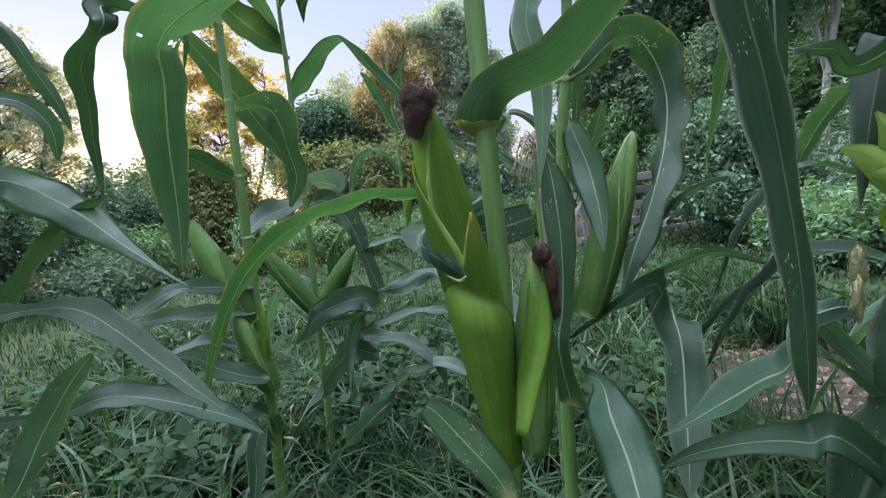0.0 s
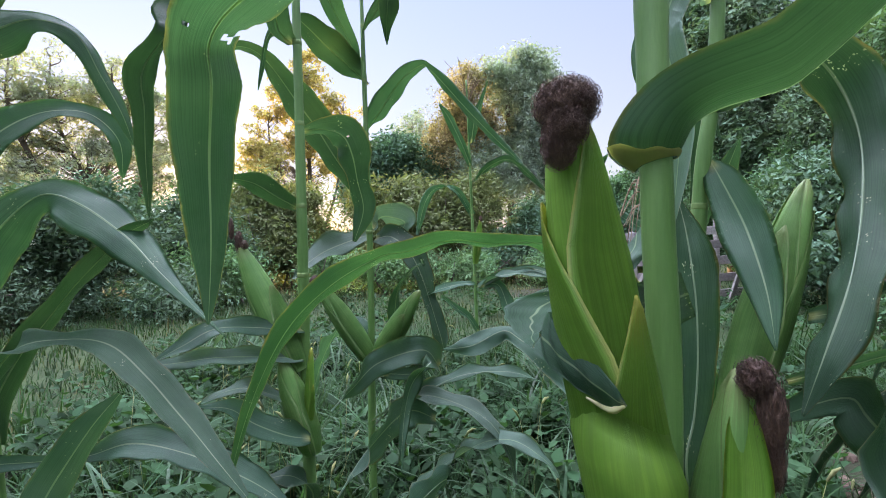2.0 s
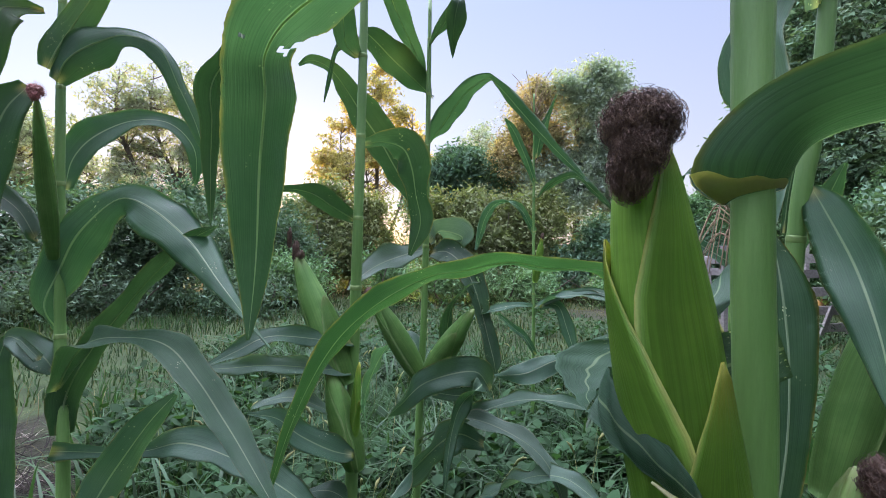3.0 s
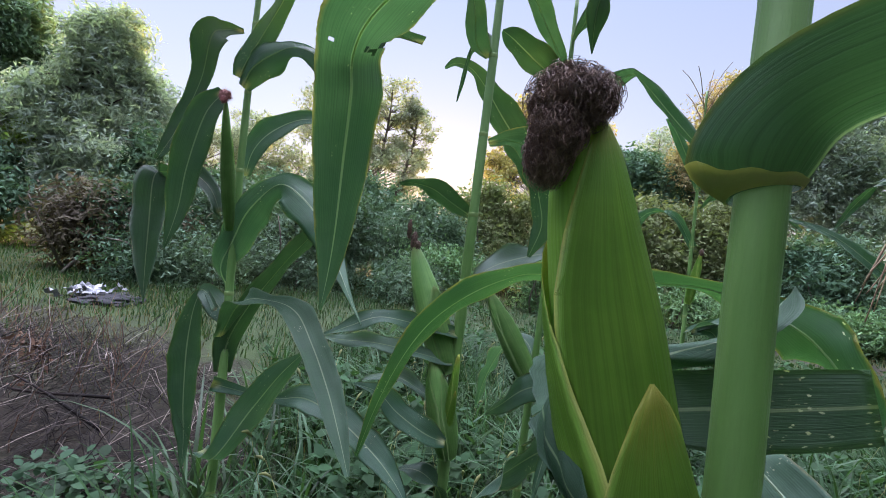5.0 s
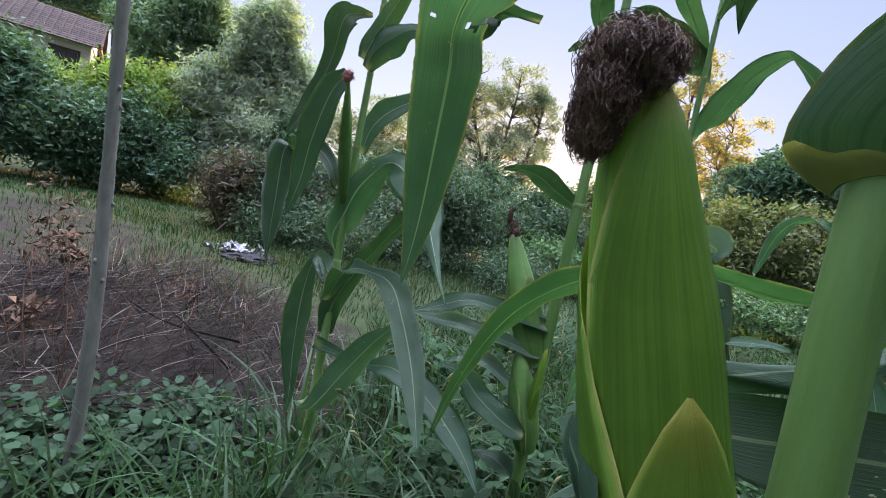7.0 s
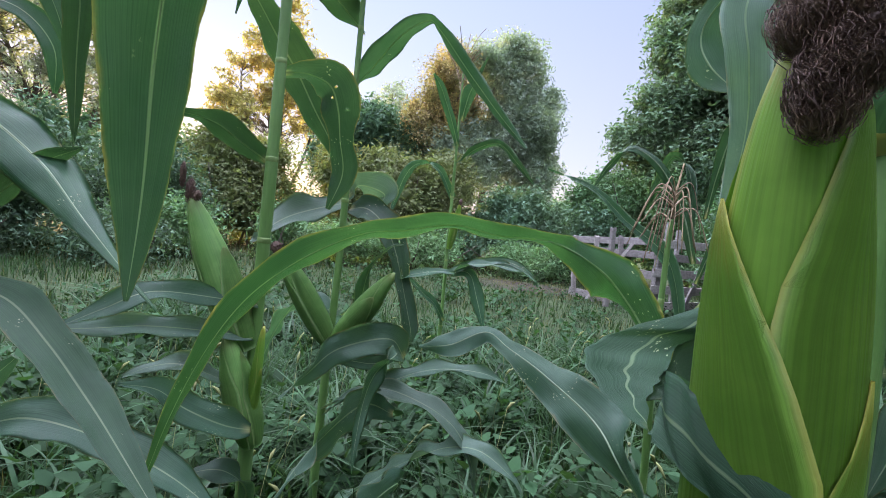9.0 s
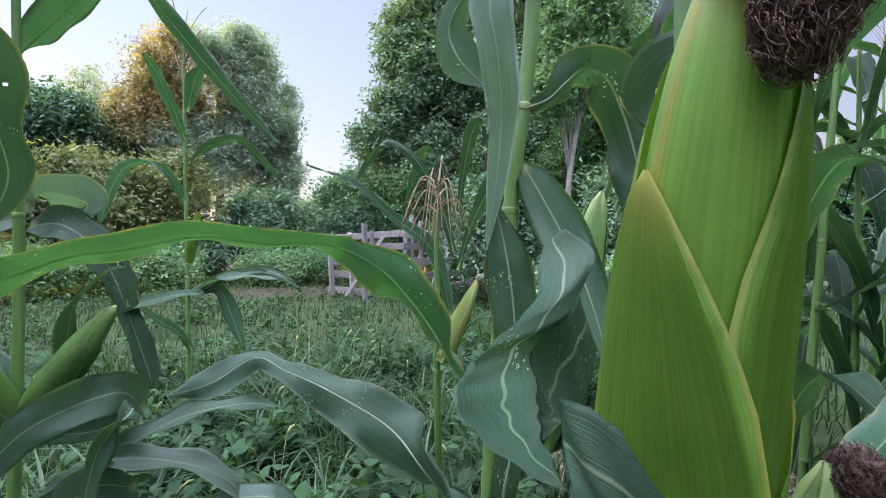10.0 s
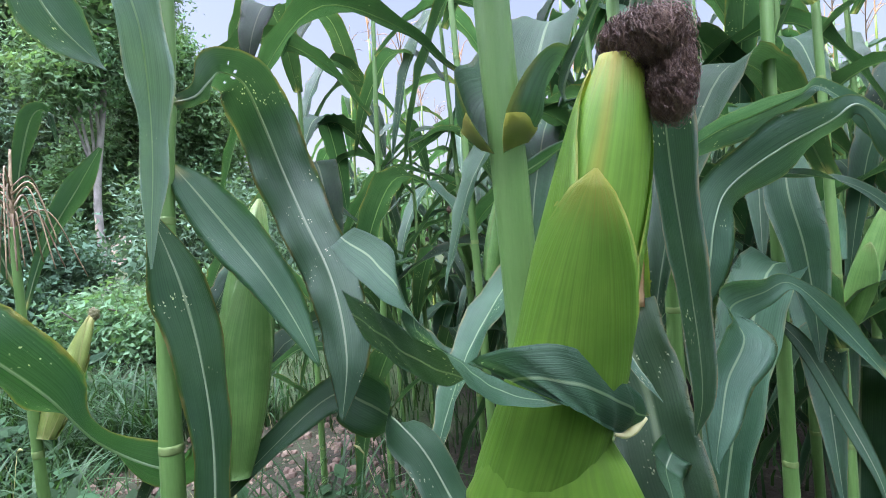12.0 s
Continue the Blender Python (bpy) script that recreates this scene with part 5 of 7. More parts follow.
LEAVES["c6"] = ("cplant", [
    (-1.118, 1.036, 0.64, 0.043, 60, -21),
    (-1.119, 1.043, 0.728, 0.07, 68, -15),
    (-1.078, 1.067, 0.828, 0.062, 77, -32),
    (-1.005, 1.088, 0.932, 0.06, 86, -11),
    (-0.935, 1.104, 1.013, 0.06, 84, -8),
    (-0.867, 1.107, 1.075, 0.05, 82, -8),
    (-0.772, 1.088, 1.112, 0.003, 47, -61),
])
LEAVES["c7"] = ("cplant", [
    (-1.12, 1.02, 0.74, 0.039, 63, 42),
    (-1.04, 1.02, 0.85, 0.068, 45, 35),
    (-0.933, 1.036, 0.87, 0.03, 98, 49),
    (-0.829, 1.03, 0.862, 0.069, 90, 37),
    (-0.728, 1.002, 0.81, 0.064, 89, 33),
    (-0.64, 0.975, 0.751, 0.06, 80, 21),
    (-0.54, 0.924, 0.703, 0.04, 75, 21),
    (-0.446, 0.866, 0.671, 0.009, 52, 24),
])
LEAVES["c8"] = ("cplant", [
    (-1.1, 1, 0.62, 0.039, 63, 42),
    (-0.984, 1.104, 0.593, 0.022, 161, 49),
    (-0.88, 1.132, 0.617, 0.084, 127, 33),
    (-0.765, 1.152, 0.592, 0.085, 100, 20),
    (-0.638, 1.147, 0.554, 0.074, 97, 24),
    (-0.547, 1.122, 0.532, 0.038, 88, 30),
    (-0.479, 1.098, 0.505, 0.005, 60, 33),
])
LEAVES["c9"] = ("cplant", [
    (-1.24, 1.069, 0.788, 0.024, 85, 46),
    (-1.442, 1.137, 0.815, 0.021, -126, -53),
    (-1.462, 1.12, 0.75, 0.058, -146, 20),
    (-1.439, 1.1, 0.619, 0.1, -141, 1),
    (-1.394, 1.084, 0.474, 0.078, -142, 2),
    (-1.342, 1.072, 0.352, 0.033, -135, 7),
    (-1.309, 1.056, 0.277, 0.002, -127, 13),
])
LEAVES["c9b"] = ("cplant", [
    (-1.222, 1.088, 0.761, 0.029, 123, 66),
    (-1.304, 1.118, 0.78, 0.079, 112, 40),
    (-1.404, 1.121, 0.816, 0.055, 126, 48),
    (-1.449, 1.125, 0.815, 0.017, 133, 81),
])
LEAVES["c10"] = ("cplant", [
    (-1.08, 0.98, 0.45, 0.039, 45, 19),
    (-1, 0.968, 0.466, 0.05, 59, -15),
    (-0.964, 1.031, 0.58, 0.086, 67, -42),
    (-0.921, 1.069, 0.672, 0.066, 74, -43),
    (-0.871, 1.095, 0.741, 0.012, 25, -53),
])
LEAVES["chang"] = ("dplant2", [
    (-0.6, 1.1, 1.5, 0.058, 59, 0),
    (-0.66, 1.02, 1.5, 0.067, 63, 0),
    (-0.647, 0.99, 1.453, 0.048, 61, 38),
    (-0.693, 0.975, 1.375, 0.056, 55, 32),
    (-0.705, 0.99, 1.307, 0.041, 60, 13),
    (-0.716, 1.003, 1.229, 0.03, 61, 9),
    (-0.72, 1.011, 1.157, 0.015, 52, 5),
    (-0.722, 1.015, 1.11, 0.002, 42, 2),
])
LEAVES["d1"] = ("dplant", [
    (0.3, 1.05, 1.45, 0.037, -34, 16),
    (0.269, 1.01, 1.498, 0.027, -5, -16),
    (0.234, 1.021, 1.462, 0.051, -11, -7),
    (0.213, 1.022, 1.4, 0.061, -25, 8),
    (0.222, 1.013, 1.329, 0.056, -26, 10),
    (0.237, 1.021, 1.25, 0.046, -20, 5),
    (0.233, 1.021, 1.167, 0.032, -19, 2),
    (0.226, 1.022, 1.1, 0.016, -28, 0),
    (0.217, 1.018, 1.05, 0.002, -38, -1),
])
LEAVES["d1b"] = ("dplant", [
    (0.253, 1.044, 1.49, 0.033, 155, 22),
    (0.222, 1.12, 1.454, 0.044, 141, 37),
    (0.212, 1.15, 1.412, 0.059, 133, 3),
    (0.228, 1.139, 1.362, 0.068, 134, 10),
    (0.268, 1.107, 1.309, 0.006, 159, 41),
])
LEAVES["d2"] = ("dplant", [
    (0.26, 1.02, 0.55, 0.064, -39, 0),
    (0.229, 0.976, 0.699, 0.039, -29, -20),
    (0.24, 0.974, 0.778, 0.043, -25, 2),
    (0.247, 0.978, 0.857, 0.05, -30, 4),
    (0.25, 0.99, 0.946, 0.063, -31, 4),
    (0.247, 1.004, 1.02, 0.072, -30, 5),
    (0.245, 1.02, 1.07, 0.046, -30, 10),
    (0.24, 1.035, 1.116, 0.011, -40, 22),
])
LEAVES["d3"] = ("dplant", [
    (0.29, 1.038, 1.267, 0.011, -18, -33),
    (0.331, 1.035, 1.286, 0.035, 27, -41),
    (0.371, 1.039, 1.322, 0.06, 29, -40),
    (0.409, 1.047, 1.349, 0.074, 51, -41),
    (0.445, 1.032, 1.34, 0.095, 85, -42),
    (0.478, 1.024, 1.285, 0.105, 100, -34),
    (0.488, 1, 1.204, 0.105, 106, -22),
    (0.456, 0.948, 1.111, 0.092, 106, -18),
    (0.4, 0.88, 1.013, 0.08, 104, -10),
    (0.345, 0.84, 0.918, 0.062, 105, -10),
    (0.318, 0.84, 0.834, 0.004, 120, -5),
])
LEAVES["d4"] = ("dplant", [
    (0.293, 1.046, 1.186, 0.013, -34, 21),
    (0.299, 1.019, 1.15, 0.054, -26, 56),
    (0.309, 0.974, 1.086, 0.073, -22, 55),
    (0.308, 0.93, 1.031, 0.062, -21, 50),
    (0.306, 0.894, 0.975, 0.043, -7, 50),
    (0.296, 0.855, 0.912, 0.004, -32, 56),
])
LEAVES["dlow"] = ("dplant", [
    (0.28, 1.05, 0.7, 0.036, 0, 34),
    (0.39, 0.907, 0.833, 0.0476, 139, -54),
    (0.392, 0.839, 0.833, 0.0884, 133, -66),
    (0.382, 0.759, 0.779, 0.0663, 135, -9),
    (0.359, 0.699, 0.694, 0.068, 142, -12),
    (0.334, 0.644, 0.639, 0.0442, 149, -14),
    (0.314, 0.603, 0.602, 0.003, 159, -10),
])
LEAVES["dlow2"] = ("dplant", [
    (0.29, 1.03, 0.62, 0.036, 90, 34),
    (0.288, 0.887, 0.654, 0.0336, 16, 21),
    (0.278, 0.807, 0.626, 0.0912, 17, 20),
    (0.279, 0.733, 0.582, 0.0928, 5, 12),
    (0.271, 0.666, 0.553, 0.072, 7, 13),
    (0.264, 0.605, 0.541, 0.003, -17, 9),
])
LEAVES["jleaf"] = ("jplant", [
    (0.62, 0.36, 1.55, 0.054, 112, 0),
    (0.50, 0.39, 1.58, 0.063, 108, 0),
    (0.34, 0.425, 1.44, 0.062, -71, -7),
    (0.297, 0.436, 1.345, 0.062, -71, -7),
    (0.294, 0.435, 1.275, 0.063, -73, -7),
    (0.294, 0.435, 1.196, 0.058, -75, -6),
    (0.305, 0.429, 1.128, 0.052, -77, -5),
    (0.314, 0.42, 1.05, 0.044, -78, -7),
    (0.32, 0.412, 0.981, 0.037, -80, -11),
    (0.323, 0.406, 0.912, 0.032, -82, 1),
    (0.326, 0.406, 0.859, 0.024, -81, 17),
    (0.332, 0.414, 0.815, 0.002, -93, 9),
])
LEAVES["rlow"] = ("lplant", [
    (0.62, 0.42, 0.55, 0.036, 56, 0),
    (0.427, 0.488, 0.82, 0.0273, 79, 1),
    (0.379, 0.522, 0.807, 0.0585, 56, 27),
    (0.34, 0.546, 0.771, 0.0559, 53, 28),
    (0.299, 0.561, 0.737, 0.0208, 66, 29),
    (0.259, 0.569, 0.713, 0.001, -78, 5),
])
LEAVES["f1"] = ("fplant", [
    (-0.249, 2.85, 1.464, 0.023, 12, 7),
    (-0.289, 2.786, 1.574, 0.045, 26, -7),
    (-0.35, 2.718, 1.707, 0.046, 34, -20),
    (-0.395, 2.663, 1.769, 0.01, 4, 8),
])
LEAVES["f2"] = ("fplant", [
    (-0.239, 2.864, 1.371, 0.032, 13, 71),
    (-0.158, 2.815, 1.447, 0.051, 68, -36),
    (-0.038, 2.767, 1.485, 0.044, 94, -40),
    (0.062, 2.754, 1.4, 0.04, 135, -28),
    (0.164, 2.756, 1.299, 0.009, 173, -4),
])
LEAVES["f3"] = ("fplant", [
    (-0.246, 2.88, 1.194, 0.04, 21, 66),
    (-0.328, 2.823, 1.327, 0.044, 55, 58),
    (-0.425, 2.771, 1.344, 0.039, 70, -36),
    (-0.491, 2.749, 1.271, 0.061, 47, -28),
    (-0.543, 2.749, 1.087, 0.015, 10, 4),
])
LEAVES["f4"] = ("fplant", [
    (-0.243, 2.826, 1.594, 0.023, 11, 8),
    (-0.218, 2.795, 1.723, 0.075, 30, -20),
    (-0.19, 2.777, 1.786, 0.03, 26, -33),
    (-0.144, 2.74, 1.901, 0.005, -2, 6),
])
LEAVES["f5"] = ("fplant", [
    (-0.186, 2.873, 0.808, 0.046, 124, 71),
    (-0.067, 2.817, 0.862, 0.058, 100, 44),
    (0.087, 2.771, 0.892, 0.047, 103, 43),
    (0.198, 2.734, 0.845, 0.037, 119, 45),
    (0.246, 2.711, 0.791, 0.006, 171, -3),
])
LEAVES["f6"] = ("fplant", [
    (-0.2, 2.871, 0.793, 0.047, 139, 66),
    (-0.104, 2.822, 0.802, 0.055, 41, 50),
    (-0.049, 2.775, 0.679, 0.077, 20, 9),
    (-0.002, 2.727, 0.546, 0.012, 4, 28),
])
LEAVES["f7"] = ("fplant", [
    (-0.212, 2.828, 0.533, 0.022, 25, 37),
    (-0.269, 2.793, 0.626, 0.05, 82, 49),
    (-0.33, 2.767, 0.679, 0.038, 58, 40),
    (-0.413, 2.749, 0.754, 0.012, 23, 66),
])
LEAVES["g1"] = ("gplant", [
    (0.419, 1.508, 1.033, 0.013, -19, 30),
    (0.382, 1.515, 1.149, 0.029, -9, 30),
    (0.316, 1.524, 1.256, 0.027, -2, 36),
    (0.248, 1.547, 1.299, 0.022, 40, 57),
    (0.207, 1.561, 1.256, 0.019, 24, -32),
    (0.176, 1.571, 1.196, 0.003, -16, -27),
])
LEAVES["g2"] = ("gplant", [
    (0.411, 1.494, 0.863, 0.022, 13, 62),
    (0.365, 1.516, 1.031, 0.037, 4, 47),
    (0.258, 1.535, 1.117, 0.029, 27, 45),
    (0.167, 1.532, 1.186, 0.018, 40, 49),
    (0.051, 1.54, 1.224, 0.003, -4, -47),
])
LEAVES["g3"] = ("gplant", [
    (0.436, 1.519, 1.144, 0.01, -22, 0),
    (0.44, 1.504, 1.244, 0.021, -12, 3),
    (0.447, 1.477, 1.338, 0.039, 1, -32),
    (0.464, 1.462, 1.353, 0.02, 16, -32),
    (0.483, 1.464, 1.297, 0.003, -35, 0),
])
LEAVES["g4"] = ("gplant", [
    (0.428, 1.501, 0.986, 0.009, -22, -2),
    (0.447, 1.466, 1.106, 0.023, -6, -37),
    (0.472, 1.415, 1.205, 0.046, 1, -44),
    (0.483, 1.367, 1.279, 0.007, -23, -52),
])
LEAVES["g5"] = ("gplant", [
    (0.417, 1.532, 1.105, 0.011, -19, 39),
    (0.398, 1.55, 1.253, 0.026, -1, -28),
    (0.365, 1.583, 1.295, 0.03, 50, -43),
    (0.347, 1.604, 1.226, 0.026, 2, -29),
    (0.322, 1.625, 1.144, 0.004, -25, 0),
])
LEAVES["g6"] = ("gplant", [
    (0.424, 1.476, 0.82, 0.01, -14, 27),
    (0.446, 1.425, 0.87, 0.024, 6, 26),
    (0.457, 1.372, 0.892, 0.027, 14, 38),
    (0.47, 1.342, 0.924, 0.004, -31, 43),
])
LEAVES["e1"] = ("dplant", [
    (0.387, 0.948, 0.94, 0.025, 7, 59),
    (0.418, 0.892, 0.964, 0.029, 29, 60),
    (0.436, 0.852, 1.003, 0.016, 7, -31),
    (0.454, 0.809, 1.024, 0.014, 41, -53),
    (0.477, 0.772, 1.037, 0.004, -30, -79),
])
LEAVES["e2"] = ("dplant", [
    (0.45, 1.117, 0.796, 0.018, -20, -50),
    (0.522, 1.093, 0.83, 0.026, 50, -64),
    (0.609, 1.053, 0.867, 0.025, 52, -58),
    (0.687, 0.999, 0.842, 0.006, -81, -78),
])
LEAVES["e3"] = ("lplant", [
    (0.62, 0.42, 0.62, 0.036, 56, 0),
    (0.429, 0.504, 0.852, 0.021, -20, 1),
    (0.417, 0.474, 0.893, 0.023, -26, -46),
    (0.362, 0.463, 0.884, 0.02, 83, 38),
    (0.339, 0.444, 0.853, 0.005, 110, 58),
])
LEAVES["e4"] = ("lplant", [
    (0.62, 0.42, 0.5, 0.041, 56, 29),
    (0.399, 0.425, 0.758, 0.0434, 47, 44),
    (0.353, 0.443, 0.768, 0.0406, 51, 34),
    (0.306, 0.45, 0.769, 0.0294, 55, 33),
    (0.25, 0.454, 0.76, 0.0168, 59, 51),
    (0.211, 0.452, 0.747, 0.002, 22, 50),
])
LEAVES["j2"] = ("jplant", [
    (0.62, 0.36, 1.62, 0.036, 56, 0),
    (0.375, 0.522, 1.268, 0.031, -10, -10),
    (0.376, 0.517, 1.217, 0.032, -12, -10),
    (0.374, 0.512, 1.156, 0.025, -14, -9),
    (0.379, 0.518, 1.113, 0.015, -15, -8),
    (0.379, 0.522, 1.082, 0.002, -36, -10),
])
LEAVES["j3"] = ("jplant", [
    (0.62, 0.38, 1.3, 0.037, 63, 53),
    (0.557, 0.595, 1.165, 0.03, 45, -60),
    (0.509, 0.607, 1.182, 0.022, 49, -59),
    (0.479, 0.629, 1.19, 0.004, 54, -78),
])
LEAVES["kleaf"] = ("kplant", [
    (0.497, 0.467, 0.945, 0.109, -106, 6),
    (0.475, 0.457, 0.887, 0.114, -112, 5),
    (0.452, 0.441, 0.825, 0.111, -111, 11),
    (0.422, 0.434, 0.762, 0.109, -110, 16),
    (0.393, 0.426, 0.713, 0.111, -108, 19),
    (0.354, 0.413, 0.657, 0.079, -106, 23),
    (0.319, 0.406, 0.609, 0.002, -86, 15),
])
LEAVES["kh1"] = ("kplant", [
    (0.496, 0.45, 0.946, 0.061, -103, 2),
    (0.498, 0.454, 1.015, 0.07, -102, -2),
    (0.502, 0.455, 1.088, 0.067, -102, -5),
    (0.501, 0.454, 1.158, 0.037, -101, -9),
    (0.496, 0.455, 1.213, 0.004, -90, -9),
])
LEAVES["kh2"] = ("kplant", [
    (0.49, 0.467, 0.959, 0.039, -90, 12),
    (0.476, 0.487, 1.007, 0.036, -80, -9),
    (0.466, 0.508, 1.044, 0.027, -68, 9),
    (0.459, 0.534, 1.057, 0.004, -87, 44),
])
LEAVES["kh3"] = ("kplant", [
    (0.493, 0.483, 0.95, 0.034, -88, 14),
    (0.488, 0.486, 1.025, 0.024, -80, -3),
    (0.482, 0.497, 1.061, 0.03, -69, 16),
    (0.48, 0.515, 1.091, 0.005, -89, 15),
])
LEAVES["kh4"] = ("kplant", [
    (0.486, 0.455, 0.951, 0.04, -82, -1),
    (0.48, 0.457, 0.996, 0.036, -76, 11),
    (0.471, 0.475, 1.023, 0.028, -79, 22),
    (0.465, 0.504, 1.026, 0.004, -87, 45),
])
LEAVES["kh5"] = ("kplant", [
    (0.486, 0.464, 0.947, 0.104, -102, -1),
    (0.481, 0.478, 0.967, 0.066, -91, -2),
    (0.475, 0.5, 0.99, 0.016, -87, 22),
])
LEAVES["kstrip"] = ("kplant", [
    (0.48, 0.441, 0.944, 0.018, -93, 1),
    (0.484, 0.437, 1.007, 0.02, -84, -2),
    (0.489, 0.437, 1.056, 0.021, -94, -14),
    (0.49, 0.443, 1.094, 0.01, -95, 29),
])
LEAVES["r1"] = ("splant", [
    (0.534, 0.03, 1.103, 0.017, -42, 73),
    (0.518, 0.113, 1.182, 0.039, -110, 78),
    (0.508, 0.177, 1.237, 0.02, 69, 74),
    (0.493, 0.211, 1.226, 0.026, -31, -38),
    (0.494, 0.256, 1.21, 0.047, -30, -44),
    (0.495, 0.308, 1.193, 0.055, -23, -45),
    (0.5, 0.347, 1.172, 0.038, -20, -51),
    (0.506, 0.396, 1.148, 0.004, -84, -69),
])
LEAVES["r2"] = ("splant", [
    (0.523, 0.012, 1.08, 0.025, -42, 71),
    (0.508, 0.088, 1.149, 0.046, -102, 78),
    (0.495, 0.139, 1.203, 0.025, 96, 73),
    (0.495, 0.176, 1.187, 0.06, -40, -40),
    (0.496, 0.239, 1.154, 0.084, -51, -48),
    (0.495, 0.306, 1.107, 0.068, -60, -44),
    (0.488, 0.33, 1.059, 0.069, -81, -16),
    (0.479, 0.341, 1.006, 0.061, -92, -12),
    (0.477, 0.352, 0.961, 0.038, -91, -8),
    (0.475, 0.364, 0.934, 0.002, -99, 2),
])
LEAVES["r3"] = ("splant", [
    (0.541, 0.095, 0.814, 0.017, -35, 55),
    (0.542, 0.163, 0.909, 0.036, -72, 63),
    (0.532, 0.218, 0.962, 0.022, 44, 74),
    (0.508, 0.266, 0.954, 0.048, -45, -53),
    (0.481, 0.318, 0.937, 0.075, -71, -50),
    (0.449, 0.314, 0.901, 0.072, -86, -49),
    (0.423, 0.347, 0.853, 0.059, -93, -30),
    (0.4, 0.365, 0.805, 0.04, -97, -20),
    (0.386, 0.377, 0.765, 0.011, -97, 5),
    (0.379, 0.377, 0.749, 0.001, -94, 12),
])
LEAVES["r4"] = ("rplant", [
    (0.7, 0.137, 1.185, 0.011, -107, 51),
    (0.658, 0.16, 1.166, 0.046, -94, 1),
    (0.626, 0.173, 1.1, 0.073, -99, 0),
    (0.61, 0.162, 1.012, 0.063, -105, 0),
    (0.598, 0.158, 0.918, 0.038, -106, -1),
    (0.581, 0.162, 0.831, 0.004, -115, 4),
])
LEAVES["r5"] = ("splant", [
    (0.517, 0.009, 0.971, 0.025, -41, 65),
    (0.515, 0.09, 1.053, 0.025, -54, 57),
    (0.511, 0.144, 1.097, 0.017, -49, 50),
    (0.517, 0.204, 1.119, 0.017, -28, -46),
    (0.525, 0.248, 1.123, 0.004, -74, -82),
])
LEAVES["r6"] = ("rplant", [
    (0.697, 0.147, 0.874, 0.021, -60, 65),
    (0.669, 0.2, 0.904, 0.019, -67, -57),
    (0.613, 0.17, 0.849, 0.026, -83, 29),
    (0.552, 0.149, 0.76, 0.026, -75, 36),
    (0.497, 0.142, 0.695, 0.015, -89, 16),
    (0.474, 0.144, 0.65, 0.001, -113, 15),
])
LEAVES["al1"] = ("aplant", [
    (-0.566, 1.341, 0.837, 0.029, 77, 24),
    (-0.611, 1.288, 0.847, 0.045, 115, 40),
    (-0.7, 1.196, 0.866, 0.052, 112, 40),
    (-0.744, 1.127, 0.839, 0.04, 114, 40),
    (-0.786, 1.065, 0.808, 0.005, 150, 24),
])
LEAVES["al2"] = ("aplant", [
    (-0.564, 1.329, 0.765, 0.028, 84, 25.2),
    (-0.64, 1.262, 0.783, 0.046, 125, 42),
    (-0.716, 1.198, 0.796, 0.05, 130, 42),
    (-0.771, 1.137, 0.798, 0.036, 128, 42),
    (-0.802, 1.09, 0.803, 0.006, 150, 25.2),
])
LEAVES["al3"] = ("aplant", [
    (-0.531, 1.29, 0.576, 0.027, 92, 27),
    (-0.568, 1.247, 0.6, 0.066, 112, 45),
    (-0.629, 1.207, 0.642, 0.068, 117, 45),
    (-0.669, 1.175, 0.686, 0.045, 125, 45),
    (-0.711, 1.13, 0.706, 0.009, 126, 27),
])
LEAVES["alow"] = ("aplant", [
    (-0.513, 1.223, 0.405, 0.016, 70, 44),
    (-0.526, 1.189, 0.469, 0.035, 52, -12),
    (-0.526, 1.14, 0.445, 0.05, 38, -22),
    (-0.517, 1.103, 0.392, 0.041, 27, -20),
    (-0.512, 1.052, 0.31, 0.005, 17, -16),
])
LEAVES["bl1"] = ("bplant", [
    (-0.271, 1.709, 0.649, 0.038, 67, 30),
    (-0.313, 1.643, 0.715, 0.092, 83, 50),
    (-0.424, 1.529, 0.702, 0.078, 77, 50),
    (-0.477, 1.446, 0.651, 0.044, 48, 50),
    (-0.515, 1.387, 0.61, 0.007, 6, 30),
])
LEAVES["bl2"] = ("bplant", [
    (-0.28, 1.664, 0.493, 0.037, 70, 30),
    (-0.353, 1.57, 0.546, 0.093, 72, 50),
    (-0.435, 1.438, 0.483, 0.083, 45, 50),
    (-0.472, 1.332, 0.425, 0.054, 40, 50),
    (-0.501, 1.247, 0.372, 0.006, 179, 30),
])
LEAVES["bl3"] = ("bplant", [
    (-0.272, 1.578, 0.277, 0.035, 65, 30),
    (-0.231, 1.528, 0.368, 0.075, 58, 50),
    (-0.333, 1.377, 0.333, 0.086, 40, 50),
    (-0.383, 1.27, 0.293, 0.066, 29, 50),
    (-0.427, 1.182, 0.255, 0.004, 13, 30),
])
LEAVES["nearlow"] = ("near", [
    (0.061, 0.484, 0.699, 0.035, 48, 36),
    (0.045, 0.493, 0.728, 0.038, 36, 23),
    (0.014, 0.513, 0.759, 0.047, 38, 26),
    (-0.016, 0.528, 0.789, 0.033, 39, 27),
    (-0.029, 0.532, 0.798, 0.022, 31, 25),
])
LEAVES["nhusk"] = ("near", [
    (0.063, 0.562, 0.873, 0.006, 9, 42),
    (0.053, 0.561, 0.904, 0.023, 3, 39),
    (0.037, 0.558, 0.93, 0.022, -2, 28),
    (0.026, 0.555, 0.943, 0.016, -2, 29),
    (0.018, 0.554, 0.947, 0.005, 6, 43),
])
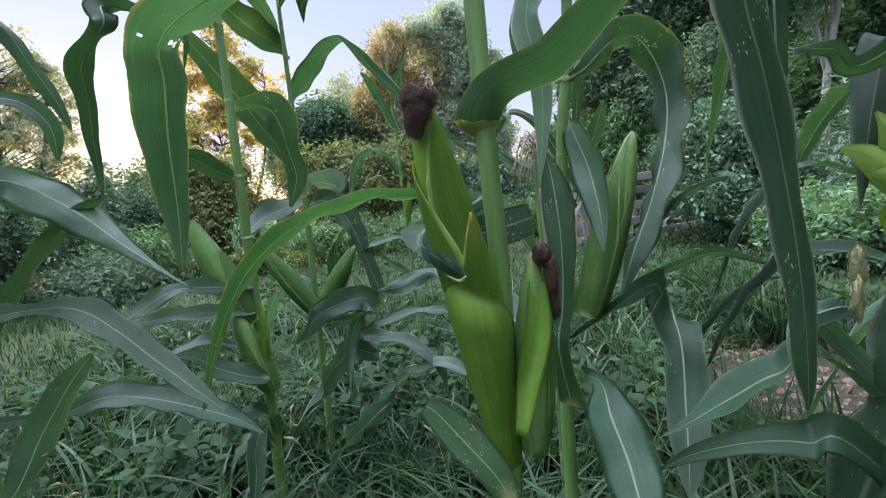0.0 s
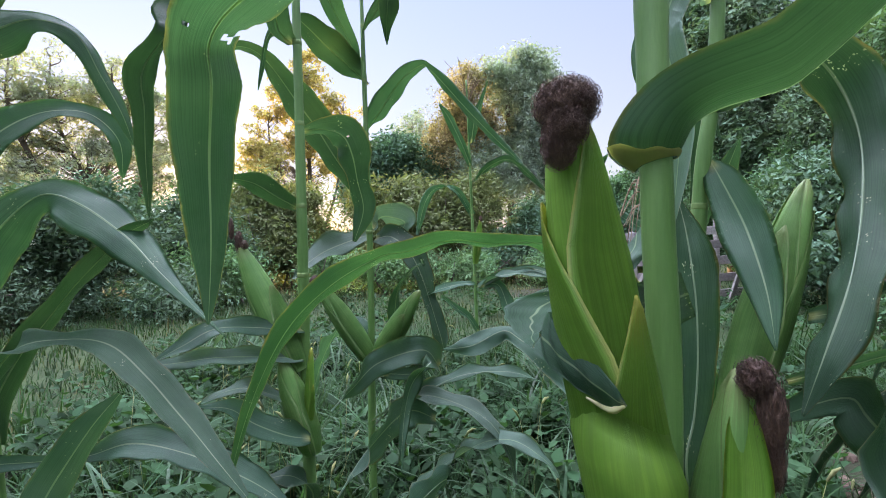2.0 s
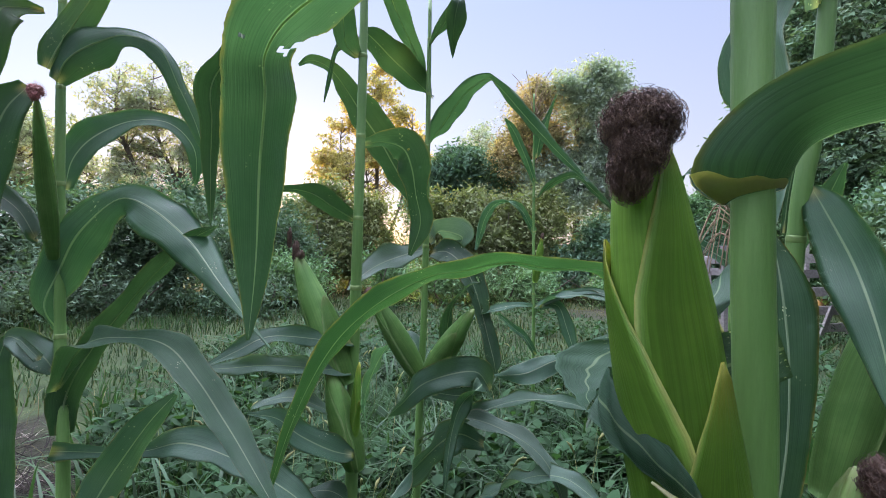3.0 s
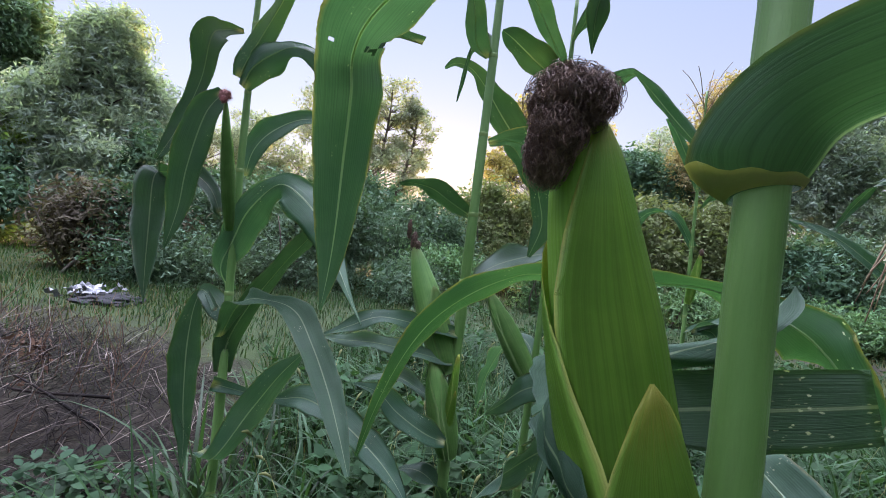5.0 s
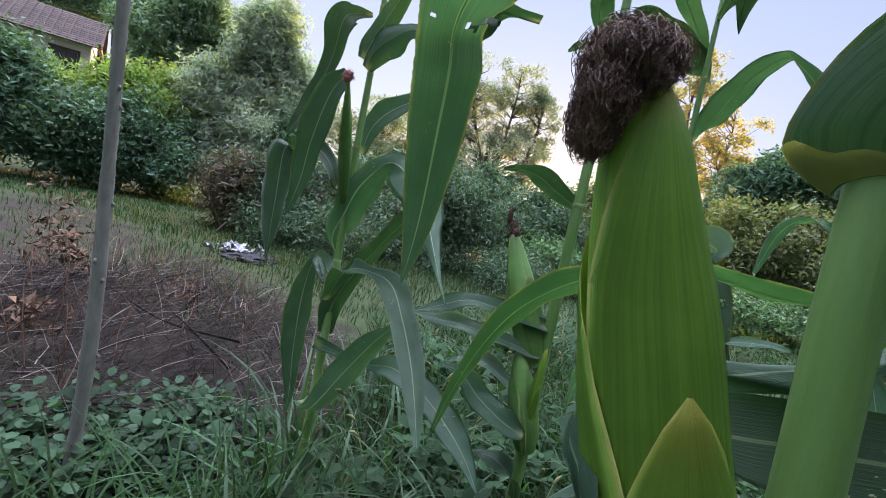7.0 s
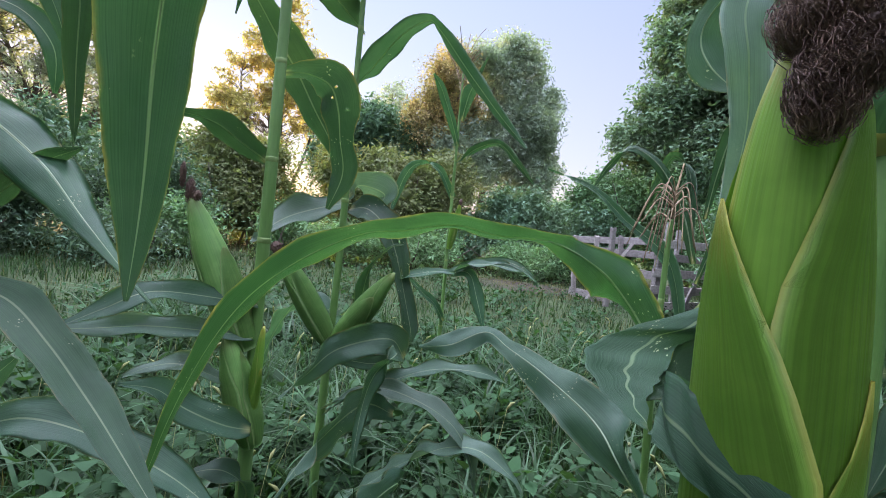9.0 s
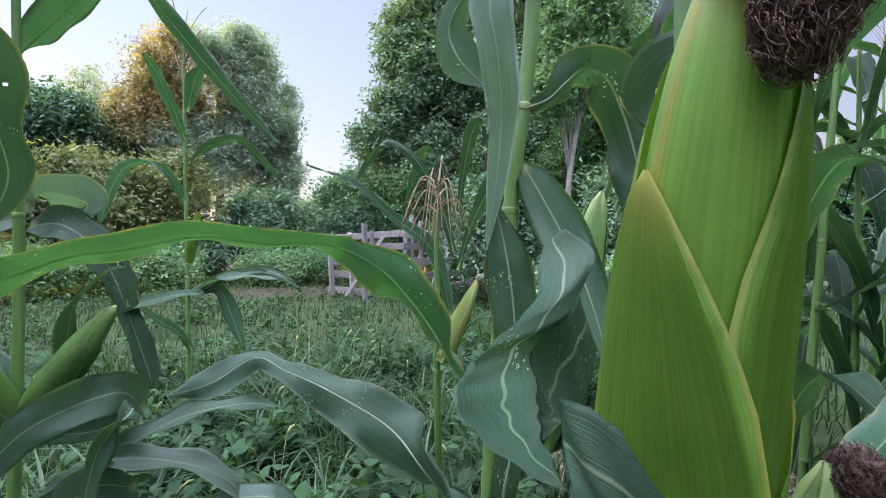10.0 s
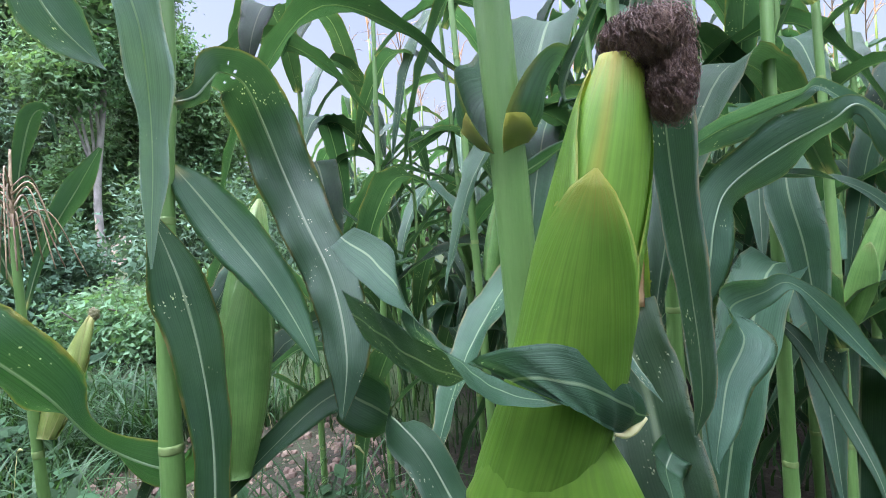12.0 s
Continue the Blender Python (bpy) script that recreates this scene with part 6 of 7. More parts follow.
LEAVES["nsheath"] = ("near", [
    (0.078, 0.502, 0.767, 0.015, -8, 0),
    (0.093, 0.521, 0.819, 0.026, -9, -1),
    (0.111, 0.535, 0.879, 0.031, -8, 9),
    (0.115, 0.547, 0.93, 0.02, -3, 35),
    (0.118, 0.551, 0.95, 0.002, -6, 31),
])

LEAVES["aleft"] = ("aplant", [
    (-0.574, 1.33, 0.643, 0.029, 124, 24),
    (-0.618, 1.3, 0.675, 0.048, 118, 14),
    (-0.683, 1.27, 0.703, 0.054, 112, 30),
    (-0.736, 1.25, 0.696, 0.042, 119, 10),
    (-0.771, 1.22, 0.68, 0.008, 130, 26),
])
LEAVES["afold"] = ("aplant", [
    (-0.58, 1.36, 0.83, 0.022, 69, 24),
    (-0.66, 1.39, 0.847, 0.048, 70, 14),
    (-0.75, 1.42, 0.842, 0.06, 66, 30),
    (-0.82, 1.46, 0.825, 0.05, 65, 10),
    (-0.88, 1.48, 0.79, 0.03, 70, 26),
    (-0.931, 1.5, 0.74, 0.006, 68, 12),
])
LEAVES["fright"] = ("fplant", [
    (-0.226, 2.84, 0.785, 0.04, 70, 24),
    (-0.112, 2.8, 0.849, 0.075, 72, 14),
    (0.032, 2.76, 0.871, 0.067, 72, 30),
    (0.146, 2.72, 0.854, 0.047, 73, 10),
    (0.233, 2.7, 0.816, 0.01, 77, 26),
])
LEAVES["bfoot"] = ("bplant", [
    (-0.49, 1.71, 0.14, 0.03, 65, 24),
    (-0.378, 1.66, 0.24, 0.05, 67, 14),
    (-0.277, 1.62, 0.34, 0.072, 63, 30),
    (-0.158, 1.55, 0.455, 0.08, 62, 10),
    (-0.044, 1.5, 0.505, 0.064, 65, 26),
    (0.042, 1.46, 0.474, 0.035, 68, 12),
    (0.081, 1.45, 0.43, 0.007, 75, 20),
])
LEAVES["bside"] = ("bplant", [
    (-0.5, 1.72, 0.44, 0.025, 74, 24),
    (-0.43, 1.7, 0.5, 0.04, 83, 14),
    (-0.32, 1.7, 0.564, 0.061, 94, 30),
    (-0.193, 1.72, 0.618, 0.068, 98, 10),
    (-0.041, 1.74, 0.625, 0.049, 99, 26),
    (0.059, 1.76, 0.588, 0.008, 101, 12),
])
LEAVES["afoot"] = ("aplant", [
    (-0.555, 1.35, 0.36, 0.024, 20, 24),
    (-0.54, 1.31, 0.44, 0.045, 168, 14),
    (-0.572, 1.27, 0.49, 0.06, 128, 30),
    (-0.615, 1.25, 0.493, 0.036, 112, 10),
    (-0.643, 1.24, 0.476, 0.007, 109, 26),
])
LEAVES["bstrip"] = ("bplant", [
    (-0.495, 1.71, 0.62, 0.02, 76, 24),
    (-0.453, 1.7, 0.7, 0.032, 68, 14),
    (-0.417, 1.68, 0.793, 0.046, 56, 30),
    (-0.392, 1.66, 0.905, 0.045, 62, 10),
    (-0.339, 1.64, 0.97, 0.026, 71, 26),
    (-0.301, 1.63, 0.985, 0.005, 75, 12),
])
LEAVES["bback"] = ("bplant", [
    (-0.505, 1.73, 0.7, 0.024, 48, 24),
    (-0.55, 1.77, 0.765, 0.045, 58, 14),
    (-0.62, 1.8, 0.774, 0.058, 60, 30),
    (-0.708, 1.86, 0.675, 0.066, 56, 10),
    (-0.772, 1.9, 0.549, 0.044, 56, 26),
    (-0.8, 1.92, 0.439, 0.01, 54, 12),
])
LEAVES["bbow"] = ("bplant", [
    (-0.5, 1.71, 0.46, 0.024, 67, 24),
    (-0.377, 1.66, 0.553, 0.045, 64, 14),
    (-0.27, 1.6, 0.584, 0.058, 66, 30),
    (-0.123, 1.55, 0.548, 0.062, 69, 10),
    (-0.054, 1.52, 0.471, 0.047, 67, 26),
    (-0.028, 1.51, 0.376, 0.009, 68, 12),
])


SPECIAL = {
    "hole": dict(material=M_LEAF_BITTEN, across=14, steps=12, wave=0.05, holes=((0.42, 0.16, 0.006, 0.05), (0.425, 0.66, 0.010, 0.05), (0.428, 0.80, 0.011, 0.06), (0.415, 0.93, 0.012, 0.06), (0.70, 0.42, 0.004, 0.035))),
    "yellow": dict(material=M_LEAF_DRY, across=10, steps=8),
    "bhole": dict(material=M_LEAF_BITTEN, across=16, steps=14, holes=((0.30, 0.3, 0.012, 0.04), (0.36, 0.5, 0.01, 0.04), (0.42, 0.7, 0.012, 0.04), (0.47, 0.35, 0.01, 0.04), (0.55, 0.6, 0.012, 0.04))),
    "an2": dict(material=M_LEAF_BITTEN, across=16, steps=14, holes=((0.36, 0.4, 0.008, 0.035), (0.42, 0.6, 0.008, 0.035), (0.5, 0.3, 0.008, 0.03))),
    "d3": dict(material=M_LEAF_BITTEN, across=16, steps=12, wave=0.14, holes=((0.315, 0.3, 0.006, 0.035), (0.322, 0.5, 0.006, 0.03), (0.35, 0.4, 0.005, 0.03), (0.355, 0.55, 0.007, 0.03), (0.34, 0.72, 0.005, 0.03))),
    "jleaf": dict(material=M_LEAF_BITTEN, across=10, steps=9),
    "kleaf": dict(material=M_LEAF_RIBBED, across=10, steps=9, fold=0.2),
    "d2": dict(material=M_LEAF_BITTEN, across=10, steps=9, fold=0.2),
    **{key: dict(material=M_LEAF_PALE, across=10, steps=9) for key in ("d1b", "r1", "r2", "r3", "r5", "c8", "c9b", "c10", "e3")},
    **{key: dict(material=M_LEAF_PALE, across=10, steps=12, wave=0.24) for key in ("bl1", "bl2", "bl3", "low", "bear_l", "al1", "al3", "afoot", "bside", "fright", "bback")},
    **{key: dict(material=M_LEAF_SILVER, across=10, steps=12, wave=0.22) for key in ("d1", "bgray", "bgray2", "al2", "aleft", "afold", "bbow", "bfoot")},
    "bstrip": dict(material=M_LEAF, across=10, steps=9, wave=0.2),
    "kh1": dict(material=M_HUSK_TORN, across=10, steps=8, rib=0, wave=0.12),
    "kh2": dict(material=M_HUSK_TORN, rib=0, wave=0.2),
    "kh3": dict(material=M_HUSK_TORN, rib=0, wave=0.2),
    "kh4": dict(material=M_HUSK_TORN, rib=0, wave=0.2),
    "kh5": dict(material=M_HUSK_TORN, rib=0, wave=0.25),
    "kstrip": dict(material=M_DRY_STRIP, rib=0, wave=0.3),
    "nhusk": dict(material=M_HUSK, rib=0, wave=0.15),
    "nsheath": dict(material=M_HUSK, rib=0, fold=0.5),
    "nearlow": dict(material=M_LEAF_DRY, across=10, steps=9, fold=0.15),
}
PLANTS = {
    "near": ((0.063, 0.585), "tall corn plant with a thick pale green stalk and ripe ears"),
    "aplant": ((-0.565, 1.35), "corn plant with upright ears and brown silk"),
    "bplant": ((-0.505, 1.72), "corn plant with two ears and insect-eaten leaves"),
    "cplant": ((-1.15, 1.04), "corn plant with long hanging leaves and a pink-silked ear"),
    "dplant": ((0.27, 1.05), "corn plant with broad arching blue-green leaves"),
    "dplant2": ((-0.62, 1.2), ""),
    "fplant": ((-0.24, 2.85), "thin corn plant with a straw-coloured tassel in the meadow"),
    "gplant": ((0.42, 1.5), "small corn plant with a withered drooping tassel"),
    "rplant": ((0.693, 0.164), "corn plant with a long broad hanging leaf"),
    "splant": ((0.512, -0.002), "corn plant with broad folded blue-green leaves"),
    "kplant": ((0.524, 0.439), "corn plant with a torn open yellowish ear"),
    "jplant": ((0.62, 0.36), "corn plant with a long hanging speckled leaf"),
}
plants = {}
for key, (xy, label) in PLANTS.items():
    if label:
        plants[key] = thing("corn_plant", (*xy, 0), label, "corn plant", "corn plants")
plants["dplant2"], plants["lplant"] = plants["cplant"], plants["jplant"]
for n, (leaf_name, (owner, stations)) in enumerate(LEAVES.items()):
    how = dict(SPECIAL.get(leaf_name, {}))
    blade(plants[owner], stations, how.pop("material", M_LEAF), 100 + n, **how)

stalk(plants["near"], [(0.07, 0.592, -0.05), (0.07, 0.590, 0.5), (0.0765, 0.584, 0.9), (0.0725, 0.587, 1.08), (0.070, 0.593, 1.25), (0.066, 0.598, 1.6), (0.06, 0.60, 2.0)], 0.0145, 0.0105, (0.35, 0.60, 0.80, 1.36, 1.6), 1, 20)
clasping_blade(plants["near"], (0.0725, 0.590), 1.122, 0.0150, (1.0, -0.18), ((0.0, 0.0, 0.095), (0.045, 0.022, 0.100), (0.10, 0.066, 0.100), (0.165, 0.130, 0.095), (0.24, 0.185, 0.075), (0.31, 0.200, 0.038), (0.36, 0.165, 0.004)))
stalk(plants["aplant"], [(-0.565, 1.35, -0.05), (-0.562, 1.35, 0.4), (-0.568, 1.35, 0.8), (-0.566, 1.345, 1.15), (-0.575, 1.36, 1.57), (-0.58, 1.36, 1.9)], 0.018, 0.009, (0.3, 0.6, 0.98, 1.147, 1.355, 1.575, 1.75), 2)
stalk(plants["bplant"], [(-0.505, 1.72, -0.05), (-0.505, 1.72, 0.5), (-0.5, 1.72, 0.9), (-0.505, 1.72, 1.3), (-0.515, 1.72, 1.9)], 0.015, 0.006, (0.3, 0.65, 1.09, 1.24, 1.43, 1.6, 1.75), 3)
stalk(plants["cplant"], [(-1.09, 1.02, -0.05), (-1.10, 1.03, 0.5), (-1.16, 1.055, 0.85), (-1.185, 1.06, 1.2), (-1.21, 1.07, 1.6), (-1.22, 1.08, 2.0)], 0.015, 0.007, (0.3, 0.6, 0.86, 1.06, 1.2, 1.42, 1.62), 4)
stalk(plants["dplant"], [(0.255, 1.05, -0.05), (0.256, 1.05, 0.7), (0.279, 1.05, 1.13), (0.297, 1.05, 1.28), (0.307, 1.05, 1.43), (0.32, 1.05, 1.9)], 0.017, 0.009, (0.3, 0.55, 0.83, 1.1, 1.272, 1.47, 1.65), 5)
stalk(plants["fplant"], [(-0.22, 2.85, -0.05), (-0.225, 2.85, 0.5), (-0.24, 2.85, 1.0), (-0.255, 2.85, 1.53), (-0.268, 2.85, 1.95)], 0.012, 0.005, (0.3, 0.5, 0.86, 1.2, 1.4, 1.6), 6)
stalk(plants["gplant"], [(0.29, 1.28, -0.05), (0.285, 1.28, 0.5), (0.27, 1.28, 0.8), (0.262, 1.28, 1.05), (0.262, 1.28, 1.12)], 0.011, 0.005, (0.3, 0.55, 0.8, 0.95), 7)
stalk(plants["kplant"], [(0.534, 0.439, -0.05), (0.524, 0.439, 0.5), (0.524, 0.439, 0.96), (0.539, 0.439, 1.4), (0.554, 0.439, 2.0)], 0.014, 0.008, (0.3, 0.6, 0.95, 1.3, 1.6), 8)
stalk(plants["rplant"], [(0.693, 0.164, -0.05), (0.693, 0.164, 1.0), (0.703, 0.144, 2.1)], 0.014, 0.008, (0.3, 0.6, 0.9, 1.2, 1.5, 1.8), 18)
stalk(plants["splant"], [(0.512, -0.002, -0.05), (0.512, -0.002, 1.0), (0.512, 0.028, 2.1)], 0.015, 0.008, (0.3, 0.6, 0.9, 1.2, 1.5, 1.8), 19)
stalk(plants["jplant"], [(0.63, 0.36, -0.05), (0.62, 0.36, 0.8), (0.62, 0.36, 1.55), (0.62, 0.36, 2.1)], 0.015, 0.008, (0.3, 0.6, 0.9, 1.2, 1.5, 1.8), 9)

# ears
ear(plants["near"], None, None, 0.031, M_HUSK, 1, 4, M_SILK, 7000, axis=((0.078, 0.612, 0.80, 0.024), (0.061, 0.600, 0.85, 0.030), (0.0459, 0.5878, 0.90, 0.0318), (0.0279, 0.5626, 0.97, 0.0298), (0.0139, 0.5467, 1.04, 0.0268), (0.005, 0.536, 1.085, 0.0222), (0.0, 0.5295, 1.118, 0.0172), (-0.003, 0.526, 1.142, 0.0105)),
    wraps=((2.9, 1.95, 1.0), (4.7, 1.5, 0.97), (0.05, 1.95, 0.73), (2.75, 1.5, 0.53)),
    clump=[((-0.005, 0.512, 1.147), (0.0180, 0.0165, 0.0150)), ((-0.010, 0.506, 1.122), (0.0100, 0.0095, 0.0165)), ((0.000, 0.521, 1.151), (0.0140, 0.0130, 0.0100)), ((-0.006, 0.504, 1.132), (0.0120, 0.0105, 0.0140))])
ear(plants["near"], (0.104, 0.582, 0.70), (0.114, 0.552, 0.968), 0.0235, M_HUSK_DULL, 2, 3, M_SILK_BROWN, 1200, clump=[((0.122, 0.544, 0.965), (0.011, 0.011, 0.014)), ((0.131, 0.542, 0.938), (0.009, 0.009, 0.030)), ((0.133, 0.542, 0.908), (0.006, 0.006, 0.022))])
ear(plants["aplant"], (-0.582, 1.34, 0.73), (-0.712, 1.30, 1.055), 0.040, M_HUSK_DULL, 3, 3, M_SILK_BROWN, 500, clump=[((-0.712, 1.298, 1.062), (0.010, 0.010, 0.030)), ((-0.728, 1.292, 1.095), (0.006, 0.006, 0.030)), ((-0.692, 1.290, 1.055), (0.009, 0.009, 0.012))])
ear(plants["aplant"], (-0.545, 1.335, 0.52), (-0.606, 1.30, 0.77), 0.036, M_HUSK_DULL, 4, 3)
ear(plants["aplant"], (-0.552, 1.32, 0.55), (-0.525, 1.295, 0.80), 0.012, M_HUSK, 5, 2)
ear(plants["bplant"], (-0.495, 1.70, 0.66), (-0.655, 1.64, 0.935), 0.036, M_HUSK_DULL, 6, 3, M_SILK_BROWN, 60, 0.05, 0.5)
ear(plants["bplant"], (-0.485, 1.70, 0.655), (-0.315, 1.62, 0.905), 0.034, M_HUSK_DULL, 7, 4)
ear(plants["cplant"], (-1.155, 1.03, 1.03), (-1.095, 0.945, 1.365), 0.016, M_HUSK_DULL, 8, 3, M_SILK_PINK, 420, clump=[((-1.093, 0.942, 1.372), (0.015, 0.015, 0.016)), ((-1.085, 0.935, 1.36), (0.009, 0.009, 0.012))])
ear(plants["dplant"], (0.305, 1.0, 0.76), (0.415, 1.0, 1.145), 0.037, M_HUSK_DULL, 9, 4)
ear(plants["fplant"], (-0.23, 2.84, 0.92), (-0.195, 2.80, 1.17), 0.02, M_HUSK, 10, 2, M_SILK_BROWN, 60, 0.05, 0.1)
ear(plants["gplant"], (0.275, 1.27, 0.82), (0.345, 1.255, 0.985), 0.016, M_HUSK_PALE, 11, 3, M_SILK_PALE, 60, 0.03, 0.5)
ear(plants["kplant"], (0.516, 0.456, 0.939), (0.511, 0.456, 1.188), 0.028, M_HUSK_TORN, 12, 5)
silk_tuft(plants["kplant"], [((0.472, 0.525, 0.92), (0.008, 0.008, 0.03)), ((0.466, 0.517, 0.888), (0.006, 0.006, 0.03))], M_SILK_PALE, 260, 77)
tassel(plants["aplant"], (-0.58, 1.36, 1.88), 0.35, 1)
tassel(plants["bplant"], (-0.515, 1.72, 1.88), 0.35, 2)
tassel(plants["cplant"], (-1.22, 1.08, 1.98), 0.35, 3)
tassel(plants["fplant"], (-0.268, 2.85, 1.72), 0.33, 4, 0.1)
tassel(plants["gplant"], (0.262, 1.28, 1.10), 0.13, 5, 0.0, 24, hang=1.0)
tassel(plants["dplant"], (0.32, 1.05, 1.88), 0.35, 6)

# foot of the folded leaf, lapped round the ear between its two edges
def lapped_foot(parent, upper, lower, bulge, centre, length=0.11):
    a, b = spline(upper, 8), spline(lower, 8)
    bm = bmesh.new()
    uvl = bm.loops.layers.uv.new("UVMap")
    n, across = len(a) - 1, 12
    grid = []
    for i in range(n + 1):
        row = []
        for k in range(across + 1):
            f = k / across
            p = a[i] * (1 - f) + b[i] * f
            away = unit(p - np.array((*centre, p[2])))
            swell = bulge * math.sin(math.pi * f) * math.sin(math.pi * min(1.0, 0.15 + i / n)) + 0.0011 * math.sin(i * 0.9 + 5 * f)
            row.append(bm.verts.new(p + away * swell))
        grid.append(row)
    for i in range(n):
        for k in range(across):
            f = bm.faces.new((grid[i][k], grid[i][k + 1], grid[i + 1][k + 1], grid[i + 1][k]))
            for lp, (p, q) in zip(f.loops, ((i, k), (i, k + 1), (i + 1, k + 1), (i + 1, k))):
                lp[uvl].uv = (0.08 + 0.84 * q / across, 0.012 + length * p / n)
    bmesh.ops.solidify(bm, geom=bm.faces[:], thickness=0.0008)
    bmesh.ops.recalc_face_normals(bm, faces=bm.faces[:])
    part("leaf", bm, M_LEAF_BITTEN, parent)


lapped_foot(plants["near"],
    ((0.032, 0.519, 0.953), (0.025, 0.522, 0.965), (0.006, 0.538, 0.986), (-0.012, 0.562, 1.003), (-0.006, 0.594, 1.000), (0.028, 0.617, 0.985)),
    ((0.032, 0.520, 0.951), (0.024, 0.532, 0.946), (0.008, 0.540, 0.953), (-0.011, 0.549, 0.965), (-0.024, 0.560, 0.976), (-0.025, 0.563, 0.978)),
    0.005, (0.028, 0.565))
# the rest of it: folded back, twisting up to a torn end
lapped_foot(plants["near"],
    ((-0.025, 0.563, 0.978), (-0.018, 0.587, 0.985), (-0.009, 0.602, 0.989), (0.000, 0.615, 0.993), (0.027, 0.654, 1.005), (0.065, 0.667, 1.020), (0.099, 0.685, 1.057), (0.095, 0.711, 1.074)),
    ((-0.026, 0.565, 0.978), (-0.035, 0.590, 0.981), (-0.045, 0.603, 0.992), (-0.046, 0.610, 1.002), (-0.030, 0.622, 1.010), (0.000, 0.642, 1.018), (0.050, 0.684, 1.028), (0.091, 0.732, 1.060)),
    -0.003, (0.10, 0.62), 0.35)
lapped_foot(plants["near"],
    ((-0.019, 0.586, 0.985), (-0.009, 0.602, 0.989), (0.000, 0.615, 0.993), (0.027, 0.654, 1.005), (0.085, 0.700, 1.014), (0.145, 0.750, 1.022)),
    ((0.028, 0.617, 0.984), (0.030, 0.622, 0.975), (0.036, 0.630, 0.968), (0.062, 0.652, 0.962), (0.105, 0.690, 0.965), (0.155, 0.735, 0.975)),
    0.003, (0.10, 0.62), 0.30)
# pale rim where the lapped leaf meets its sheath, and a dry seam down the sheath
part("collar", tube(spline(((0.031, 0.5185, 0.951), (0.024, 0.5300, 0.9445), (0.010, 0.5380, 0.950)), 6), np.interp(np.linspace(0, 1, 13), (0, 0.3, 1), (0.001, 0.0026, 0.0008)), 8), M_COLLAR, plants["near"])
blade(plants["near"], [(0.000, 0.577, 0.952, 0.0015, 90, 0), (0.004, 0.575, 0.935, 0.003, 90, 0), (0.012, 0.573, 0.905, 0.0032, 90, 0), (0.020, 0.571, 0.870, 0.002, 90, 0)], M_DRY_STRIP, 551, rib=0, wave=0.3)

# sheath of the folded leaf round the foot of the large ear
bm = bmesh.new()
uvl = bm.loops.layers.uv.new("UVMap")
rings = []
for i in range(15):
    v = i / 14
    c = Vector((0.070, 0.592, 0.68)).lerp(Vector((0.040, 0.570, 0.935)), v)
    ra = float(np.interp(v, (0, 0.5, 0.85, 1), (0.018, 0.032, 0.041, 0.033)))
    rb = float(np.interp(v, (0, 0.5, 0.83, 0.88, 1), (0.018, 0.041, 0.055, 0.052, 0.033)))
    rings.append([bm.verts.new(c + Vector((ra * math.cos(k) * (1 + 0.008 * math.sin(9 * k)), rb * math.sin(k) * (1 + 0.008 * math.sin(13 * k)), -0.018 * math.cos(k) * v))) for k in np.linspace(0.2, 6.35, 26)])
for i in range(14):
    for k in range(25):
        f = bm.faces.new((rings[i][k], rings[i][k + 1], rings[i + 1][k + 1], rings[i + 1][k]))
        for lp, (p, q) in zip(f.loops, ((i, k), (i, k + 1), (i + 1, k + 1), (i + 1, k))):
            lp[uvl].uv = (q / 25, p / 14)
bmesh.ops.solidify(bm, geom=bm.faces[:], thickness=0.001)
part("sheath", bm, M_SHEATH, plants["near"], "pale green leaf sheath round the ear's foot")


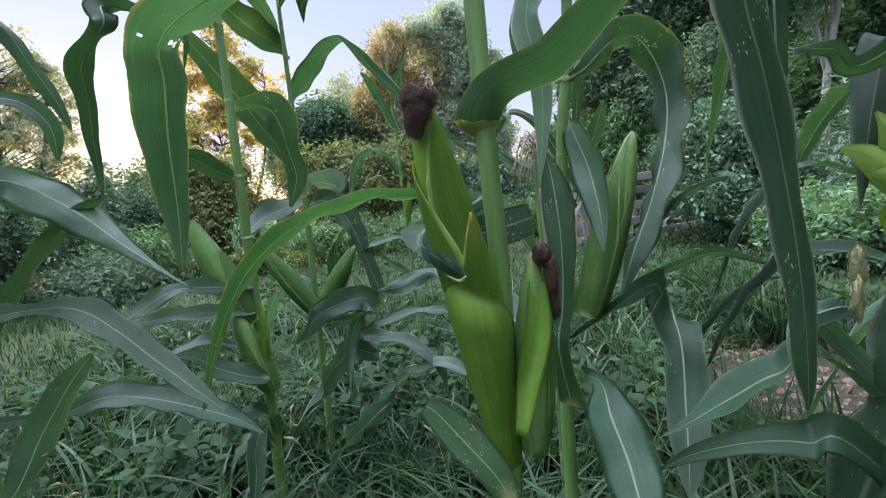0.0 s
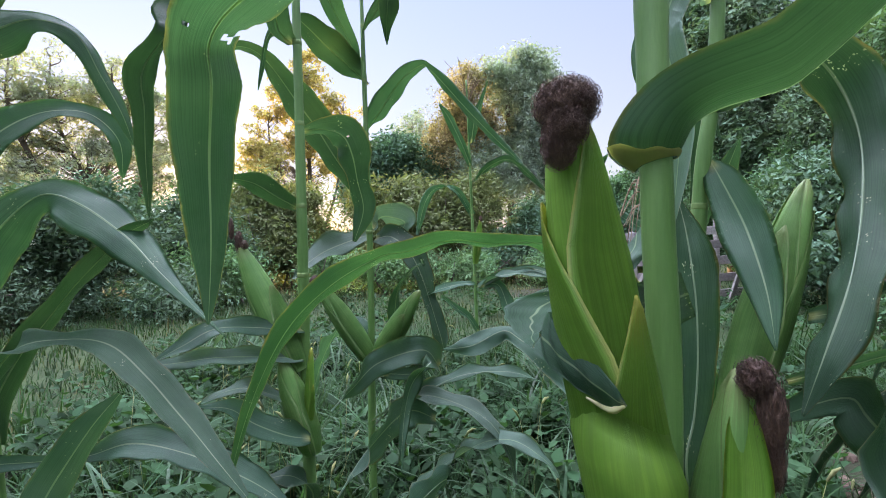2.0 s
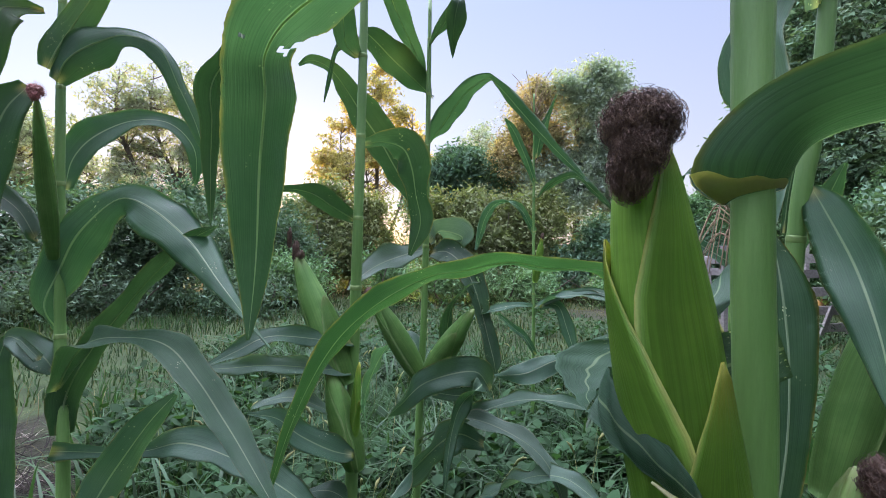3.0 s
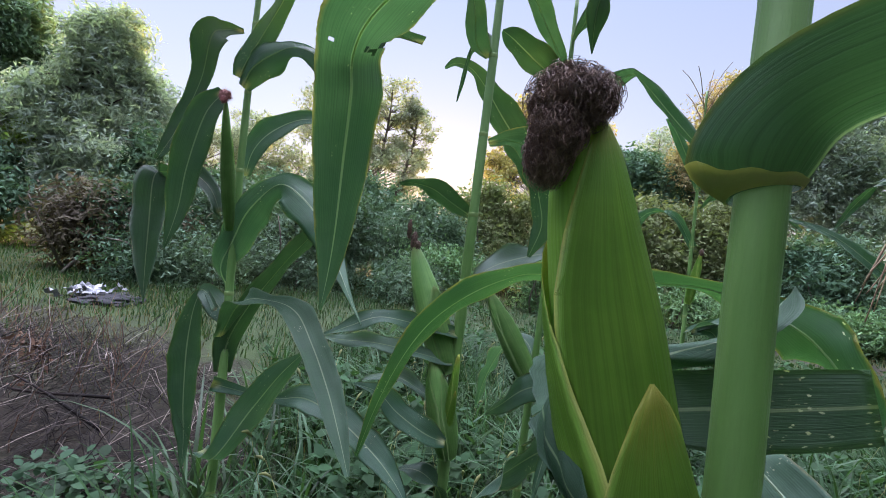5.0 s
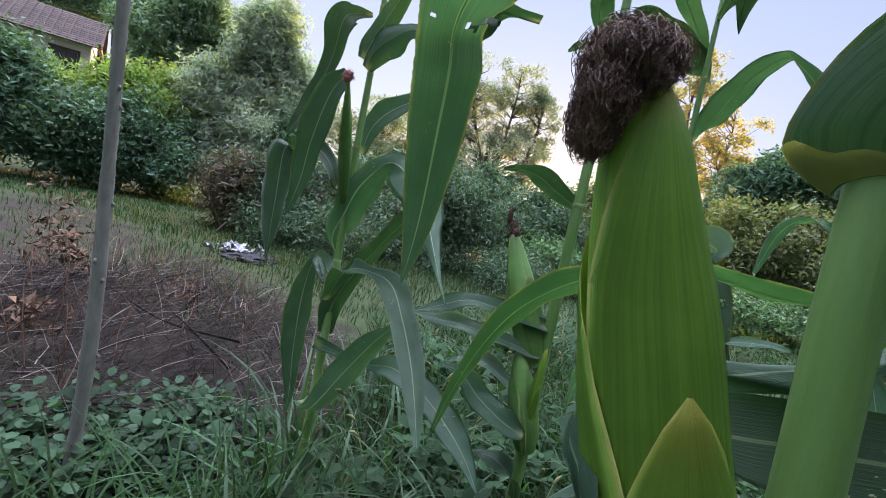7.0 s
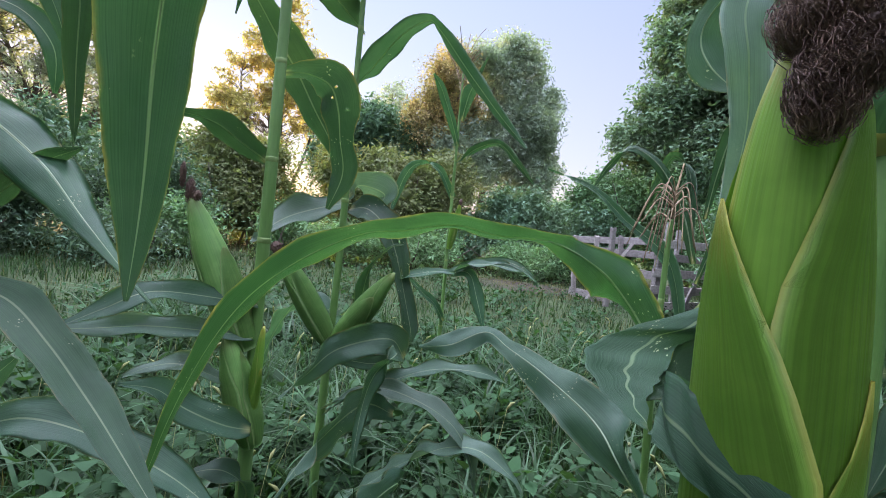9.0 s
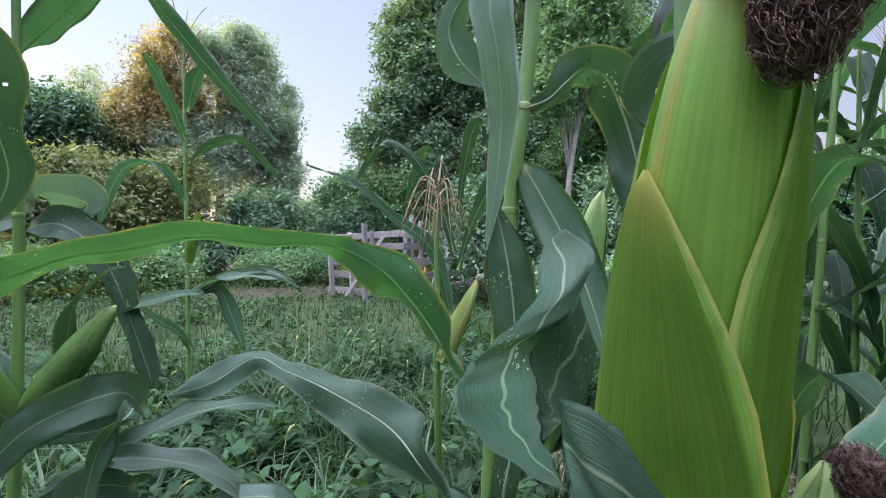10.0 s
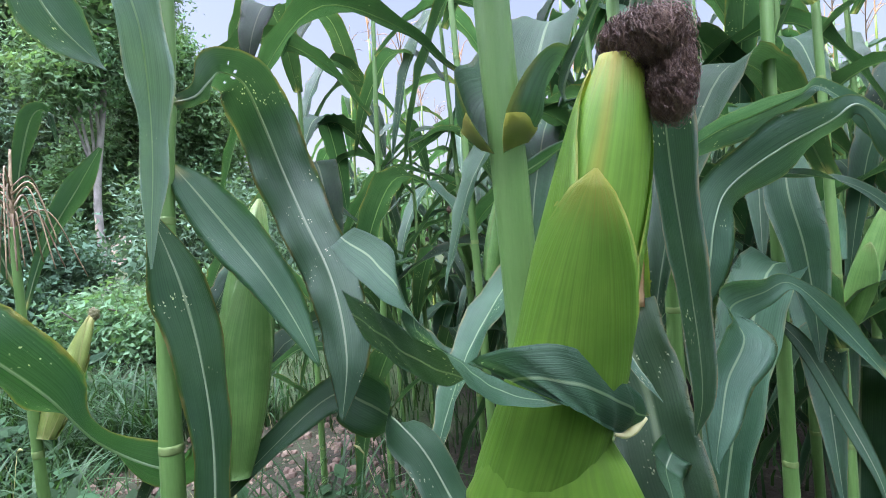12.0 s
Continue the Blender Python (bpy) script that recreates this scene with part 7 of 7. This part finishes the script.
# ---------------------------------------------------------------- corn field
def field_plant(seed, at):
    rng = np.random.default_rng(seed)
    e = thing("corn_plant", at, "dense field corn plant with dark arching leaves", "corn plant", "corn field")
    h = rng.uniform(1.9, 2.3)
    nodes = tuple(np.linspace(0.25, h * 0.86, 9))
    x, y = at[0], at[1]
    lx, ly = rng.uniform(-0.08, 0.08, 2)
    stalk(e, [(x, y, -0.05), (x + lx * 0.3, y + ly * 0.3, h * 0.4), (x + lx, y + ly, h)], 0.014, 0.006, nodes, seed, 8)
    az0 = rng.uniform(0, 6.28)
    for k, z in enumerate(nodes[1:]):
        az = az0 + math.pi * k + rng.normal(0, 0.35)
        out = np.array((math.cos(az), math.sin(az), 0))
        f = z / h
        b = np.array((x + lx * f * f, y + ly * f * f, z)) + out * 0.012
        ln = rng.uniform(0.58, 0.85) * (1 - 0.35 * max(0, f - 0.6))
        up, fall = rng.uniform(0.18, 0.50), rng.uniform(0.4, 1.25)
        pts = [b, b + out * ln * 0.22 + (0, 0, ln * up * 0.55), b + out * ln * 0.48 + (0, 0, ln * (up * 0.7)), b + out * ln * 0.72 + (0, 0, ln * (up * 0.45 - fall * 0.28)), b + out * ln * 0.88 + (0, 0, ln * (up * 0.1 - fall * 0.7))]
        side = math.degrees(az) + 90
        tw = rng.uniform(-35, 35)
        ws = (0.035, 0.085, 0.11, 0.085, 0.004)
        st = [(*p, w * rng.uniform(0.85, 1.1), side + tw * i / 4, tw * i / 3) for i, (p, w) in enumerate(zip(pts, ws))]
        blade(e, st, M_LEAF_BITTEN if rng.uniform() < 0.4 else M_LEAF, seed * 20 + k, across=6, steps=6, rib=0.0018)
    az = az0 + 1.2
    z = h * 0.43
    b = np.array((x + 0.01 * math.cos(az), y + 0.01 * math.sin(az), z))
    ear(e, b, b + np.array((0.07 * math.cos(az), 0.07 * math.sin(az), 0.24)), 0.024, M_HUSK_DULL, seed, 2, M_SILK_BROWN, 60, 0.05, 0.9)
    tassel(e, (x + lx, y + ly, h - 0.02), 0.3, seed, 0.2, 7)
    return e


def build_field():
    rng = np.random.default_rng(5)
    models = [field_plant(40 + k, (0.0, 0.0, 0.0)) for k in range(6)]
    spots = [(1.49, 1.50), (1.36, 1.17), (0.95, 0.72), (1.12, 0.36), (0.86, -0.02), (0.80, -0.42), (1.25, -0.15)]
    for i in range(11):
        for j in range(24):
            x = 1.5 + i * 0.62 + rng.normal(0, 0.06)
            y = -5.4 + j * 0.31 + rng.normal(0, 0.06)
            if y < 0.86 * x - 0.25 and y > -1.4 * x - 0.6 and len(spots) < 120:
                spots.append((x, y))
    for n, (x, y) in enumerate(spots):
        m = Matrix.Translation((x, y, 0)) @ Matrix.Rotation(rng.uniform(0, 6.28), 4, 'Z')
        if n < 6:
            models[n].matrix_basis = m
        else:
            copy_thing(models[n % 6], m)


build_field()


# ---------------------------------------------------------------- grass, weeds and litter
def inside(x, y, spec, grow=1.0):
    cx, cy, rx, ry = spec
    return ((x - cx) / (rx * grow)) ** 2 + ((y - cy) / (ry * grow)) ** 2 < 1


def grass_mesh(name, xy, height, width, lean, seed, seg=3):
    rng = np.random.default_rng(seed)
    n = len(xy)
    az = rng.uniform(0, 6.28, n)
    out = np.stack([np.cos(az), np.sin(az), np.zeros(n)], 1)
    side = np.stack([-np.sin(az), np.cos(az), np.zeros(n)], 1)
    clump = np.array([noise.noise(Vector((x * 1.7, y * 1.7, seed))) for x, y in xy])
    h = height * rng.uniform(0.5, 1.25, n) * (1.0 + 0.9 * clump)
    b = lean * rng.uniform(0.3, 1.3, n)
    base = np.c_[xy, np.zeros(n)]
    verts = []
    for k in range(seg + 1):
        f = k / seg
        c = base + np.array((0, 0, 1)) * (h * (f - 0.32 * f ** 3 * b))[:, None] + out * (h * b * f ** 2 * 0.75)[:, None]
        w = (width * (1 - f ** 1.6) + 0.0004)
        w = w[:, None] if isinstance(w, np.ndarray) and w.ndim else w
        verts += [c - side * w * 0.5, c + side * w * 0.5]
    v = np.stack(verts, 1)
    idx = np.arange(n * 2 * (seg + 1)).reshape(n, seg + 1, 2)
    q = np.stack([idx[:, :-1, 0], idx[:, :-1, 1], idx[:, 1:, 1], idx[:, 1:, 0]], -1)
    return fast_mesh(name, v.reshape(-1, 3), q.ravel(), 4)


def scatter(n, x0, x1, y0, y1, seed, keep):
    rng = np.random.default_rng(seed)
    xy = np.c_[rng.uniform(x0, x1, n), rng.uniform(y0, y1, n)]
    return xy[[keep(x, y) for x, y in xy]]


def open_ground(x, y, grow=1.0):
    return not any(inside(x, y, s, grow) for s in BARE) and not (x > 1.3 and y < 0.8 * x)


def build_grass():
    rng = np.random.default_rng(3)
    # tufts close to the corn
    tufts = scatter(1700, -2.6, 2.6, 0.2, 4.2, 31, lambda x, y: open_ground(x, y, 0.9) and not (x < -1.25 and y < 1.15) and x * x + (y - 0.3) ** 2 > 0.12)
    xy = np.repeat(tufts, 9, 0) + rng.normal(0, 0.035, (len(tufts) * 9, 2))
    tagged(part("grass", grass_mesh("grass", xy, 0.34, 0.0105, 1.15, 32, 6), M_GRASS, smooth=False), "tall dark green weedy grass round the corn", "grass", kind="stuff")
    xy = scatter(42000, -7.5, 7.0, 2.4, 13.0, 33, lambda x, y: open_ground(x, y, 0.85) and rng.uniform() < 1.25 - y / 16)
    tagged(part("grass", grass_mesh("grass", xy, 0.13, 0.011, 1.0, 34, 3), M_GRASS_MEADOW, smooth=False), "short green meadow grass", "grass", kind="stuff")
    xy = scatter(26000, -12, -2.2, -0.5, 8.5, 35, lambda x, y: x < -4.0 - rng.uniform() and rng.uniform() < (0.3 if any(inside(x, y, s, 0.95) for s in BARE) else 1.0) and not inside(x, y, (-2.9, 0.95, 1.0, 0.9)))
    tagged(part("grass", grass_mesh("grass", xy, 0.10, 0.011, 0.8, 36, 2), M_GRASS, smooth=False), "patchy trodden meadow grass", "grass", kind="stuff")
    xy = scatter(8000, -8.0, 6.5, 1.2, 12.0, 39, lambda x, y: not (x > 1.3 and y < 0.8 * x) and rng.uniform() < 1.2 - y / 14)
    tagged(part("grass", grass_mesh("grass", xy, 0.16, 0.006, 0.9, 40, 3), M_GRASS_DRY, smooth=False), "drying straw-coloured grass blades in the meadow", "grass", kind="stuff")
    xy = scatter(16000, -12.0, -3.2, 0.2, 4.2, 59, lambda x, y: inside(x, y, (-6.6, 1.7, 3.4, 1.5)) and rng.uniform() < 0.75)
    tagged(part("grass", grass_mesh("grass", xy, 0.07, 0.007, 1.1, 60, 2), M_GRASS_DRY, smooth=False), "trampled straw-coloured grass beside the heap", "grass", kind="stuff")
    xy = scatter(6000, -0.8, 3.4, 7.6, 11.2, 61, lambda x, y: inside(x, y, (1.1, 9.4, 1.9, 1.4)))
    tagged(part("grass", grass_mesh("grass", xy, 0.06, 0.008, 1.1, 62, 2), M_GRASS_DRY, smooth=False), "thin dry grass on the bare ground by the fence", "grass", kind="stuff")
    xy = scatter(15000, 1.0, 9.0, -6.0, 6.0, 49, lambda x, y: y < 0.84 * x)
    tagged(part("grass", grass_mesh("grass", xy, 0.26, 0.011, 1.0, 50, 4), M_GRASS, smooth=False), "dark weedy grass between the corn rows", "grass", kind="stuff")
    clumps = scatter(620, -2.4, 2.6, 0.7, 3.8, 47, lambda x, y: open_ground(x, y, 0.9) and not (x < -1.25 and y < 1.15))
    xy = np.repeat(clumps, 8, 0) + rng.normal(0, 0.025, (len(clumps) * 8, 2))
    tagged(part("grass", grass_mesh("grass", xy, 0.36, 0.017, 1.35, 48, 7), M_GRASS_BROAD, smooth=False), "broad arching green grass blades", "grass", kind="stuff")
    # foxtail heads on thin stems
    spots = scatter(420, -1.9, 1.6, 1.1, 3.6, 37, open_ground)
    bm = bmesh.new()
    bm.loops.layers.uv.new("UVMap")
    for x, y in spots[:130]:
        h = rng.uniform(0.28, 0.55)
        a, b = rng.uniform(0, 6.28), rng.uniform(0.02, 0.09)
        top = np.array((x + b * math.cos(a), y + b * math.sin(a), h))
        tip = top + np.array((0.035 * math.cos(a), 0.035 * math.sin(a), rng.uniform(0.01, 0.045)))
        tube([(x, y, 0), (x, y, h * 0.6), top], [0.0012, 0.001, 0.0008], 3, bm=bm)
        tube([top, (top + tip) / 2 + (0, 0, 0.006), tip], [0.003, 0.0052, 0.0018], 6, bm=bm)
    tagged(part("foxtail_grass", bm, M_FOXTAIL), "pale bristly foxtail seed heads on thin stems", "grass", kind="stuff")


def rosette_cloud(name, spots, leaves, size, rise, seed, blunt=0.5):
    """Low broad-leaved weeds: round-ended leaves round each spot, folded along the middle."""
    rng = np.random.default_rng(seed)
    verts, quads = [], []
    for x, y in spots:
        h = rise * rng.uniform(0.4, 1.3)
        for k in range(leaves):
            az = rng.uniform(0, 6.28)
            s = size * rng.uniform(0.5, 1.25)
            out = np.array((math.cos(az), math.sin(az), 0))
            side = np.array((-math.sin(az), math.cos(az), 0))
            p = np.array((x, y, h * rng.uniform(0.15, 1.0))) + out * rng.uniform(0.01, 0.07)
            up = rng.uniform(-0.5, 1.3)
            ax = unit(out + np.array((0, 0, up)))
            nn = np.cross(ax, side)
            nn = nn if nn[2] > 0 else -nn
            i = len(verts)
            verts += [p, p + ax * s * 0.35 + side * s * 0.38 + nn * s * 0.08, p + ax * s * 0.75 + side * s * blunt * 0.5 + nn * s * 0.05, p + ax * s - nn * s * 0.06,
                      p + ax * s * 0.75 - side * s * blunt * 0.5 + nn * s * 0.05, p + ax * s * 0.35 - side * s * 0.38 + nn * s * 0.08, p + ax * s * 0.5]
            quads += [(i, i + 1, i + 2, i + 6), (i + 6, i + 2, i + 3, i + 4), (i, i + 6, i + 4, i + 5)]
    return fast_mesh(name, np.array(verts), np.array(quads).ravel(), 4)


def build_weeds():
    def patchy(x, y):
        return open_ground(x, y, 0.95) and not (x < -1.1 and y < 1.5) and noise.noise(Vector((x * 1.3, y * 1.3, 7))) + 0.5 * noise.noise(Vector((x * 4, y * 4, 3))) > 0.0

    xy = scatter(4200, -2.4, 2.6, 0.9, 4.4, 41, patchy)
    tagged(part("weeds", rosette_cloud("weeds", xy, 11, 0.062, 0.26, 42, 0.45), M_WEED, smooth=False), "broad-leaved green weeds among the grass", "weeds", kind="stuff")
    xy = scatter(2600, -3.5, 5.5, 2.5, 9.0, 43, patchy)
    tagged(part("weeds", rosette_cloud("weeds", xy, 9, 0.06, 0.17, 44, 0.45), M_WEED, smooth=False), "scattered broad-leaved meadow weeds", "weeds", kind="stuff")
    xy = scatter(900, -2.5, -1.05, -0.3, 1.3, 45, lambda x, y: inside(x, y, (-1.66, 0.62, 0.30, 0.52)))
    tagged(part("bramble_patch", rosette_cloud("bramble_patch", xy, 11, 0.045, 0.16, 46, 0.7), M_BRAMBLE, smooth=False), "low bramble patch with toothed green leaves", "bramble", kind="stuff")


def build_heap():
    """Cut dry stems lying in a matted heap, with withered stalks standing in it."""
    rng = np.random.default_rng(51)
    spots = scatter(6500, -5.2, -1.5, -0.5, 2.4, 52, lambda x, y: inside(x, y, (-3.1, 0.95, 1.65, 1.15)))
    n = len(spots)
    az, tilt = rng.uniform(0, 6.28, n), rng.normal(0.12, 0.25, n)
    ways = np.stack([np.cos(az) * np.cos(tilt), np.sin(az) * np.cos(tilt), np.sin(tilt)], 1)
    hump = 0.34 * np.exp(-(((spots[:, 0] + 2.9) / 0.9) ** 2 + ((spots[:, 1] - 0.9) / 0.6) ** 2))
    starts = np.c_[spots, rng.uniform(0.0, 1.0, n) * (0.04 + hump)]
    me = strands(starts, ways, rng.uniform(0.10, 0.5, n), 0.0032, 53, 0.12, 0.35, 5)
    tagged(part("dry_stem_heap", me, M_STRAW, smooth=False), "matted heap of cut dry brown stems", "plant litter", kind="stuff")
    pale = scatter(900, -5.2, -1.5, -0.5, 2.4, 57, lambda x, y: inside(x, y, (-3.0, 0.95, 1.6, 1.15)))
    m = len(pale)
    turn = rng.uniform(0, 6.28, m)
    lie = np.stack([np.cos(turn), np.sin(turn), rng.normal(0.15, 0.2, m)], 1)
    rise = 0.34 * np.exp(-(((pale[:, 0] + 2.9) / 0.9) ** 2 + ((pale[:, 1] - 0.9) / 0.6) ** 2))
    me = strands(np.c_[pale, rng.uniform(0.5, 1.1, m) * (0.05 + rise)], lie, rng.uniform(0.15, 0.6, m), 0.0028, 58, 0.08, 0.3, 5)
    tagged(part("straw", me, M_STRAW_PALE, smooth=False), "bleached straw stems lying over the heap", "plant litter", kind="stuff")
    spots = scatter(260, -5.0, -2.2, 0.0, 2.3, 54, lambda x, y: inside(x, y, (-3.5, 0.8, 1.3, 1.0)))
    up = np.c_[rng.normal(0, 0.25, (len(spots), 2)), np.ones(len(spots))]
    me = strands(np.c_[spots, np.zeros(len(spots))], up, rng.uniform(0.15, 0.62, len(spots)), 0.0034, 55, 0.16, 0.1, 6)
    tagged(part("withered_weeds", me, M_DRYWEED, smooth=False), "withered brown weed stalks standing in the heap", "dry weeds", kind="stuff")
    blobs = [(-3.35, 0.55, 0.35, 0.12, 0.12, 0.3), (-3.0, 1.1, 0.25, 0.1, 0.1, 0.22), (-2.7, 0.35, 0.2, 0.25, 0.2, 0.15), (-3.9, 0.5, 0.4, 0.2, 0.2, 0.35)]
    tagged(part("withered_weeds", leaf_cloud("withered_weeds", blobs, 22, 8, 0.045, 56, puff=0.07, tall=2.0, hollow=0.2), M_DRYWEED, smooth=False), "shrivelled brown weed leaves", "dry weeds", kind="stuff")
    for k, (a, b) in enumerate((((-2.35, 1.25, 0.16), (-3.15, 0.75, 0.22)), ((-2.15, 1.15, 0.10), (-2.75, 1.0, 0.2)), ((-2.1, 0.25, 0.03), (-1.75, 0.85, 0.10)))):
        a, b = np.array(a), np.array(b)
        q = spline([a, (a + b) / 2 + rng.normal(0, 0.03, 3), b], 6)
        tagged(part("stick", tube(q, np.linspace(0.008, 0.004, len(q)), 6), M_STRAW), "bleached dry stick lying on the heap", "stick", "sticks")


def build_litter():
    rng = np.random.default_rng(61)
    e = thing("burnt_litter", (-5.7, 2.4, 0), "small burnt heap with white plastic scraps", "litter")
    bm = bmesh.new()
    bmesh.ops.create_icosphere(bm, subdivisions=4, radius=1.0)
    for v in bm.verts:
        n = noise.noise(v.co * 3) * 0.25 + noise.noise(v.co * 9) * 0.1
        v.co = Vector((v.co.x * (0.36 + n * 0.6), v.co.y * (0.30 + n * 0.6), v.co.z * (0.05 + 0.05 * n)))
    bmesh.ops.transform(bm, matrix=Matrix.Translation((-5.65, 2.42, 0.01)), verts=bm.verts)
    part("ash", bm, M_ASH, e)
    for k in range(22):
        p = Vector((-5.85 + rng.normal(0, 0.16), 2.36 + rng.normal(0, 0.15), 0.06 + rng.uniform(0, 0.04)))
        bm = bmesh.new()
        bmesh.ops.create_grid(bm, x_segments=3, y_segments=3, size=rng.uniform(0.02, 0.06))
        for v in bm.verts:
            v.co.z += rng.normal(0, 0.015)
        bmesh.ops.solidify(bm, geom=bm.faces[:], thickness=0.002)
        bmesh.ops.transform(bm, matrix=Matrix.Translation(p) @ Euler(rng.uniform(-0.6, 0.6, 3)).to_matrix().to_4x4(), verts=bm.verts)
        part("scrap", bm, M_LITTER, e, smooth=False)


def build_soil():
    rng = np.random.default_rng(71)
    bm = bmesh.new()
    spots = scatter(2200, 0.9, 3.2, 1.0, 3.0, 72, lambda x, y: inside(x, y, BARE[3]))
    for x, y in spots:
        s = 0.006 + 0.026 * rng.uniform(0, 1) ** 2
        m = Matrix.Translation((x, y, s * 0.2)) @ Euler(rng.uniform(0, 6, 3)).to_matrix().to_4x4() @ Matrix.Diagonal((s * rng.uniform(0.7, 1.4), s, s * 0.8, 1))
        bmesh.ops.create_icosphere(bm, subdivisions=1, radius=1.0, matrix=m)
    tagged(part("soil_clods", bm, M_SOIL, smooth=False), "loose brown dry soil clods", "soil", kind="stuff")


build_grass()
build_weeds()
build_heap()
build_litter()
build_soil()
